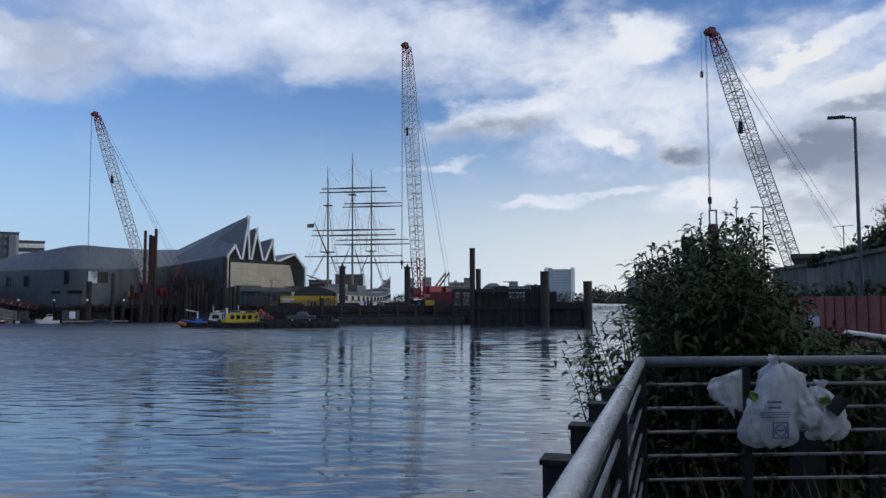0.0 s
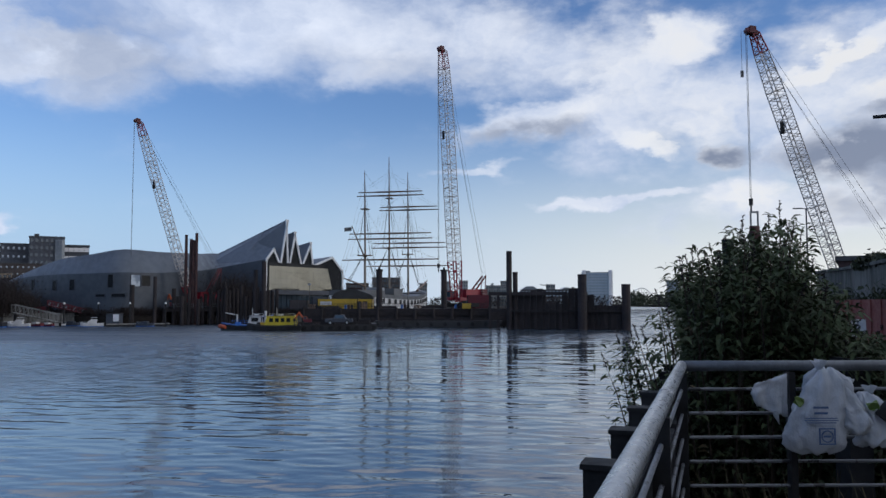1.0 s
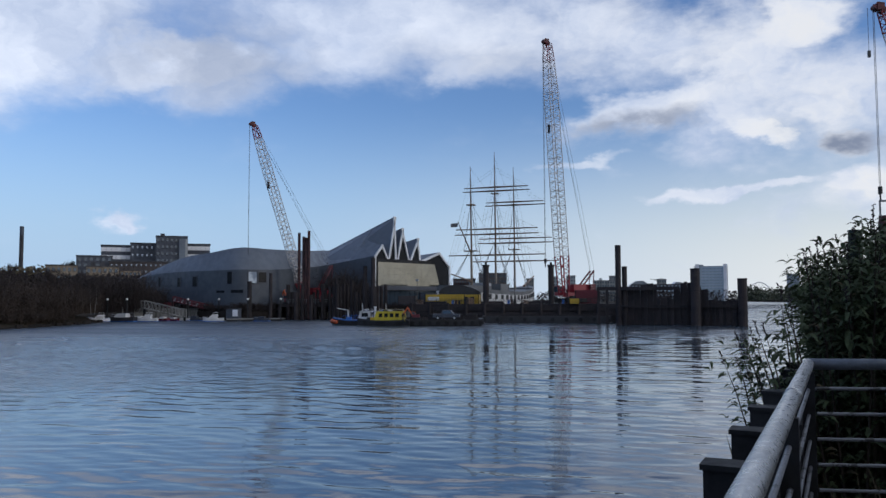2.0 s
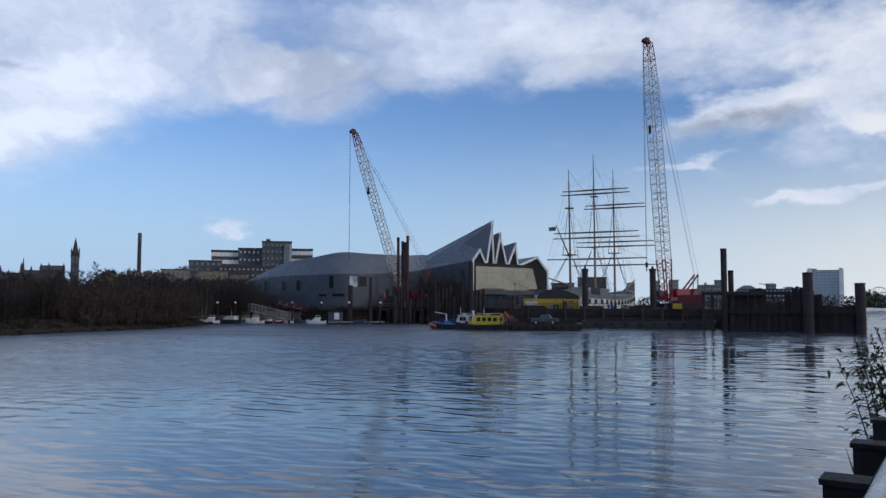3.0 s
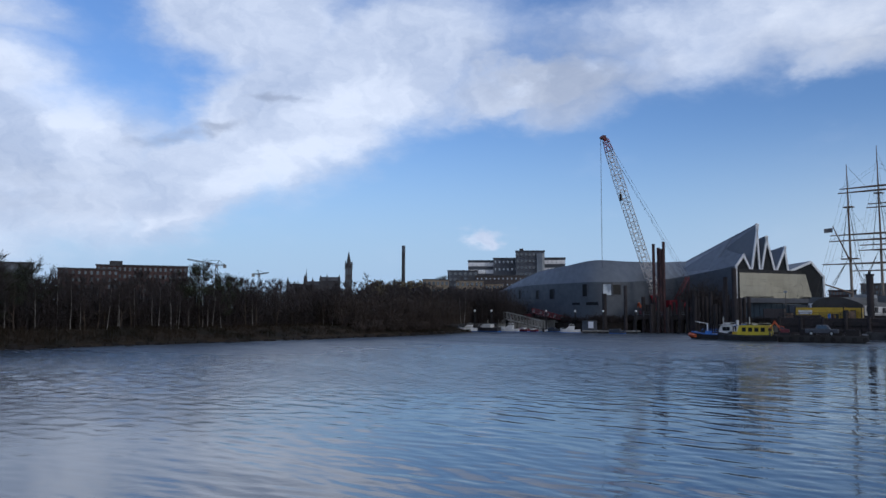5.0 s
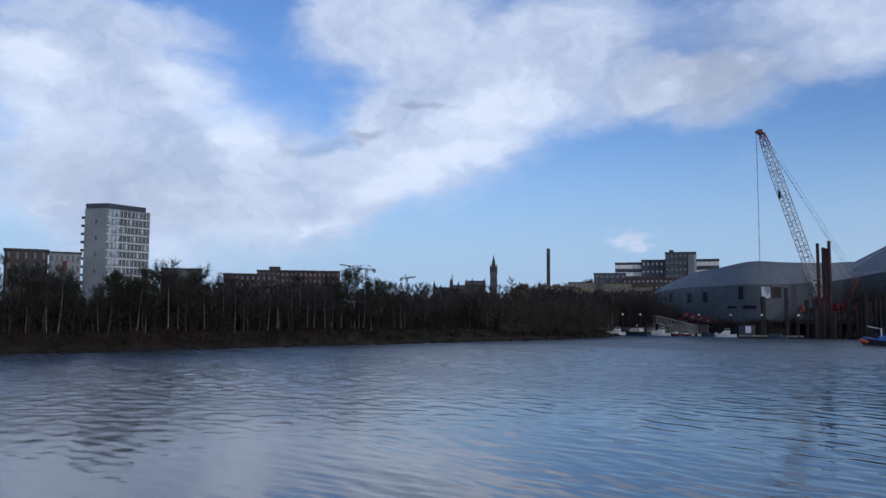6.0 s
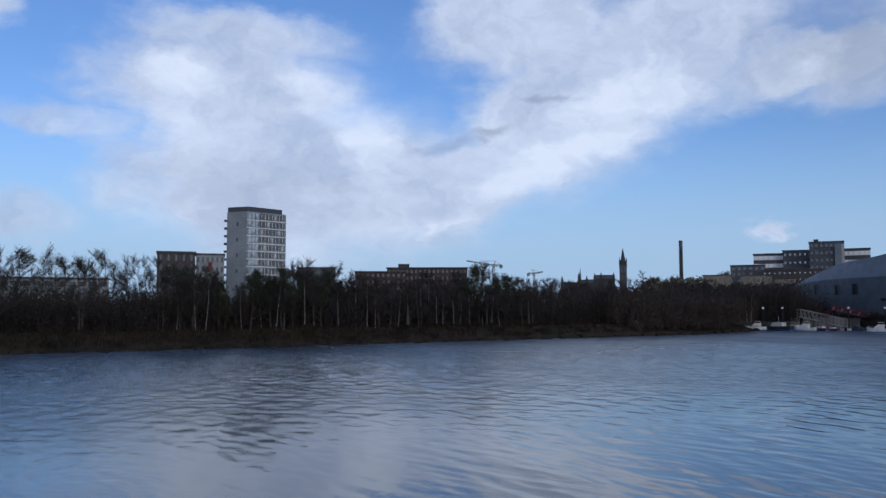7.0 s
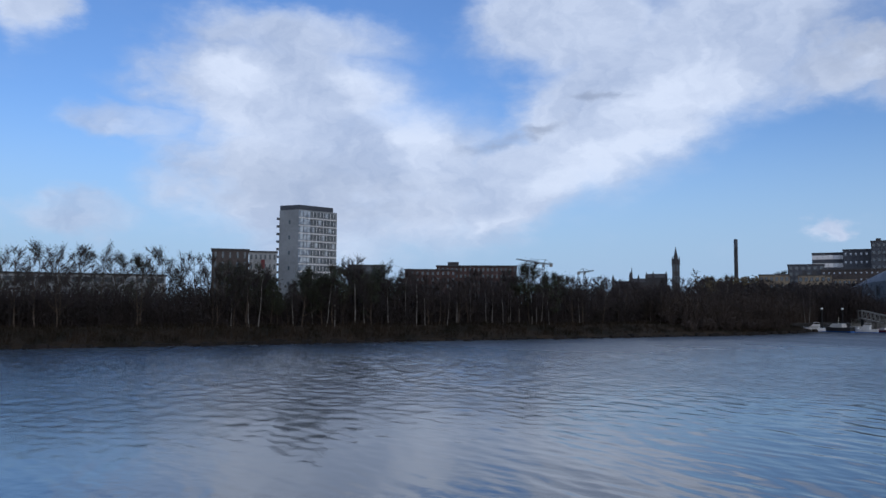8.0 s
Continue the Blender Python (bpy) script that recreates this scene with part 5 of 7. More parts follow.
# ---------- the three-masted ship ----------
def tall_ship():
    p = at(-6.55, 237, 0)
    t = thing("tall_ship", "three-masted steel sailing ship with a grey hull and white painted band", "ship", p, 81.4)
    t.scale = (1.156, 1.156, 1.156)
    # local x runs forward, bow at +x
    L, B = 74.0, 11.4
    part("hull", hull_geo(L, B, 6.3, 0.45, -1.5, 21, 1.7, 0.55), "ship_grey", t, "grey steel hull")
    part("lower_hull", hull_geo(L * 0.996, B * 1.004, 1.3, 0.45, -1.6, 21, 0.2, 0.55), "red_dark", t)
    band = hull_geo(L * 1.001, B * 1.012, 5.4, 0.45, 3.7, 21, 1.6, 0.55)
    part("painted_band", band, "white", t, "white painted band")
    for s in (-1, 1):
        for k in range(15):
            x = -26 + k * 3.9
            f = (x + L / 2) / L
            w = B / 2 * (0.55 + 0.45 * min(1, f * 3)) if f < 0.5 else B / 2 * max(0.02, math.cos((f - 0.5) * math.pi) ** 0.45)
            z = 4.75 + 1.7 * (2 * f - 1) ** 2 * (1.3 if f > 0.5 else 0.5) * 0.85
            part("painted_port", Geo().box((x, s * (w * 1.006 + 0.05), z), (1.7, 0.14, 1.1)), "black", t)
    part("forecastle", Geo().prism([(24, -4.2), (31, -2.6), (35, -0.6), (35, 0.6), (31, 2.6), (24, 4.2)], 6.3, 7.6), "ship_grey", t)
    part("poop", Geo().prism([(-36, -3.0), (-22, -5.0), (-22, 5.0), (-36, 3.0)], 6.3, 7.4), "ship_grey", t)
    part("deck_house", Geo().box((2, 0, 7.2), (9, 4.0, 2.2)), "ship_grey", t, "grey deck house")
    part("deck_house", Geo().box((-14, 0, 7.2), (6, 3.8, 2.2)), "grey_clad", t)
    part("bowsprit", Geo().tube((32, 0, 8.2), (46, 0, 11.6), 0.4, 0.2, n=8), "spar", t)
    masts = [("mizzen", -21.0, 35.4), ("main", 0.5, 42.6), ("fore", 21.0, 41.8)]
    for name, x, h in masts:
        m = part("mast", Geo().tube((x, 0, 4), (x - 0.4, 0, h * 0.45), 0.32, 0.27, n=10), "mast", t, "buff lower mast")
        part("topmast", Geo().tube((x - 0.1, 0, h * 0.42), (x - 0.7, 0, h * 0.76), 0.23, 0.18, n=8), "spar", m)
        part("topgallant_mast", Geo().tube((x - 0.5, 0, h * 0.73), (x - 0.9, 0, h), 0.2, 0.07, n=8), "spar", m)
        for f in (0.44, 0.745):
            part("crosstree", Geo().box((x - 0.4, 0, h * f), (1.6, 3.2 if f < 0.5 else 1.8, 0.22)), "spar", m)
        if name != "mizzen":
            for f, hl in ((0.372, 13.0), (0.50, 11.3), (0.532, 11.0), (0.765, 9.0), (0.788, 8.6)):
                k = 1.0 if name == "main" else 0.97
                yz = h * f * (1.0 if name == "main" else 0.975)
                part("yard", Geo().tube((x + 0.4, 0, yz), (x + 0.4, hl * k, yz), 0.25, 0.12, n=8).tube((x + 0.4, 0, yz), (x + 0.4, -hl * k, yz), 0.25, 0.12, n=8), "spar", m, "horizontal wooden yard")
                lift = Geo()
                for s in (-1, 1):
                    lift.tube((x + 0.3, s * hl * k * 0.98, yz), (x - 0.3, s * 0.3, yz + 5.0), 0.018, n=3)
                part("yard_lift", lift, "wire", m)
        shroud = Geo()
        for s in (-1, 1):
            for k in range(6):
                shroud.tube((x - 1.5 - k * 0.9, s * 5.4, 5.0), (x - 0.4, s * 0.4, h * 0.44), 0.026, n=3)
            for k in range(4):
                shroud.tube((x - 0.6 - k * 0.35, s * 1.5, h * 0.44), (x - 0.6, s * 0.2, h * 0.74), 0.02, n=3)
            for k in range(3):
                shroud.tube((x - 5 - k * 1.4, s * 5.3, 5.0), (x - 0.7, 0, h * (0.74 + 0.1 * k)), 0.02, n=3)
            for k in range(1, 14):
                f = k / 14
                a, b = Vector((x - 1.5, s * 5.4, 5.0)).lerp(Vector((x - 0.4, s * 0.4, h * 0.44)), f), Vector((x - 6.0, s * 5.4, 5.0)).lerp(Vector((x - 0.4, s * 0.4, h * 0.44)), f)
                shroud.tube(a, b, 0.014, n=3)
        part("standing_rigging", shroud, "wire", m, "dark standing rigging")
    for (x0, z0), (x1, z1) in (((44, 9.6), (20.2, 31)), ((46, 10), (20.2, 40)), ((38, 8), (20.6, 18.5)), ((20, 8), (0, 18.5)), ((20.5, 17), (0, 31)), ((20.3, 30), (0, 41)),
                               ((0, 7), (-21.4, 16)), ((0, 18), (-21.6, 27)), ((0, 30), (-21.8, 35))):
        part("stay", Geo().tube((x0, 0, z0), (x1, 0, z1), 0.026, n=4), "wire", t)
    part("gaff", Geo().tube((-21.4, 0, 15.0), (-31.5, 0, 21.5), 0.2, 0.1, n=6), "spar", t)
    part("spanker_boom", Geo().tube((-21.4, 0, 8.5), (-36.5, 0, 9.8), 0.22, 0.12, n=6), "spar", t)
    flag = Geo()
    for i in range(4):
        for s in (0,):
            y0, y1 = math.sin(i) * 0.25, math.sin(i + 1) * 0.25
            flag.slab([(-31.6 - i * 0.3, y0 + i * 0.35, 21.2 - i * 0.05), (-31.9 - i * 0.3, y1 + i * 0.35 + 0.35, 21.15 - i * 0.05), (-31.9 - i * 0.3, y1 + i * 0.35 + 0.35, 20.3 - i * 0.05), (-31.6 - i * 0.3, y0 + i * 0.35, 20.35 - i * 0.05)], (0.02, 0.03, 0))
    part("flag", flag, "dark_clad", t, "dark flag on the gaff")


tall_ship()


# ---------- the town behind ----------
def block(label, az0, az1, el, d, depth=18.0, wall="grey_clad", rows=0, cols=0, win="pane", z0=2.0, turn=0.0, roof="soot", plant=0, name="apartment_building", win_w=0.55, win_h=0.5, low=0.0, side=0):
    """A building between two bearings, with its top at the given elevation; windows row by row on the face towards the river."""
    a, b = at(az0, d), at(az1, d)
    w = (b - a).length
    mid = (a + b) / 2
    face = -math.degrees(math.atan2(mid.x, mid.y)) + turn
    h = EYE_Z + d * math.tan(radians(el)) - z0
    t = thing(name, label, "building", (mid.x, mid.y, z0), face)
    part("wall", Geo().box((0, depth / 2, h / 2), (w, depth, h)), wall, t)
    part("roof", Geo().box((0, depth / 2, h + 0.2), (w + 0.6, depth + 0.6, 0.5)), roof, t)
    for k in range(plant):
        part("roof_plant", Geo().box((-w * 0.3 + k * w * 0.6 / max(1, plant), depth / 2, h + 1.3), (w * 0.14, 4, 2.2)), roof, t)
    if rows:
        fh, fw = (h - low) / rows, w / cols
        wm = Geo().box((0, 0, 0), (fw * win_w, 0.2, fh * win_h)).mesh("window", M[win])
        sm = Geo().box((0, 0, 0), (fw * win_w + 0.3, 0.3, 0.15)).mesh("sill", M[wall])
        for i in range(rows):
            for j in range(cols):
                o = part("window", wm, win, t)
                o.location = (-w / 2 + (j + 0.5) * fw, -0.06, low + (i + 0.5) * fh)
                if cols * rows < 90:
                    s = part("sill", sm, wall, o)
                    s.location = (0, -0.05, -fh * win_h / 2 - 0.1)
        if side:
            sm2 = Geo().box((0, 0, 0), (0.2, depth / side * 0.5, fh * win_h)).mesh("window", M[win])
            for i in range(rows):
                for j in range(side):
                    o = part("window", sm2, win, t)
                    o.location = (w / 2 + 0.06, (j + 0.5) * depth / side, low + (i + 0.5) * fh)
    return t


def tower_block():
    """The tall flats: a plain gable, rounded glazed corner bays and a face of windows."""
    d = 300.0
    c = at(-69.13, d)                                   # the near corner
    l, r = at(-70.47, d + 5.5), at(-66.42, d + 9.0)
    base = 2.0
    t = thing("tower_block", "tall pale grey tower of flats with glazed balconies on one face", "tower block", (c.x, c.y, base))
    H = high(-69.1, 6.95, d).z - base
    L, R = l - c, r - c
    back = L + R
    part("core", Geo().prism([(0, 0), (R.x, R.y), (back.x, back.y), (L.x, L.y)], 0, H), "grey_clad", t)
    up = Vector((0, 0, 1))
    part("penthouse", Geo().prism([tuple((L * 0.02 + R * 0.03)[:2]), tuple((R * 0.92 + L * 0.05)[:2]), tuple((back * 0.9)[:2]), tuple((L * 0.97)[:2])], H, H + 1.8), "dark_clad", t, "dark set-back top storey")
    u = R.normalized()
    n = Vector((u.y, -u.x, 0))
    n = n if n.dot(c) < 0 else -n
    floors = 13
    fh = (H - 2) / floors
    W = R.length
    for k in range(floors):
        z = 1.6 + k * fh
        part("floor_band", Geo().slab([n * 0.1 + up * z, R + n * 0.1 + up * z, R + n * 0.1 + up * (z + 0.4), n * 0.1 + up * (z + 0.4)], n * 0.3), "white_clad", t)
        bay = part("glazed_bay", Geo().slab([u * 0.1 + n * 0.05 + up * (z + 0.5), u * 5.0 + n * 0.05 + up * (z + 0.5), u * 5.0 + n * 0.05 + up * (z + fh - 0.08), u * 0.1 + n * 0.05 + up * (z + fh - 0.08)], n * 0.5), "pane_pale", t, "pale glazed balcony bay")
        for j in range(4):
            q = u * (0.3 + j * 1.5) + n * 0.6
            part("mullion", Geo().bar(q + up * (z + 0.5), q + up * (z + fh - 0.1), 0.12), "dark_clad", bay)
        for j in range(7):
            q = u * (5.5 + j * (W - 6.3) / 7) + n * 0.12
            ww = (W - 6.3) / 7 * 0.84
            win = part("window", Geo().slab([q + up * (z + 0.75), q + u * ww + up * (z + 0.75), q + u * ww + up * (z + fh - 0.25), q + up * (z + fh - 0.25)], n * 0.15), "pane_pale" if (j * 2 + k) % 5 == 0 else "pane", t)
            part("frame", Geo().bar(q + u * ww * 0.5 + n * 0.2 + up * (z + 0.75), q + u * ww * 0.5 + n * 0.2 + up * (z + fh - 0.25), 0.14), "white_clad", win)
    g = L.normalized()
    gn = Vector((g.y, -g.x, 0))
    gn = gn if gn.dot(c) < 0 else -gn
    for k in range(1, floors, 2):
        q = g * (L.length * 0.42) + gn * 0.05 + up * (1.6 + k * fh + 0.8)
        part("slit_window", Geo().slab([q, q + g * 0.7, q + g * 0.7 + up * 1.4, q + up * 1.4], gn * 0.15), "pane", t)
    for k in range(floors):
        q = L + g * 0.1 + up * (1.6 + k * fh + 0.1)
        part("balcony", Geo().box(q + g * 0.25, (0.6, 1.4, 0.9)), "dark_clad", t)


tower_block()
block("dark brown clad flats with narrow pale windows", -75.03, -72.55, 3.95, 260, 16, "brown_clad", 6, 5, "pane", win_w=0.3, win_h=0.62, low=2)
block("white and grey panelled flats with a coloured strip", -72.5, -70.6, 3.85, 280, 16, "grey_clad", 6, 6, "pane", win_w=0.4, low=2)
solo("cladding_panel", Geo().box((0, 0, 2), (1.3, 0.3, 3.0)).box((0, -0.2, 2), (0.15, 0.15, 3.2)), "red_dark", "red cladding panel on the pale flats", "cladding panel", at(-71.55, 279.6, 17.8), 71.5)
block("long low shed with a dark roof behind bare trees", -88.5, -78.0, 2.05, 240, 20, "grey_clad", 1, 16, "pane", name="warehouse", win_w=0.7, low=9)
block("long low brick building behind the wood", -61.5, -57.8, 2.72, 330, 20, "brick", 4, 10, "pane", win_w=0.4, low=8)
block("long red-brick flats with a flat dark roof", -59.2, -53.4, 3.0, 340, 22, "brick", 6, 18, "pane", plant=1, win_w=0.45, low=4)
block("low grey flats behind the trees", -65.6, -62.9, 3.0, 360, 18, "dark_clad", 5, 8, "pane", low=4)
block("brown block of flats behind the trees", -69.5, -68.0, 1.9, 420, 18, "brick", 3, 5, "pane")
# hospital
block("white and dark banded hospital wing", -33.72, -31.2, 3.68, 520, 25, "dark_clad", 6, 8, "white_clad", win_w=0.96, win_h=0.52, low=8, name="hospital_wing")
block("dark hospital wing with small windows", -31.9, -30.1, 3.86, 515, 22, "dark_clad", 7, 6, "pane_pale", win_w=0.35, win_h=0.3, name="hospital_wing", low=4)
block("tall dark hospital tower with a pale edge", -30.29, -28.24, 4.37, 505, 22, "dark_clad", 10, 7, "pane", win_w=0.5, win_h=0.4, name="hospital_tower", plant=1)
block("banded hospital wing beside the tower", -28.3, -26.75, 3.86, 520, 22, "dark_clad", 6, 5, "white_clad", win_w=0.95, win_h=0.5, name="hospital_wing", low=8)
solo("stair_tower", Geo().box((0, 0, 20), (4, 3, 40)).box((0, -1.6, 38), (1.2, 0.3, 1.6)), "grey_clad", "pale grey stair tower of the hospital", "stair tower", at(-28.5, 503.5, 2.0))
block("low grey hospital annexe", -35.2, -33.0, 2.95, 500, 20, "dark_clad", 3, 6, "pane", name="hospital_wing", low=18)
block("grey service block below the hospital", -33.2, -29.5, 2.6, 480, 20, "brown_clad", 3, 12, "pane_pale", win_w=0.3, win_h=0.25, name="hospital_wing", low=14)
block("sandstone terrace with pale walls", -37.0, -35.1, 2.3, 430, 14, "sandstone", 3, 6, "pane", name="terrace_house", low=9)
block("sandstone tenement with bay windows", -34.6, -32.6, 2.25, 400, 14, "sandstone", 3, 6, "pane", name="terrace_house", low=8, plant=2)
block("sandstone tenement near the museum", -32.5, -31.2, 2.0, 410, 14, "sandstone", 3, 5, "pane", name="terrace_house", low=8)


def university():
    d = 1250.0
    p = at(-42.33, d, 10)
    t = thing("university_tower", "dark gothic stone tower with a pierced spire", "tower", p, 42)
    H = high(0, 3.25, d).z - 10
    top = high(0, 4.32, d).z - 10
    part("shaft", Geo().box((0, 0, H / 2), (11, 11, H)), "dark_stone", t)
    for s in (-1, 1):
        for q in (-1, 1):
            part("pinnacle", Geo().box((s * 5, q * 5, H - 1), (2, 2, 9)).tube((s * 5, q * 5, H + 3.5), (s * 5, q * 5, H + 9), 1.1, 0.1, n=6), "dark_stone", t)
    part("spire", Geo().tube((0, 0, H), (0, 0, H + (top - H) * 0.55), 4.6, 2.2, n=8).tube((0, 0, H + (top - H) * 0.55), (0, 0, top), 2.2, 0.15, n=8), "dark_stone", t)
    for s in (-1, 1):
        for k in (0, 1):
            part("lancet_window", Geo().box((s * 2.6, -5.6, H - 9 - k * 17), (2.4, 0.3, 10)), "pane", t)
    hall = thing("university_hall", "dark gothic university buildings with steep roofs and turrets", "university", at(-44.5, d, 8), 44)
    for x0, x1, h in ((-48, -20, 40), (-20, 5, 44), (5, 34, 51)):
        part("wing", Geo().box(((x0 + x1) / 2, 8, h / 2 - 3), (x1 - x0, 16, h - 6)), "dark_stone", hall)
        part("roof", Geo().slab([(x0, 0, h - 6), (x1, 0, h - 6), (x1, 8, h), (x0, 8, h)], (0, 0.5, -0.5)).slab([(x0, 16, h - 6), (x1, 16, h - 6), (x1, 8, h), (x0, 8, h)], (0, -0.5, -0.5)), "soot", hall)
    for x, h in ((-46, 50), (-36, 44), (-20, 55), (-8, 50), (4, 54), (14, 55), (33, 55)):
        part("turret", Geo().box((x, 1, h / 2 - 4), (3.4, 3.4, h - 8)).tube((x, 1, h - 8), (x, 1, h), 2.2, 0.1, n=6), "dark_stone", hall)
    part("fleche", Geo().tube((-18, 8, 42), (-18, 8, 63), 1.8, 0.1, n=6), "dark_stone", hall)


university()
ch = thing("chimney_stack", "tall slim grey concrete chimney", "chimney", at(-38.4, 900, 8))
part("flue", Geo().tube((0, 0, 0), (0, 0, high(0, 4.60, 900).z - 8), 2.2, 1.9, n=16), "dark_stone", ch)
part("rim", Geo().tube((0, 0, high(0, 4.2, 900).z - 8), (0, 0, high(0, 4.76, 900).z - 8), 2.0, 2.0, n=16), "dark_clad", ch, "dark collar at the top")


def tower_crane(az, d, el, jib, turn, label):
    """jib: its length, negative to the left; it rises a little to its tip."""
    top = high(az, el, d).z - 2
    t = thing("tower_crane", label, "tower crane", at(az, d, 2), turn)
    way = 1 if jib > 0 else -1
    back, rise = -way * max(5.0, abs(jib) * 0.28), abs(jib) * 0.18
    g = Geo()
    lattice(g, (0, 0, 0), (0, 0, top), Vector((0, 1, 0)), 1.6, 1.6, 12, 0.2, 0.12)
    part("tower", g, "wire", t)
    j = Geo()
    lattice(j, (back, 0, top), (0, 0, top), Vector((0, 1, 0)), 1.2, 1.2, 4, 0.16, 0.1)
    lattice(j, (0, 0, top), (jib, 0, top + rise), Vector((0, 1, 0)), 1.2, 0.7, 14, 0.16, 0.1)
    part("jib", j, "wire", t)
    part("counterweight", Geo().box((back, 0, top - 1), (2.4, 1.6, 2.6)), "concrete", t)
    part("cab", Geo().box((0, -1.4, top - 1.5), (1.8, 1.6, 2.2)), "grey_clad", t)
    part("apex_frame", Geo().tube((0, 0, top), (back * 0.3, 0, top + 3.4), 0.25, n=4).tube((back * 0.3, 0, top + 3.4), (jib * 0.7, 0, top + rise * 0.7), 0.1, n=4).tube((back * 0.3, 0, top + 3.4), (back, 0, top), 0.1, n=4), "wire", t)


tower_crane(-51.5, 620, 3.2, -21, 51.5, "distant tower crane with a long thin jib")
tower_crane(-48.6, 700, 2.6, 8, 48, "small distant luffing crane over the trees")
tower_crane(5.05, 1100, 1.25, -14, 0, "distant luffing crane beside city blocks")

# the city upstream
block("dark warehouse block behind the ship", -7.75, -5.75, 1.85, 420, 30, "brown_clad", 4, 10, "pane", low=6, name="warehouse")
block("low brown block behind the ship", -9.6, -8.0, 1.45, 430, 25, "brick", 3, 8, "pane", low=6)
block("small pale block behind the ship", -4.3, -3.8, 1.45, 600, 20, "concrete", 4, 3, "pane", low=5)
block("grey-blue city office tower with windows", -2.75, -2.1, 1.6, 800, 20, "grey_clad", 8, 4, "pane", name="office_building")
block("grey glass city office block", -1.5, -0.85, 1.65, 800, 20, "grey_clad", 8, 4, "pane", name="office_building")
block("pale city flats by the river", 0.45, 1.9, 1.3, 900, 25, "concrete", 6, 8, "pane")
block("tall city flats by the river", 1.5, 1.95, 1.62, 905, 18, "concrete", 8, 3, "pane")
block("long low city terrace", 3.0, 6.9, 1.0, 950, 25, "brown_clad", 4, 16, "pane_pale")
block("pale city block beside a crane", 4.75, 5.4, 1.35, 1000, 20, "concrete", 6, 4, "pane")
block("blue-grey glass hotel tower with pale ends", 7.28, 9.43, 2.2, 900, 22, "grey_clad", 12, 9, "pane_pale", win_w=0.8, win_h=0.72, name="hotel_tower", plant=1, roof="grey_clad")
for az in (7.45, 9.28):
    solo("end_pier", Geo().box((0, 0, 20), (3.6, 3, 40)).box((0, -1.6, 20), (0.6, 0.3, 38)), "white_clad", "pale concrete end pier of the hotel", "pier", at(az, 898, 2.0), 0, "hotel end piers")
block("grey residential tower far upstream", 13.1, 13.9, 1.6, 1100, 20, "grey_clad", 12, 5, "pane_pale", win_w=0.6, name="tower_block")


def dome(az, d, w, el, label):
    t = thing("exhibition_hall", label, "hall", at(az, d, 2))
    h = high(az, el, d).z - 2
    for i in range(7):
        a0 = math.pi * i / 7
        a1 = math.pi * (i + 1) / 7
        part("roof_segment", Geo().slab([(math.cos(a0) * w / 2, 0, math.sin(a0) * h), (math.cos(a1) * w / 2, 0, math.sin(a1) * h), (math.cos(a1) * w / 2, 40, math.sin(a1) * h), (math.cos(a0) * w / 2, 40, math.sin(a0) * h)], (0, 0, -0.5)), "white_clad", t)
    part("end_wall", Geo().slab([(math.cos(math.pi * i / 14) * w / 2.02, 1, math.sin(math.pi * i / 14) * h * 0.98) for i in range(15)], (0, 0.5, 0)), "grey_clad", t)


dome(3.6, 1100, 42, 1.3, "low silver domed exhibition hall")
dome(6.2, 1150, 30, 1.2, "silver ribbed exhibition hall")


def arch_bridge():
    d = 1000.0
    t = thing("arch_bridge", "distant road bridge with a pale steel arch", "bridge", at(11.4, d, 0))
    g = Geo()
    pts = [(-17 + 34 * k / 20, 0, 8 + 16 * (1 - (2 * k / 20 - 1) ** 2)) for k in range(21)]
    part("arch", g.path(pts, [0.6] * 21, 6), "white_clad", t)
    part("deck", Geo().box((0, 0, 7), (120, 10, 1.6)), "concrete", t)
    for k in range(2, 19, 2):
        x, _, z = pts[k]
        part("hanger", Geo().tube((x, 0, 7), (x, 0, z), 0.12, n=4), "wire", t)
    for x in (-50, 50):
        part("bridge_pier", Geo().box((x, 0, 2), (4, 8, 9)), "concrete", t)


arch_bridge()


def hill(name, az0, az1, d0, d1, h, label):
    """A rise of ground under the distant town."""
    g = Geo()
    n, m = 24, 5
    v = []
    for i in range(n + 1):
        a = az0 + (az1 - az0) * i / n
        for j in range(m + 1):
            f = j / m
            e = math.sin(math.pi * i / n) ** 0.6 * (math.sin(min(1, f * 1.6) * math.pi / 2))
            q = at(a, d0 + (d1 - d0) * f, 1.5 + h * e * (0.85 + 0.3 * noise.noise((a * 0.3, f * 3, 0))))
            v.append(q)
    f = [(i * (m + 1) + j, (i + 1) * (m + 1) + j, (i + 1) * (m + 1) + j + 1, i * (m + 1) + j + 1) for i in range(n) for j in range(m)]
    solo(name, g.add(v, f), "soil", label, "hill", kind="structure")


hill("ground_hill", -52, -26, 600, 1500, 26, "wooded rise of ground under the university and hospital")


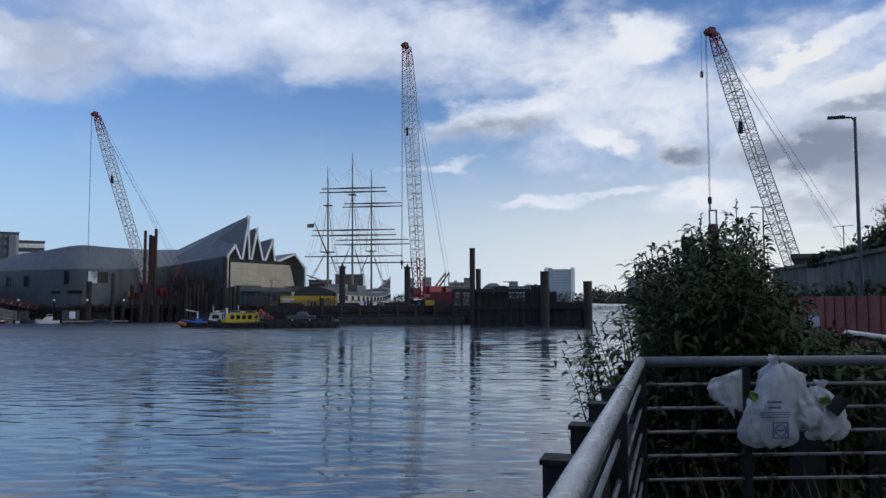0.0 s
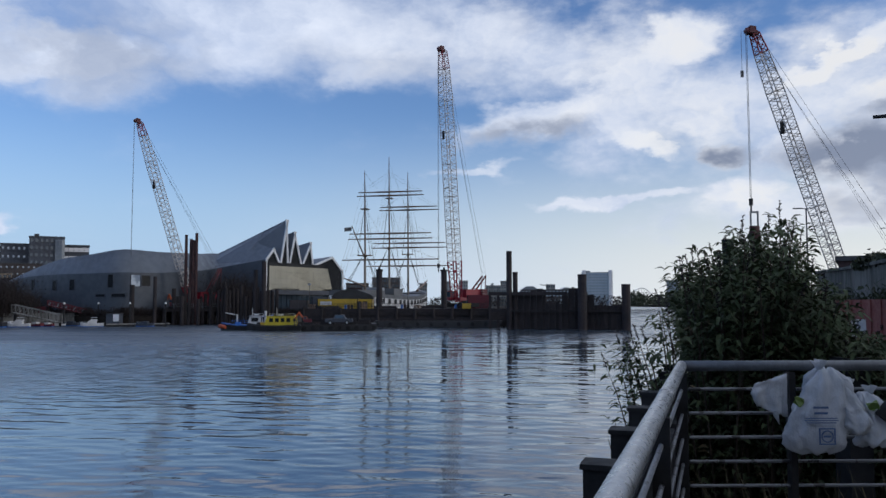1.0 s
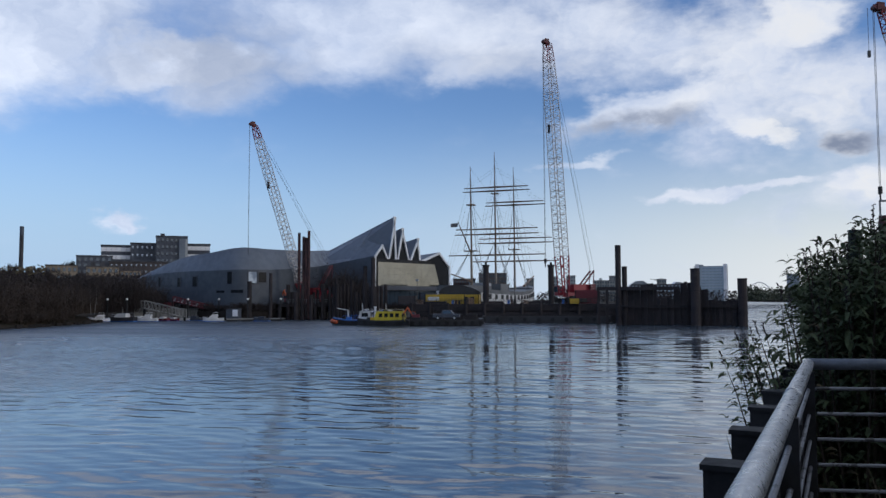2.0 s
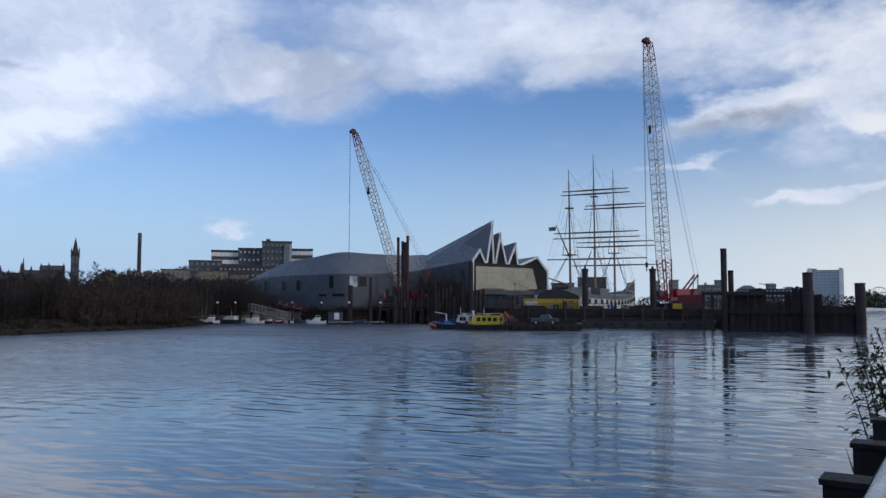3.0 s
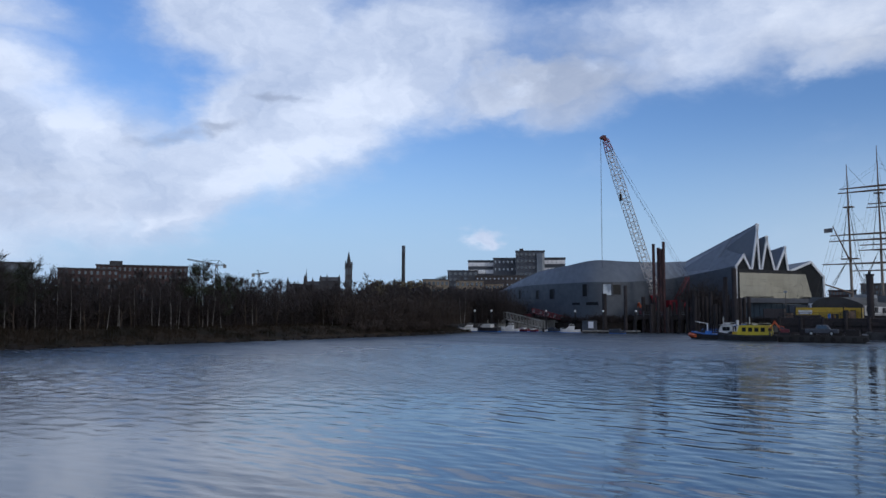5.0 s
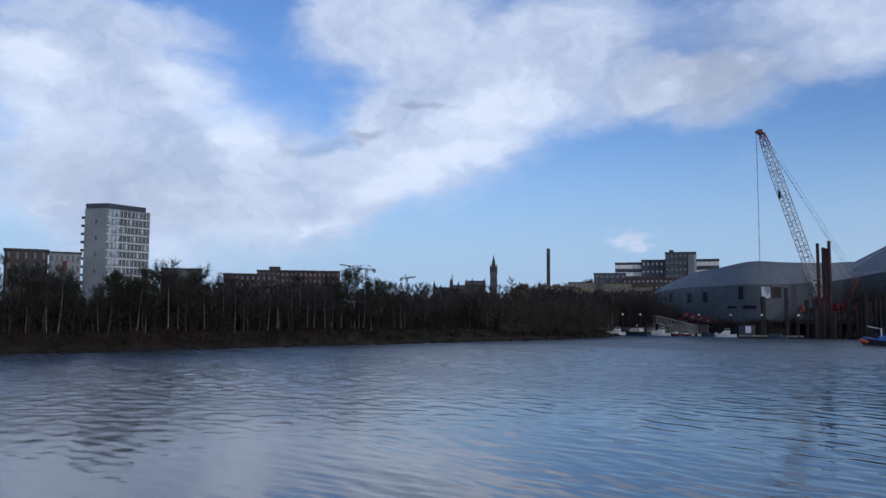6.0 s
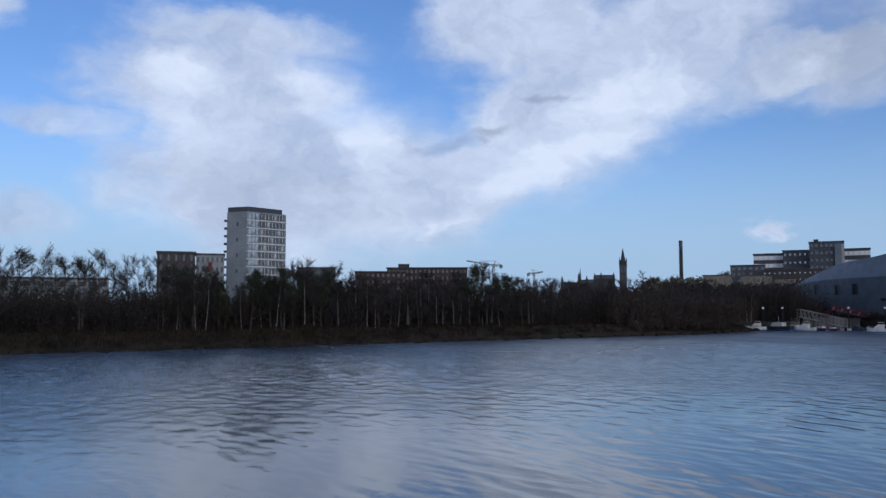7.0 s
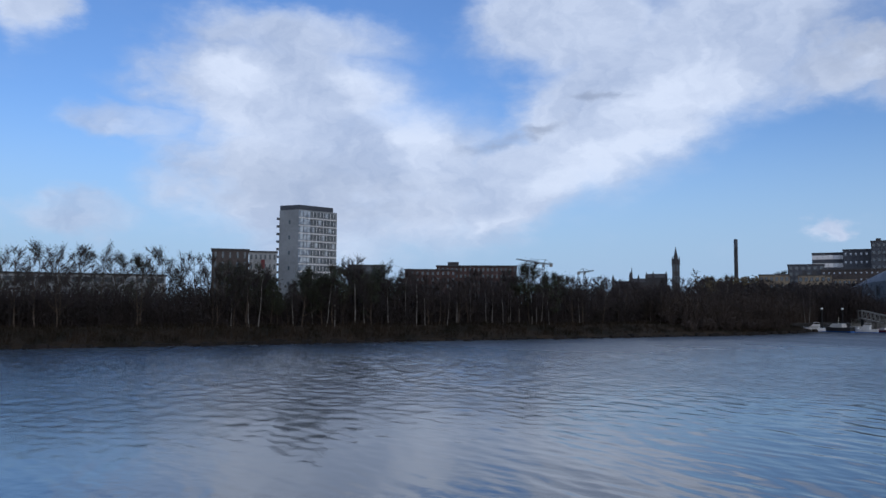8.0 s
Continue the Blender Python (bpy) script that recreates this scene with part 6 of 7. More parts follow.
# ---------- trees ----------
def tree_meshes(seed, H, green, birch=False, spread=0.32):
    r = random.Random(seed)
    trunk, crown, leaves = Geo(), Geo(), Geo()
    lean = Vector((r.uniform(-0.08, 0.08), r.uniform(-0.08, 0.08), 0))
    pts = [Vector((0, 0, 0)) + lean * (H * f) + Vector((r.uniform(-0.1, 0.1), r.uniform(-0.1, 0.1), H * f)) for f in (0, 0.2, 0.4, 0.6, 0.8, 1.0)]
    base = H * (0.009 if birch else 0.014)
    trunk.path(pts, [base * (1 - 0.92 * k / 5) for k in range(6)], 6)
    for i in range(20):
        f = r.uniform(0.42 if birch else 0.18, 0.97)
        k = min(4, int(f * 5))
        o = pts[k].lerp(pts[k + 1], f * 5 - k)
        a = r.uniform(0, 2 * math.pi)
        ln = H * spread * (1.2 - f) * r.uniform(0.7, 1.25) + 0.6
        d = Vector((math.cos(a), math.sin(a), r.uniform(0.5, 1.5))).normalized()
        tip = o + d * ln
        midp = o + d * ln * 0.5 + Vector((0, 0, -0.05 * ln))
        (crown if birch else trunk).path([o, midp, tip], [base * 0.45 * (1.1 - f), base * 0.28 * (1.1 - f), 0.012], 4)
        for j in range(7):
            q = midp.lerp(tip, r.uniform(-0.4, 1.0))
            d2 = (d + Vector((r.uniform(-1, 1), r.uniform(-1, 1), r.uniform(-0.2, 0.9))) * 0.9).normalized()
            l2 = ln * r.uniform(0.25, 0.5)
            e = q + d2 * l2
            crown.tube(q, e, 0.028, 0.012, n=3, caps=False)
            for m in range(5):
                s = q.lerp(e, r.uniform(0.2, 1.0))
                d3 = (d2 + Vector((r.uniform(-1, 1), r.uniform(-1, 1), r.uniform(-0.3, 0.9)))).normalized()
                u = s + d3 * r.uniform(0.35, 0.9)
                crown.tube(s, u, 0.016, 0.008, n=3, caps=False)
                if green:
                    for n in range(green):
                        c = s.lerp(u, r.uniform(0.1, 1.2)) + Vector((r.gauss(0, 0.3), r.gauss(0, 0.3), r.gauss(0, 0.25)))
                        x = Vector((r.uniform(-1, 1), r.uniform(-1, 1), r.uniform(-0.6, 0.6))).normalized() * r.uniform(0.06, 0.13)
                        y = x.cross(Vector((r.uniform(-1, 1), r.uniform(-1, 1), 1))).normalized() * r.uniform(0.04, 0.09)
                        leaves.add([c - x, c + y, c + x, c - y], [(0, 1, 2, 3)])
    return trunk, crown, leaves


def make_tree(label, seed, H, green, birch, group):
    trunk, crown, leaves = tree_meshes(seed, H, green, birch)
    t = thing("tree", label, "tree", (0, 0, -60), group=group)
    part("trunk", trunk, "birch" if birch else "bark", t, "pale birch trunk" if birch else "")
    part("crown", crown, "twig", t)
    if green:
        part("foliage", leaves, "leaf_far", t)
    return t


WOOD = "wood on the far bank"
bare = [make_tree("bare brown winter tree in a riverside wood", 20 + k, 9.0, 0, False, WOOD) for k in range(3)]
birches = [make_tree("slender bare birch with a pale trunk in a riverside wood", 30 + k, 8.5, 0, True, WOOD) for k in range(3)]
greens = [make_tree("dark ragged evergreen tree in a riverside wood", 40 + k, 10.0, 7, False, WOOD) for k in range(3)]
thin = [make_tree("thinly leaved tall tree above a riverside wood", 50 + k, 10.0, 1, False, WOOD) for k in range(2)]


def plant(src, x, y, z, s):
    o = copy_thing(src, pose(x, y, z, 0, 0, random.uniform(0, 360)))
    o.scale = (s, s, s)
    return o


rw = random.Random(77)


def canopy(az):
    """How high the wood reaches, by bearing: elevation of the tree tops."""
    rows = [(-92, 3.6), (-81, 3.7), (-77, 3.5), (-74.5, 3.2), (-71, 2.6), (-70.4, 1.0), (-69.3, 1.0), (-68.8, 2.9), (-66, 3.3), (-64, 3.0), (-60.5, 2.4), (-55, 2.3), (-52.5, 3.0), (-50.5, 2.9), (-48.5, 2.1), (-46.5, 1.85), (-42, 1.85), (-40, 2.0), (-36, 1.9), (-33.5, 1.6)]
    for (a0, e0), (a1, e1) in zip(rows, rows[1:]):
        if az <= a1:
            return e0 + (e1 - e0) * (az - a0) / (a1 - a0)
    return 1.7


for k in range(230):
    az = -91 + 57.2 * (k + rw.random()) / 230
    if az < -74 and k % 5 > 1:
        continue
    row = rw.choice((0, 0, 1, 2))
    x = -114.5 - row * 6 - rw.random() * 4
    d = x / math.sin(radians(az))
    y = d * math.cos(radians(az))
    if y > 165:
        d = rw.uniform(192, 205)
        x, y = d * math.sin(radians(az)), d * math.cos(radians(az))
    top = EYE_Z + d * math.tan(radians(canopy(az))) * rw.uniform(0.6, 1.02)
    if row == 0 and k % 3 == 0 and az > -74:
        top = 2.1 + rw.uniform(4.5, 7.0)
    H = top - 2.1
    if row == 0 and k % 3 == 0 and az > -74:
        src = rw.choice(birches)
        x = -113.2 - rw.random()
    elif az < -74:
        src = rw.choice(thin + thin + bare)
    elif -74 < az < -62 or -54 < az < -50:
        src = rw.choice(greens + greens + thin + birches)
    else:
        src = rw.choice(bare + bare + birches)
    nominal = 10.0 if src in greens or src in thin else 9.0 if src in bare else 8.5
    plant(src, x, y, 2.0, H / nominal)
for src in bare + birches + greens + thin:
    for o in list(src.children) + [src]:
        bpy.data.objects.remove(o)


def scrub(name, label, rows, mat_name, clumps=4):
    """Tangled undergrowth: fans of thin shoots."""
    g = Geo()
    r = random.Random(3)
    for x, y, z, h, n in rows:
        for i in range(n):
            a = r.uniform(0, 2 * math.pi)
            out = r.uniform(0.1, 0.55) * h
            b = Vector((x + r.uniform(-0.5, 0.5), y + r.uniform(-0.5, 0.5), z))
            tip = b + Vector((math.cos(a) * out, math.sin(a) * out, h * r.uniform(0.5, 1.05)))
            s = Vector((-math.sin(a), math.cos(a), 0)) * r.uniform(0.02, 0.06)
            m = b.lerp(tip, 0.55) + Vector((0, 0, h * 0.12))
            g.add([b - s * 0.6, b + s * 0.6, m + s, m - s, tip], [(0, 1, 2, 3), (3, 2, 4)])
            for q in range(5):
                p = m.lerp(tip, r.uniform(-0.9, 0.9))
                e = p + Vector((r.uniform(-1, 1), r.uniform(-1, 1), r.uniform(0.0, 1.0))) * h * 0.17
                w = Vector((r.uniform(-1, 1), r.uniform(-1, 1), 0)) * 0.05
                g.add([p - w, p + w, e], [(0, 1, 2)])
            for q in range(clumps):
                p = b.lerp(tip, r.uniform(0.25, 1.05)) + Vector((r.gauss(0, 0.12), r.gauss(0, 0.12), r.gauss(0, 0.08))) * h
                a1, b1 = Vector((r.uniform(-1, 1), r.uniform(-1, 1), r.uniform(-1, 1))) * 0.17, Vector((r.uniform(-1, 1), r.uniform(-1, 1), r.uniform(-1, 1))) * 0.17
                g.add([p - a1, p + b1, p + a1, p - b1 * 0.6], [(0, 1, 2, 3)])
    return solo(name, g, mat_name, label, "undergrowth", kind="stuff")


rows = []
for k in range(3000):
    az = rw.uniform(-92, -34.0)
    x = -116.5 - rw.random() ** 1.3 * 26
    d = x / math.sin(radians(az))
    y = d * math.cos(radians(az))
    if y > 168:
        continue
    e = (min(canopy(az), 2.3) if az > -74 else 2.05) * rw.uniform(-0.2, 0.82)
    rows.append((x, y, 2.0, max(1.5, EYE_Z + d * math.tan(radians(e)) - 2.0), 9))
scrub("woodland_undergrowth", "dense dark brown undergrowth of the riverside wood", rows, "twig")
rows = []
for k in range(900):
    x, y = -104 - rw.random() * 24, 118 + rw.random() * 60
    if y > 146 and x > -105.5 - (y - 146) * 0.4:
        continue
    rows.append((x, y, 1.0 if x > -109 else 2.0, rw.uniform(2.5, 8.0) if x < -106 else 2.2, 14))
scrub("willow_thicket", "dull brown willow thicket at the end of the bank", rows, "willow")
rows = [(-104.0 - rw.random() * 9, rw.uniform(-20, 146), 0, rw.uniform(0.35, 1.1), 6) for k in range(2200)]
rows = [(x, y, max(0.3, min(2.0, (-103 - x) * 0.22 + 0.2)), h, n) for x, y, z, h, n in rows]
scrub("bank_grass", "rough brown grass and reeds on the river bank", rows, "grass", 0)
# shrubs on the museum's shore and on the rise behind
rows = []
for k in range(420):
    az, d = rw.uniform(-34, -29.8), rw.uniform(212, 232)
    p = at(az, d)
    rows.append((p.x, p.y, 2.0, rw.uniform(3.5, 9.5) * (1.2 if az < -30.8 else 0.75), 10))
for k in range(120):
    p = at(rw.uniform(-18.6, -16.4), rw.uniform(212, 220))
    rows.append((p.x, p.y, 2.0, rw.uniform(5, 12.5), 12))
for k in range(160):
    p = at(rw.uniform(-19, -12), rw.uniform(211, 214))
    rows.append((p.x, p.y, 2.0, rw.uniform(1.0, 2.6), 8))
LINE = ((-31.4, 242), (-30.6, 236), (-29.2, 224), (-27.0, 212), (-24.7, 204), (-22.5, 208), (-20.0, 218))
for k in range(340):
    az = rw.uniform(-31.2, -20.2)
    d = float(np.interp(az, [q[0] for q in LINE], [q[1] for q in LINE])) - rw.uniform(0.8, 2.6)
    p = at(az, d)
    rows.append((p.x, p.y, 2.2, rw.uniform(0.9, 2.5), 9))
scrub("shore_thicket", "dark bare thicket along the museum shore", rows, "twig")


def far_wood(name, label, az0, az1, d0, d1, z, count, lo, hi, mat_name):
    """Distant woods: clumps made of many small faces."""
    g = Geo()
    r = random.Random(11)
    for k in range(count):
        p = at(r.uniform(az0, az1), r.uniform(d0, d1), z)
        h = r.uniform(lo, hi)
        for i in range(34):
            q = p + Vector((r.gauss(0, h * 0.25), r.gauss(0, h * 0.25), h * r.uniform(0.1, 1.0) ** 0.7))
            s = h * 0.09
            a, b = Vector((r.uniform(-1, 1), r.uniform(-1, 1), r.uniform(-1, 1))) * s, Vector((r.uniform(-1, 1), r.uniform(-1, 1), r.uniform(-1, 1))) * s
            g.add([q - a, q + b, q + a, q - b * 0.6], [(0, 1, 2, 3)])
    return solo(name, g, mat_name, label, "wood", kind="stuff")


far_wood("hillside_wood", "distant bare woods on the rise below the university", -52, -34, 620, 1000, 12, 520, 7, 13, "twig")
far_wood("chimney_wood", "distant rounded wood at the chimney's foot", -40.6, -36.0, 640, 800, 15, 160, 8, 17, "leaf_brown")
far_wood("upstream_wood", "distant trees on the bank upstream", 10.6, 17, 500, 800, 2, 200, 5, 12, "leaf_far")
# unseen trees, added so that the museum's glass mirrors a dark skyline
far_wood("south_bank_wood", "unseen dark trees added for the museum glass to reflect", 58, 115, 60, 160, 2.6, 260, 5, 12, "leaf_far")
far_wood("terrace_wood", "bare garden trees in front of sandstone terraces", -37.6, -30.4, 372, 396, 4, 150, 6, 13, "twig")
far_wood("town_wood", "distant trees between city blocks", -9, 10, 420, 800, 2, 200, 4, 9, "twig")
single = make_tree("large round bare tree on the skyline beside a tower", 61, 9.0, 0, False, "")
single.matrix_world = pose(*at(-41.0, 640, 14), 0, 0, 30)
single.scale = (2.3, 2.3, 2.3)
single = make_tree("dark evergreen on the skyline near sandstone houses", 62, 10.0, 7, False, "")
single.matrix_world = pose(*at(-35.8, 460, 8), 0, 0, 30)
single.scale = (1.9, 1.9, 1.6)


# a dark muddy strip with stones at the foot of the far bank
def shore():
    r = random.Random(4)
    line = [(-103, -60), (-103, 60), (-101.5, 100), (-101, 128), (-105, 150), (-113, 172), (-126, 184)]
    g = Geo()
    for (x0, y0), (x1, y1) in zip(line, line[1:]):
        n = int(math.hypot(x1 - x0, y1 - y0) / 1.2)
        for k in range(n):
            f = (k + r.random()) / n
            s = r.uniform(0.4, 1.1)
            c = Vector((x0 + (x1 - x0) * f - r.uniform(-0.4, 1.6), y0 + (y1 - y0) * f, r.uniform(-0.1, 0.35)))
            ring = [Vector((math.cos(a) * s * r.uniform(0.7, 1.3), math.sin(a) * s * 1.4 * r.uniform(0.7, 1.3), 0)) for a in (0, 1.05, 2.1, 3.14, 4.2, 5.25)]
            v = [c + p - Vector((0, 0, 0.6)) for p in ring] + [c + p * 0.6 + Vector((0, 0, s * 0.35)) for p in ring]
            g.add(v, [(i, (i + 1) % 6, 6 + (i + 1) % 6, 6 + i) for i in range(6)] + [(6, 7, 8, 9, 10, 11)])
    solo("shore_stones", g, "mud", "dark wet mud and stones at the water's edge", "shore", kind="stuff")


shore()


# ---------- the near quay ----------
RAIL_Z = 4.708
CORNER = Vector((0.935, 3.79, 0))
ALONG = Vector((0.765, 2.637, 0)).normalized()       # the river-side rail
ACROSS = Vector((1.193, 0.067, 0)).normalized()      # the end rail
OUT = Vector((-ALONG.y, ALONG.x, 0))

pv = [CORNER + ACROSS * 12 - ALONG * 0.05, CORNER - ALONG * 0.05 + OUT * 0.1, CORNER - ALONG * 16 + OUT * 0.1, CORNER - ALONG * 16 + ACROSS * 14]
solo("pavement", Geo().prism([(p.x, p.y) for p in pv], 2.3, PATH_Z), "paving", "grey paved quayside path behind a railing", "pavement", kind="structure")


def railing(label, origin, direction, length, posts, bars=9, tube_mat="steel", post_w=0.055):
    t = thing("railing", label, "railing", (origin.x, origin.y, PATH_Z))
    u = direction
    h = RAIL_Z - PATH_Z
    part("top_rail", Geo().path([u * (length * k / 12) + Vector((0, 0, h)) for k in range(13)], [0.0245] * 13, 18), tube_mat, t, "tubular steel top rail", smooth=True)
    for s in posts:
        p = u * s
        post = part("post", Geo().box(p + Vector((0, 0, h / 2 - 0.02)), (post_w, 0.05, h - 0.02), pose(0, 0, 0, 0, 0, math.degrees(math.atan2(u.y, u.x)))), "black", t, "black square post")
        part("foot_plate", Geo().box(p + Vector((0, 0, 0.012)), (0.13, 0.13, 0.02)), "black", post)
    for k in range(bars):
        z = h - 0.108 - k * 0.111
        if z < 0.05:
            break
        part("bar", Geo().tube(u * 0.03 + Vector((0, 0, z)), u * length + Vector((0, 0, z)), 0.0078, n=8), "steel_worn", t, "thin bar with flaking paint")
    return t


railing("galvanised tubular railing with worn horizontal bars beside the river", CORNER, -ALONG, 9.0, (0.05, 1.55, 3.6, 5.4, 7.2, 8.9), post_w=0.032)
railing("dull grey tubular railing across the quay with hanging bags", CORNER, ACROSS, 9.0, (0.508, 1.40, 2.9, 4.4, 6.0, 7.5), tube_mat="rail_grey", post_w=0.03)
# a flange joint on the river-side rail
solo("rail_sleeve", Geo().tube(-ALONG * 1.25 + Vector((0, 0, 0)), -ALONG * 1.33, 0.0262, n=18), "steel", "slim sleeve joint on a galvanised rail", "rail sleeve", CORNER + Vector((0, 0, RAIL_Z)), smooth=True)
sec = thing("far_railing", "pale railing running along the lower path", "railing", (3.55, 7.0, 2.6))
part("top_rail", Geo().tube((0, 0, RAIL_Z - 2.6), (-0.55, -2.4, RAIL_Z - 2.6), 0.03, n=10), "steel", sec)
for s in (0.0, 0.45, 0.9):
    part("post", Geo().bar((-0.55 * s, -2.4 * s, 0), (-0.55 * s, -2.4 * s, RAIL_Z - 2.62), 0.07), "black", sec)
for p in ((2.42, 5.35), (2.95, 5.55), (3.4, 5.3)):
    solo("gate_post", Geo().box((0, 0, 1.0), (0.16, 0.16, 2.0)).box((0, 0, 2.02), (0.18, 0.18, 0.05)), "black", "thick dark post behind the railing", "post", (p[0], p[1], 2.6), 10, "thick dark posts")


# the stepped steel wall at the water's edge
def edge_wall():
    t = thing("wall_sheet", "dark stepped steel sheet-pile wall at the quay edge", "quay wall", kind="structure")
    for k in range(0, 7):
        o = CORNER - ALONG * (0.91 - 0.82 * k) + OUT * 0.25
        m = pose(0, 0, 0, 0, 0, math.degrees(math.atan2(ALONG.y, ALONG.x)))
        b = part("steel_sheet", Geo().box(o + Vector((0, 0, 1.95)), (0.12, 0.13, 4.9), m), "black", t)
        part("cap_plate", Geo().box(o + Vector((0, 0, 4.41)), (0.14, 0.15, 0.02), m), "black", b)
        w = o + ALONG * 0.41 - OUT * 0.12
        part("steel_sheet", Geo().box(w + Vector((0, 0, 1.85)), (0.62, 0.05, 4.7), m), "black", t)
    a, b = CORNER - ALONG * 6 + OUT * 0.20, CORNER + ALONG * 0.4 + OUT * 0.20
    z = Vector((0, 0, 4.37))
    part("coping_plate", Geo().slab([a + z, b + z, b + z - OUT * 0.17 + Vector((0, 0, 0.20)), a + z - OUT * 0.17 + Vector((0, 0, 0.20))], (0, 0, -0.012)), "black", t, "sloping dark steel coping")
    part("fill", Geo().slab([a - OUT * 0.07, b - OUT * 0.07, b - OUT * 0.07 + Vector((0, 0, 4.3)), a - OUT * 0.07 + Vector((0, 0, 4.3))], -OUT * 0.05), "black", t)


edge_wall()


# ---------- bags on the railing ----------
def bag(place, w, h, d, seed, label, tie=0.3):
    """A filled carrier bag: bulging below, gathered to a knot at the top, creased."""
    r = random.Random(seed)
    n, m = 36, 26
    ph = [r.uniform(0, 6.28) for _ in range(8)]
    v, f = [], []
    for j in range(m + 1):
        s = j / m
        z = -h * s
        if s < tie:
            q = s / tie
            wide = 0.20 + 0.52 * math.sin(q * math.pi / 2)
        else:
            q = (s - tie) / (1 - tie)
            wide = 0.72 + 0.26 * math.sin(min(1, q * 1.1) * math.pi * 0.55)
        if s > 0.86:
            wide *= math.sqrt(max(0.0, 1 - ((s - 0.86) / 0.145) ** 2)) * 0.75 + 0.25
        for i in range(n):
            a = 2 * math.pi * i / n
            fold = 1 + (0.22 * (1 - s) + 0.04) * math.sin(a * 7 + ph[0] + s * 3) + 0.07 * math.sin(a * 3 + ph[1] + s * 5) + 0.05 * math.sin(a * 13 + ph[2] - s * 7)
            fold -= 0.10 * abs(noise.noise((math.cos(a) * 4 + seed * 3, math.sin(a) * 4, s * 7))) + 0.06 * abs(noise.noise((math.cos(a) * 9 - seed, math.sin(a) * 9, s * 18)))
            fold += 0.10 + 0.16 * noise.noise((math.cos(a) * 2 + seed, math.sin(a) * 2, s * 5)) + 0.12 * noise.noise((math.cos(a) * 6 + seed, math.sin(a) * 6, s * 14))
            v.append((math.cos(a) * w / 2 * wide * fold + 0.03 * math.sin(s * 4 + ph[3]), math.sin(a) * d / 2 * wide * fold, z + 0.012 * math.sin(a * 5 + ph[4])))
        if j:
            f += [((j - 1) * n + i, (j - 1) * n + (i + 1) % n, j * n + (i + 1) % n, j * n + i) for i in range(n)]
    f += [tuple(range(m * n, (m + 1) * n)), tuple(range(n))[::-1]]
    t = thing("carrier_bag", label, "plastic bag", place, 3, "bags on the railing")
    part("film", Geo().add(v, f), "plastic", t, smooth=True)
    for k in range(5):
        knot = Geo()
        a = r.uniform(0, 6.28)
        l = r.uniform(0.015, 0.04)
        knot.slab([(0.012 * math.cos(a), 0.012 * math.sin(a), -0.005), (-0.012 * math.cos(a), 0.012 * math.sin(a), -0.005), (l * math.cos(a) - 0.02, l * math.sin(a) * 0.6, 0.03 + l * 0.4), (l * math.cos(a) + 0.015, l * math.sin(a) * 0.6, 0.02 + l * 0.5)], (0.002, 0.002, 0.001))
        part("knot_end", knot, "plastic", t)
    return t


def rail_at(s, dz=0.0, off=0.0):
    return CORNER + ACROSS * s + Vector((0, -off, RAIL_Z + dz))


b = bag(rail_at(0.615, -0.01, 0.075), 0.265, 0.375, 0.11, 4, "large white carrier bag with faint blue print tied to the rail", 0.24)
for k, (z, w) in enumerate(((-0.165, 0.066), (-0.190, 0.058), (-0.212, 0.14), (-0.222, 0.15), (-0.232, 0.13))):
    part("print_line", Geo().box((-0.035, -0.079 - 0.003 * (k > 1), z), (w, 0.004, 0.010 if k < 2 else 0.004)), "ink", b, "faint blue line of print")
lg = Geo()
for x0, z0, w, h in ((0, 0.034, 0.074, 0.006), (0, -0.034, 0.074, 0.006), (0.034, 0, 0.006, 0.07), (-0.034, 0, 0.006, 0.07)):
    lg.box((-0.012 + x0, -0.083, -0.292 + z0), (w, 0.004, h))
for k in range(20):
    a0, a1 = 2 * math.pi * k / 20, 2 * math.pi * (k + 1) / 20
    lg.bar((-0.012 + 0.025 * math.cos(a0), -0.083, -0.292 + 0.025 * math.sin(a0)), (-0.012 + 0.025 * math.cos(a1), -0.083, -0.292 + 0.025 * math.sin(a1)), 0.005)
lg.box((-0.012, -0.083, -0.292), (0.032, 0.004, 0.009))
part("printed_square", lg, "ink", b, "small blue printed square and ring")
bag(rail_at(0.745, -0.09, 0.07), 0.15, 0.21, 0.11, 8, "crumpled white carrier bag beside a larger one", 0.3)
bag(rail_at(0.855, -0.125, 0.05), 0.175, 0.235, 0.11, 13, "torn white carrier bag stuffed with litter", 0.28)


def torn_flap():
    g = Geo()
    n = 9
    r = random.Random(2)
    pts = []
    for i in range(n + 1):
        for j in range(n + 1):
            u, w = i / n, j / n
            x = -0.03 - 0.17 * u * (1 - 0.25 * abs(w - 0.4))
            z = -0.03 - w * (0.20 - 0.10 * u) - 0.05 * u + 0.012 * noise.noise((u * 6, w * 6, 1))
            y = 0.03 * noise.noise((u * 4, w * 4, 5)) - 0.02
            pts.append((x, y, z))
    g.add(pts, [(i * (n + 1) + j, (i + 1) * (n + 1) + j, (i + 1) * (n + 1) + j + 1, i * (n + 1) + j + 1) for i in range(n) for j in range(n)])
    g.add([(-0.10, -0.02, -0.17), (-0.075, -0.025, -0.20), (-0.07, -0.02, -0.265), (-0.10, -0.022, -0.22)], [(0, 1, 2, 3)])
    ob = solo("torn_bag", g, "plastic", "torn flap of white plastic caught on the rail", "plastic bag", rail_at(0.50, 0.0, 0.04), 3, "bags on the railing", smooth=True)
    mod = ob.modifiers.new("film", "SOLIDIFY")
    mod.thickness = 0.002


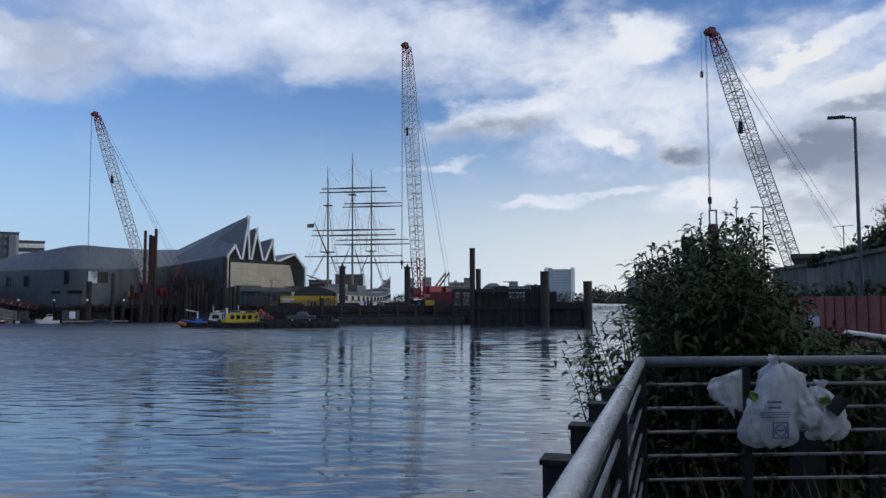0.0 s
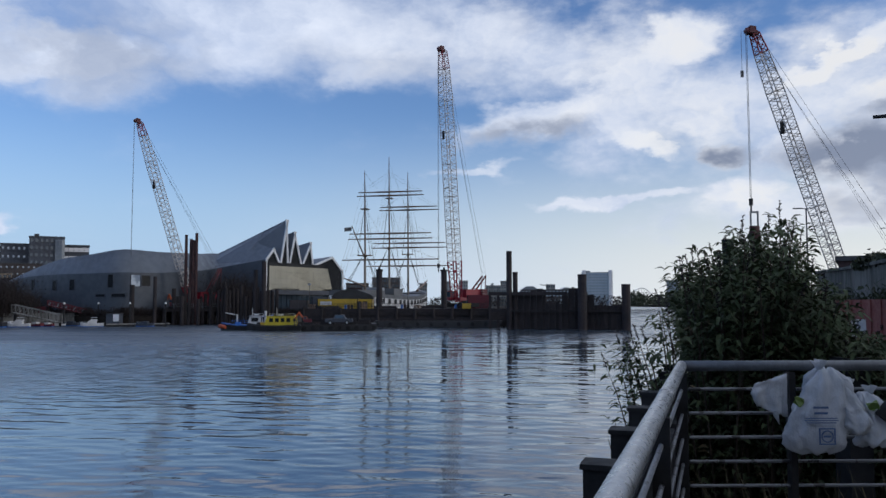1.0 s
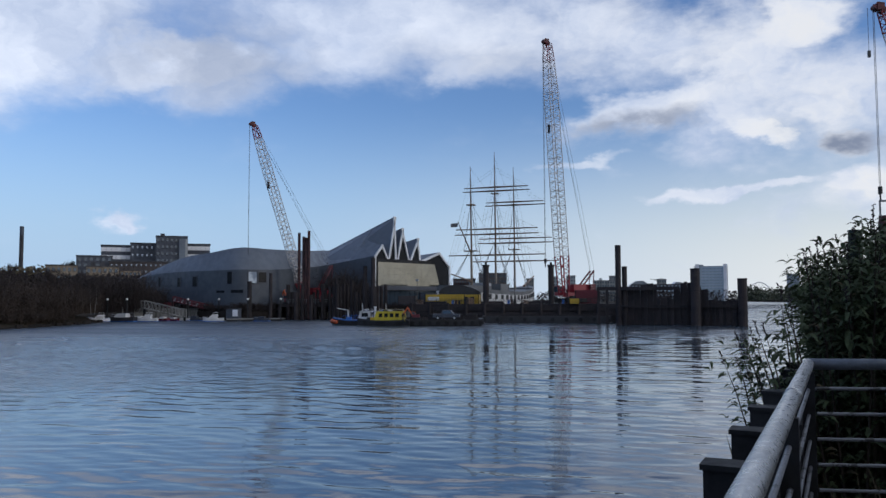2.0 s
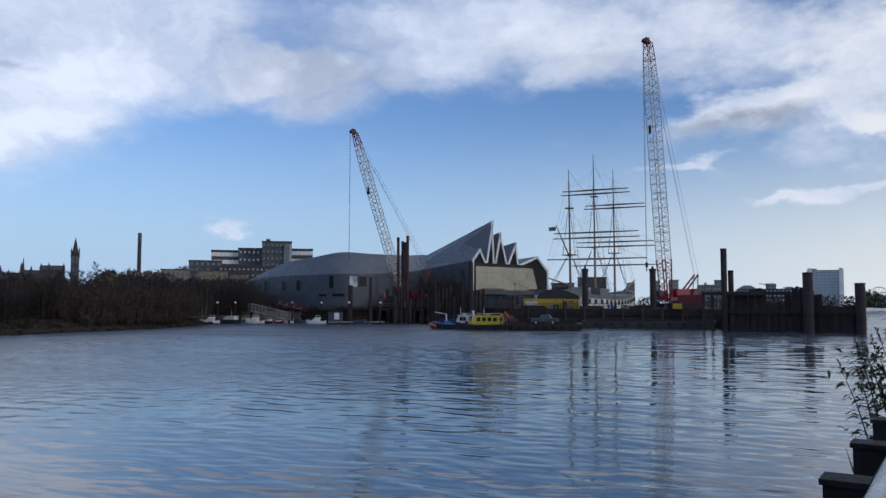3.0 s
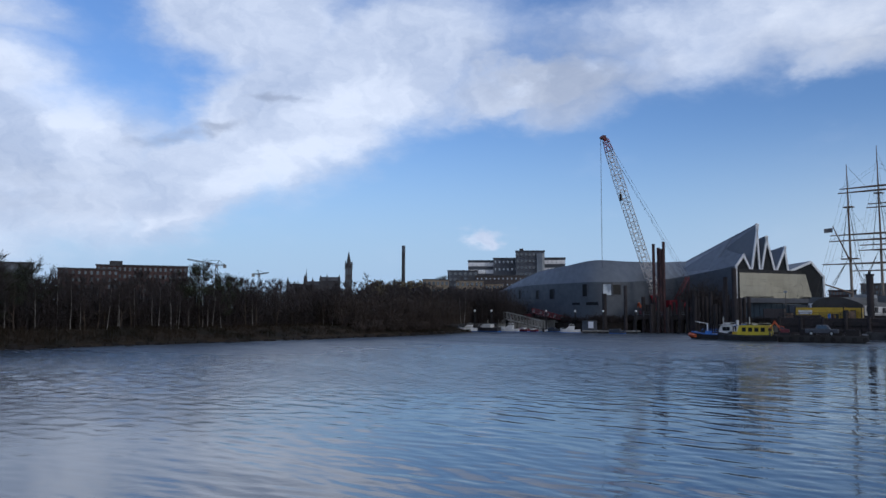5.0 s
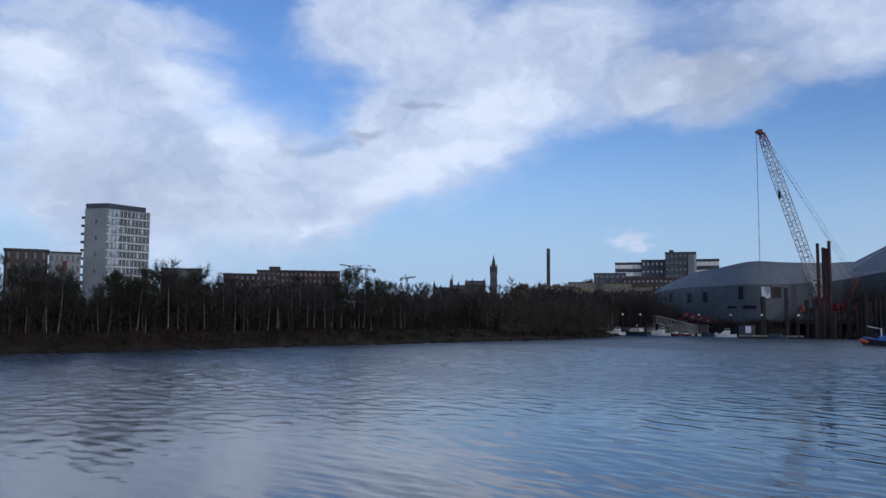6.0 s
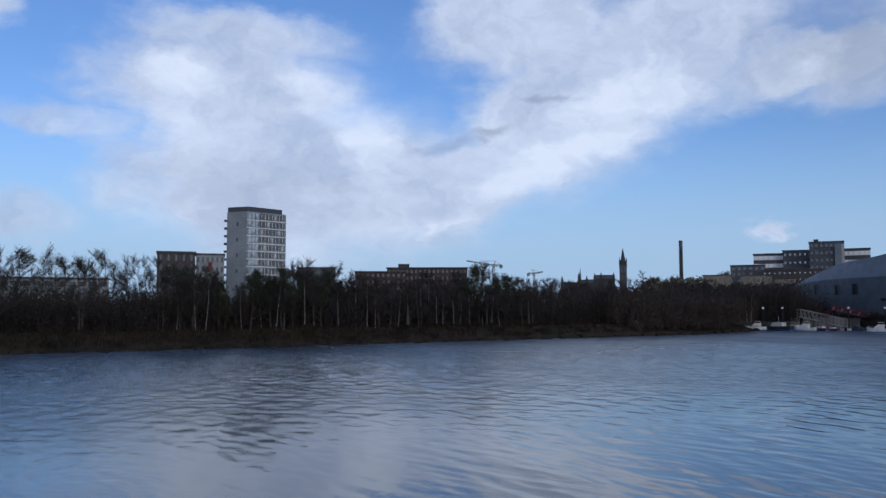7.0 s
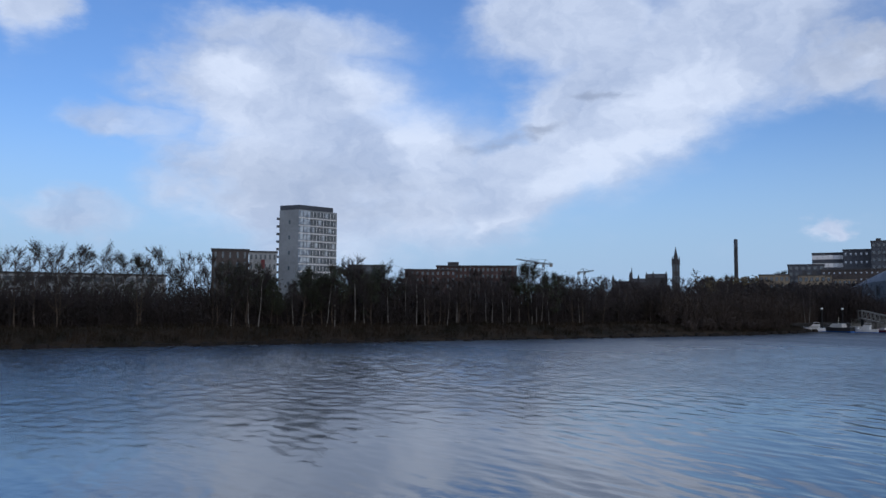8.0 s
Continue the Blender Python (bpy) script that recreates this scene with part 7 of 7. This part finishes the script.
torn_flap()
for s, dz, m, n in ((0.50, -0.15, "leaf", 3), (0.84, -0.17, "leaf", 4)):
    g = Geo()
    r = random.Random(n)
    ring = [(math.cos(a) * 0.03 * r.uniform(0.5, 1.2), -0.03 + 0.02 * r.random(), math.sin(a) * 0.026 * r.uniform(0.5, 1.2)) for a in (k * 0.57 for k in range(11))]
    g.slab(ring, (0.004, 0.006, 0))
    solo("green_scrap", g, "leaf_bright", "scrap of bright green packaging in a torn bag", "litter", rail_at(s, dz, 0.10), 0, "litter scraps")
solo("dark_can", Geo().tube((0, 0, -0.03), (0.05, 0, 0.03), 0.033, n=14).tube((0.05, 0, 0.03), (0.055, 0, 0.036), 0.028, n=14), "black", "crushed dark can poking out of a torn bag", "can", rail_at(0.88, -0.20, 0.10))


# ---------- the bush ----------
def envelope(az):
    rows = [(8.5, -4.6), (10, -2.2), (12.3, 0.2), (14.3, 2.7), (16.0, 3.5), (17.2, 4.0), (18.3, 5.6), (19.2, 4.6), (20.8, 6.2), (21.6, 4.6), (22.4, 3.2), (23.3, 1.4), (24.3, -0.6), (25.5, -2.0), (27.5, -2.8), (30, -3.2)]
    for (a0, e0), (a1, e1) in zip(rows, rows[1:]):
        if az <= a1:
            return e0 + (e1 - e0) * (az - a0) / (a1 - a0)
    return -2.0


def bush():
    t = thing("buddleia_bush", "large dark green leafy bush overhanging the river edge", "bush", (2.2, 6.6, 2.5))
    org = Vector((2.2, 6.6, 2.5))
    r = random.Random(21)
    stems, leaves, dead, tops = Geo(), Geo(), Geo(), Geo()

    def leaf(g, o, d, L, W):
        side = d.cross(Vector((r.uniform(-0.5, 0.5), r.uniform(-0.5, 0.5), 1))).normalized() * W
        droop = Vector((0, 0, -0.30 * L))
        m = o + d * L * 0.45 + Vector((0, 0, 0.02 * L))
        e = o + d * L + droop
        mid2 = o + d * L * 0.75 + droop * 0.45
        up = Vector((0, 0, W * 0.35))
        g.add([o, m - side + up, m, m + side + up, mid2 - side * 0.7 + up * 0.7, mid2, mid2 + side * 0.7 + up * 0.7, e],
              [(0, 2, 1), (0, 3, 2), (1, 2, 5, 4), (2, 3, 6, 5), (4, 5, 7), (5, 6, 7)])

    for k in range(380):
        az = r.uniform(13.8, 29.5) if k > 12 else r.uniform(8.8, 13.5)
        d = r.uniform(5.6, 8.6) if az > 13 else r.uniform(5.2, 7.0)
        lift = r.uniform(0.45, 1.0) ** 0.6
        low = -9.0
        el = low + (envelope(az) - low) * lift
        if k < 12:
            el = envelope(az) - r.uniform(0, 2.0)
        tip = high(az, el, d) - org
        root = Vector((tip.x * 0.55 + r.uniform(-0.25, 0.25), tip.y * 0.35 + r.uniform(-0.3, 0.3), r.uniform(-0.1, 0.25)))
        if root.x < -1.0:
            root.x = -1.0
        bow = root.lerp(tip, 0.55) + Vector((0, 0, 0.22 * (tip - root).length))
        pts = [root.lerp(bow, f).lerp(bow.lerp(tip, f), f) for f in (0, 0.2, 0.4, 0.6, 0.8, 1.0)]
        stems.path(pts, [0.014, 0.012, 0.010, 0.007, 0.005, 0.002], 4)
        n = 32 if k > 12 else 17
        for i in range(n):
            f = 0.22 + 0.78 * i / n
            q = min(4, int(f * 5))
            o = pts[q].lerp(pts[q + 1], f * 5 - q)
            ax = (pts[q + 1] - pts[q]).normalized()
            for s in (0, 1):
                a = i * 1.57 + s * math.pi + r.uniform(-0.4, 0.4)
                x = ax.orthogonal().normalized()
                y = ax.cross(x)
                dd = (x * math.cos(a) + y * math.sin(a) + ax * 0.55 + Vector((0, 0, -0.15))).normalized()
                L = r.uniform(0.06, 0.14) * (1.0 if f < 0.9 else 0.8)
                leaf(leaves if r.random() < 0.93 else dead, o + dd * 0.01, dd, L, L * 0.15)
                if r.random() < 0.55:
                    tw = o + dd * r.uniform(0.05, 0.14)
                    for z in range(2):
                        d3 = (dd + Vector((r.uniform(-1, 1), r.uniform(-1, 1), r.uniform(-0.6, 0.8)))).normalized()
                        leaf(leaves, tw, d3, r.uniform(0.06, 0.12), 0.014)
        if r.random() < 0.4:
            ax = (pts[-1] - pts[-2]).normalized()
            for i in range(10):
                tops.tube(tip + ax * (0.012 * i), tip + ax * (0.012 * i) + Vector((r.uniform(-1, 1), r.uniform(-1, 1), r.uniform(-0.2, 1))) * 0.02, 0.006, 0.003, n=4)
    for name, geo, m, label in (("stem_growth", stems, "bark", "thin brown stems"), ("foliage", leaves, "leaf", ""), ("faded_foliage", dead, "leaf_brown", "faded yellow-brown leaves"), ("seed_growth", tops, "twig", "dry brown seed heads")):
        tagged(part(name, geo, m, t, label), kind="stuff")


bush()


def weeds():
    """Dead grass and ivy on the ground behind the end rail and along the wall."""
    g = Geo()
    r = random.Random(31)
    for k in range(5200):
        x, y = r.uniform(0.7, 6.5), r.uniform(4.05, 8.5)
        z = 2.6
        if x < 1.35 + 0.3 * (y - 4):
            continue
        h = r.uniform(0.4, 1.5)
        a = r.uniform(0, 6.28)
        b = Vector((x, y, z))
        tip = b + Vector((math.cos(a) * h * 0.5, math.sin(a) * h * 0.5, h))
        s = Vector((-math.sin(a), math.cos(a), 0)) * 0.012
        m = b.lerp(tip, 0.5) + Vector((0, 0, 0.1 * h))
        g.add([b - s, b + s, m + s * 0.8, m - s * 0.8, tip], [(0, 1, 2, 3), (3, 2, 4)])
    for k in range(70):
        o = CORNER - ALONG * r.uniform(-2.5, 3.0) + OUT * r.uniform(0.34, 0.5)
        b = Vector((o.x, o.y, r.uniform(3.4, 4.1)))
        tip = b + Vector((r.uniform(-0.2, 0.05), r.uniform(-0.15, 0.15), r.uniform(0.08, 0.2)))
        s = Vector((0.006, 0.004, 0))
        g.add([b - s, b + s, tip], [(0, 1, 2)])
    solo("weeds", g, "dead_grass", "dead grass and weeds behind the railing", "weeds", kind="stuff")


weeds()


# ---------- the yard to the east ----------
def street_lamp(az, el, d, arm, r):
    """arm: how far the lantern reaches out to the left of its column."""
    p = at(az, d, 2.6)
    t = thing("street_lamp", "slim dark street lamp with a short arm", "street lamp", p, group="street lamps")
    top = high(az, el, d).z - 2.6
    part("column", Geo().tube((0, 0, 0), (0, 0, 1.4), r * 1.45, n=12).tube((0, 0, 1.4), (0, 0, top), r, r * 0.67, n=12), "dark_clad", t)
    part("door_plate", Geo().box((0, -r * 1.45, 0.9), (r * 1.2, 0.02, 0.5)), "black", t)
    a = Vector((-0.88, 0.47, 0)) * arm
    part("arm", Geo().path([Vector((0, 0, top - 0.1)), Vector((0, 0, top)) + a * 0.12, Vector((0, 0, top + 0.04)) + a * 0.5], [r * 0.6, r * 0.53, r * 0.47], 8), "dark_clad", t)
    part("lantern", Geo().slab([Vector((0, 0, top + 0.0)) + a * 0.35 + Vector((0.06, 0.12, 0)), Vector((0, 0, top + 0.02)) + a + Vector((0.04, 0.08, 0)), Vector((0, 0, top + 0.02)) + a - Vector((0.04, 0.08, 0)), Vector((0, 0, top)) + a * 0.35 - Vector((0.06, 0.12, 0))], (0, 0, 0.09)), "black", t)


street_lamp(27.78, 11.65, 32, 0.9, 0.075)
street_lamp(22.10, 6.22, 78, 1.1, 0.09)


def yard_wall():
    pts = [(at(22.6, 66), 7.2), (at(24.5, 58), 7.2), (at(26.5, 50), 7.2), (at(29.0, 42), 7.2), (at(34, 33), 7.3), (at(44, 27), 7.6)]
    t = thing("wall_yard", "tall stained concrete retaining wall with creepers", "retaining wall", kind="structure")
    for (p, z0), (q, z1) in zip(pts, pts[1:]):
        n = max(1, round((q - p).length / 3.0))
        for k in range(n):
            a, b = p.lerp(q, k / n), p.lerp(q, (k + 0.99) / n)
            za, zb = z0 + (z1 - z0) * k / n, z0 + (z1 - z0) * (k + 1) / n
            part("wall_panel", Geo().slab([a + Vector((0, 0, 2)), b + Vector((0, 0, 2)), b + Vector((0, 0, zb)), a + Vector((0, 0, za))], (0.25, 0.3, 0)), "wall_concrete", t)
        part("coping", Geo().bar(p + Vector((0.1, 0.1, z0 + 0.1)), q + Vector((0.1, 0.1, z1 + 0.1)), 0.5, 0.2), "wall_concrete", t)


yard_wall()


def hoarding():
    a, b = at(23.6, 27, 2.6), at(33, 19, 2.6)
    t = thing("hoarding", "red painted site hoarding of upright panels", "hoarding", a)
    v = b - a
    n = 14
    u = v.normalized()
    for k in range(n):
        p, q = v * (k / n), v * ((k + 0.97) / n)
        part("panel", Geo().slab([p, q, q + Vector((0, 0, 2.5)), p + Vector((0, 0, 2.5))], (0.05, 0.05, 0)), "hoarding", t)
        part("batten", Geo().bar(q + Vector((-0.02, -0.02, 0)), q + Vector((-0.02, -0.02, 2.48)), 0.03), "hoarding", t)
    part("notice", Geo().box(v * 0.22 + Vector((-0.1, -0.1, 1.7)), (0.5, 0.06, 0.5), pose(0, 0, 0, 0, 0, -40)), "white", t, "small pale notice")


hoarding()
rows = []
ry = random.Random(8)
for k in range(220):
    f = ry.random()
    p = at(23 + 8 * f, 60 - 24 * f + ry.uniform(-6, -1))
    rows.append((p.x, p.y, 2.6, ry.uniform(1.6, 3.2), 12))
for k in range(120):
    f = ry.random()
    p = at(25.5 + 6 * f, 54 - 16 * f + 1.0)
    rows.append((p.x, p.y, 7.0, ry.uniform(0.5, 1.3) * (1.3 if f > 0.5 else 0.8), 16))
scrub("yard_thicket", "dark brambles and saplings round the yard wall", rows, "leaf_far")
tr = make_tree("thin bare sapling above the yard wall", 71, 9.0, 1, False, "")
tr.matrix_world = pose(*at(29.9, 46, 2.6), 0, 0, 10)
tr.scale = (0.5, 0.5, 0.72)
block("brick shed with a low dark roof behind the yard wall", 23.9, 26.4, 2.75, 92, 12, "brick", 1, 5, "pane", name="shed", z0=2.6, low=4)
aerial = thing("roof_aerial", "thin metal aerial on a pole", "aerial", at(26.9, 88, 2.6))
part("pole", Geo().tube((0, 0, 0), (0, 0, 9.8), 0.05, n=6), "wire", aerial)
part("elements", Geo().bar((-1.0, 0, 9.6), (1.0, 0, 9.8), 0.05).bar((-0.7, -0.3, 9.7), (-0.7, 0.3, 9.7), 0.03).bar((0, -0.3, 9.75), (0, 0.3, 9.75), 0.03).bar((0.6, -0.3, 9.8), (0.6, 0.3, 9.8), 0.03), "wire", aerial)
# the piling hammer under the crane's hook, on its pile
ph = thing("piling_hammer", "orange and grey piling hammer on top of a steel pile", "piling hammer", at(18.9, 121, -1.0))
part("pile", Geo().tube((0, 0, 0), (0, 0, 14.0), 0.55, n=14), "rust", ph)
part("hammer_body", Geo().tube((0, 0, 14.0), (0, 0, 17.0), 0.75, 0.7, n=12).box((0, 0, 15.5), (1.1, 1.7, 1.6)), "rust_red", ph)
part("hammer_frame", Geo().bar((-0.5, 0, 17), (-0.5, 0, 19), 0.2).bar((0.5, 0, 17), (0.5, 0, 19), 0.2).bar((-0.6, 0, 19), (0.6, 0, 19), 0.25), "steel_worn", ph)


# ---------- unseen plain walls, added behind the camera to shade the near quay ---
for name, x, y, turn, ln in (("wall_south", 2.0, -13.0, 0, 34.0), ("wall_east", 19.0, -4.0, 90, 22.0)):
    w = thing(name, "unseen dark brick wall added to shade the quayside", "wall", (x, y, 2.3), turn, kind="structure")
    part("masonry", Geo().box((0, 0, 5.5), (ln, 0.6, 11.0)), "brick", w)
    part("coping", Geo().box((0, 0, 11.1), (ln + 0.2, 0.8, 0.2)), "concrete", w)
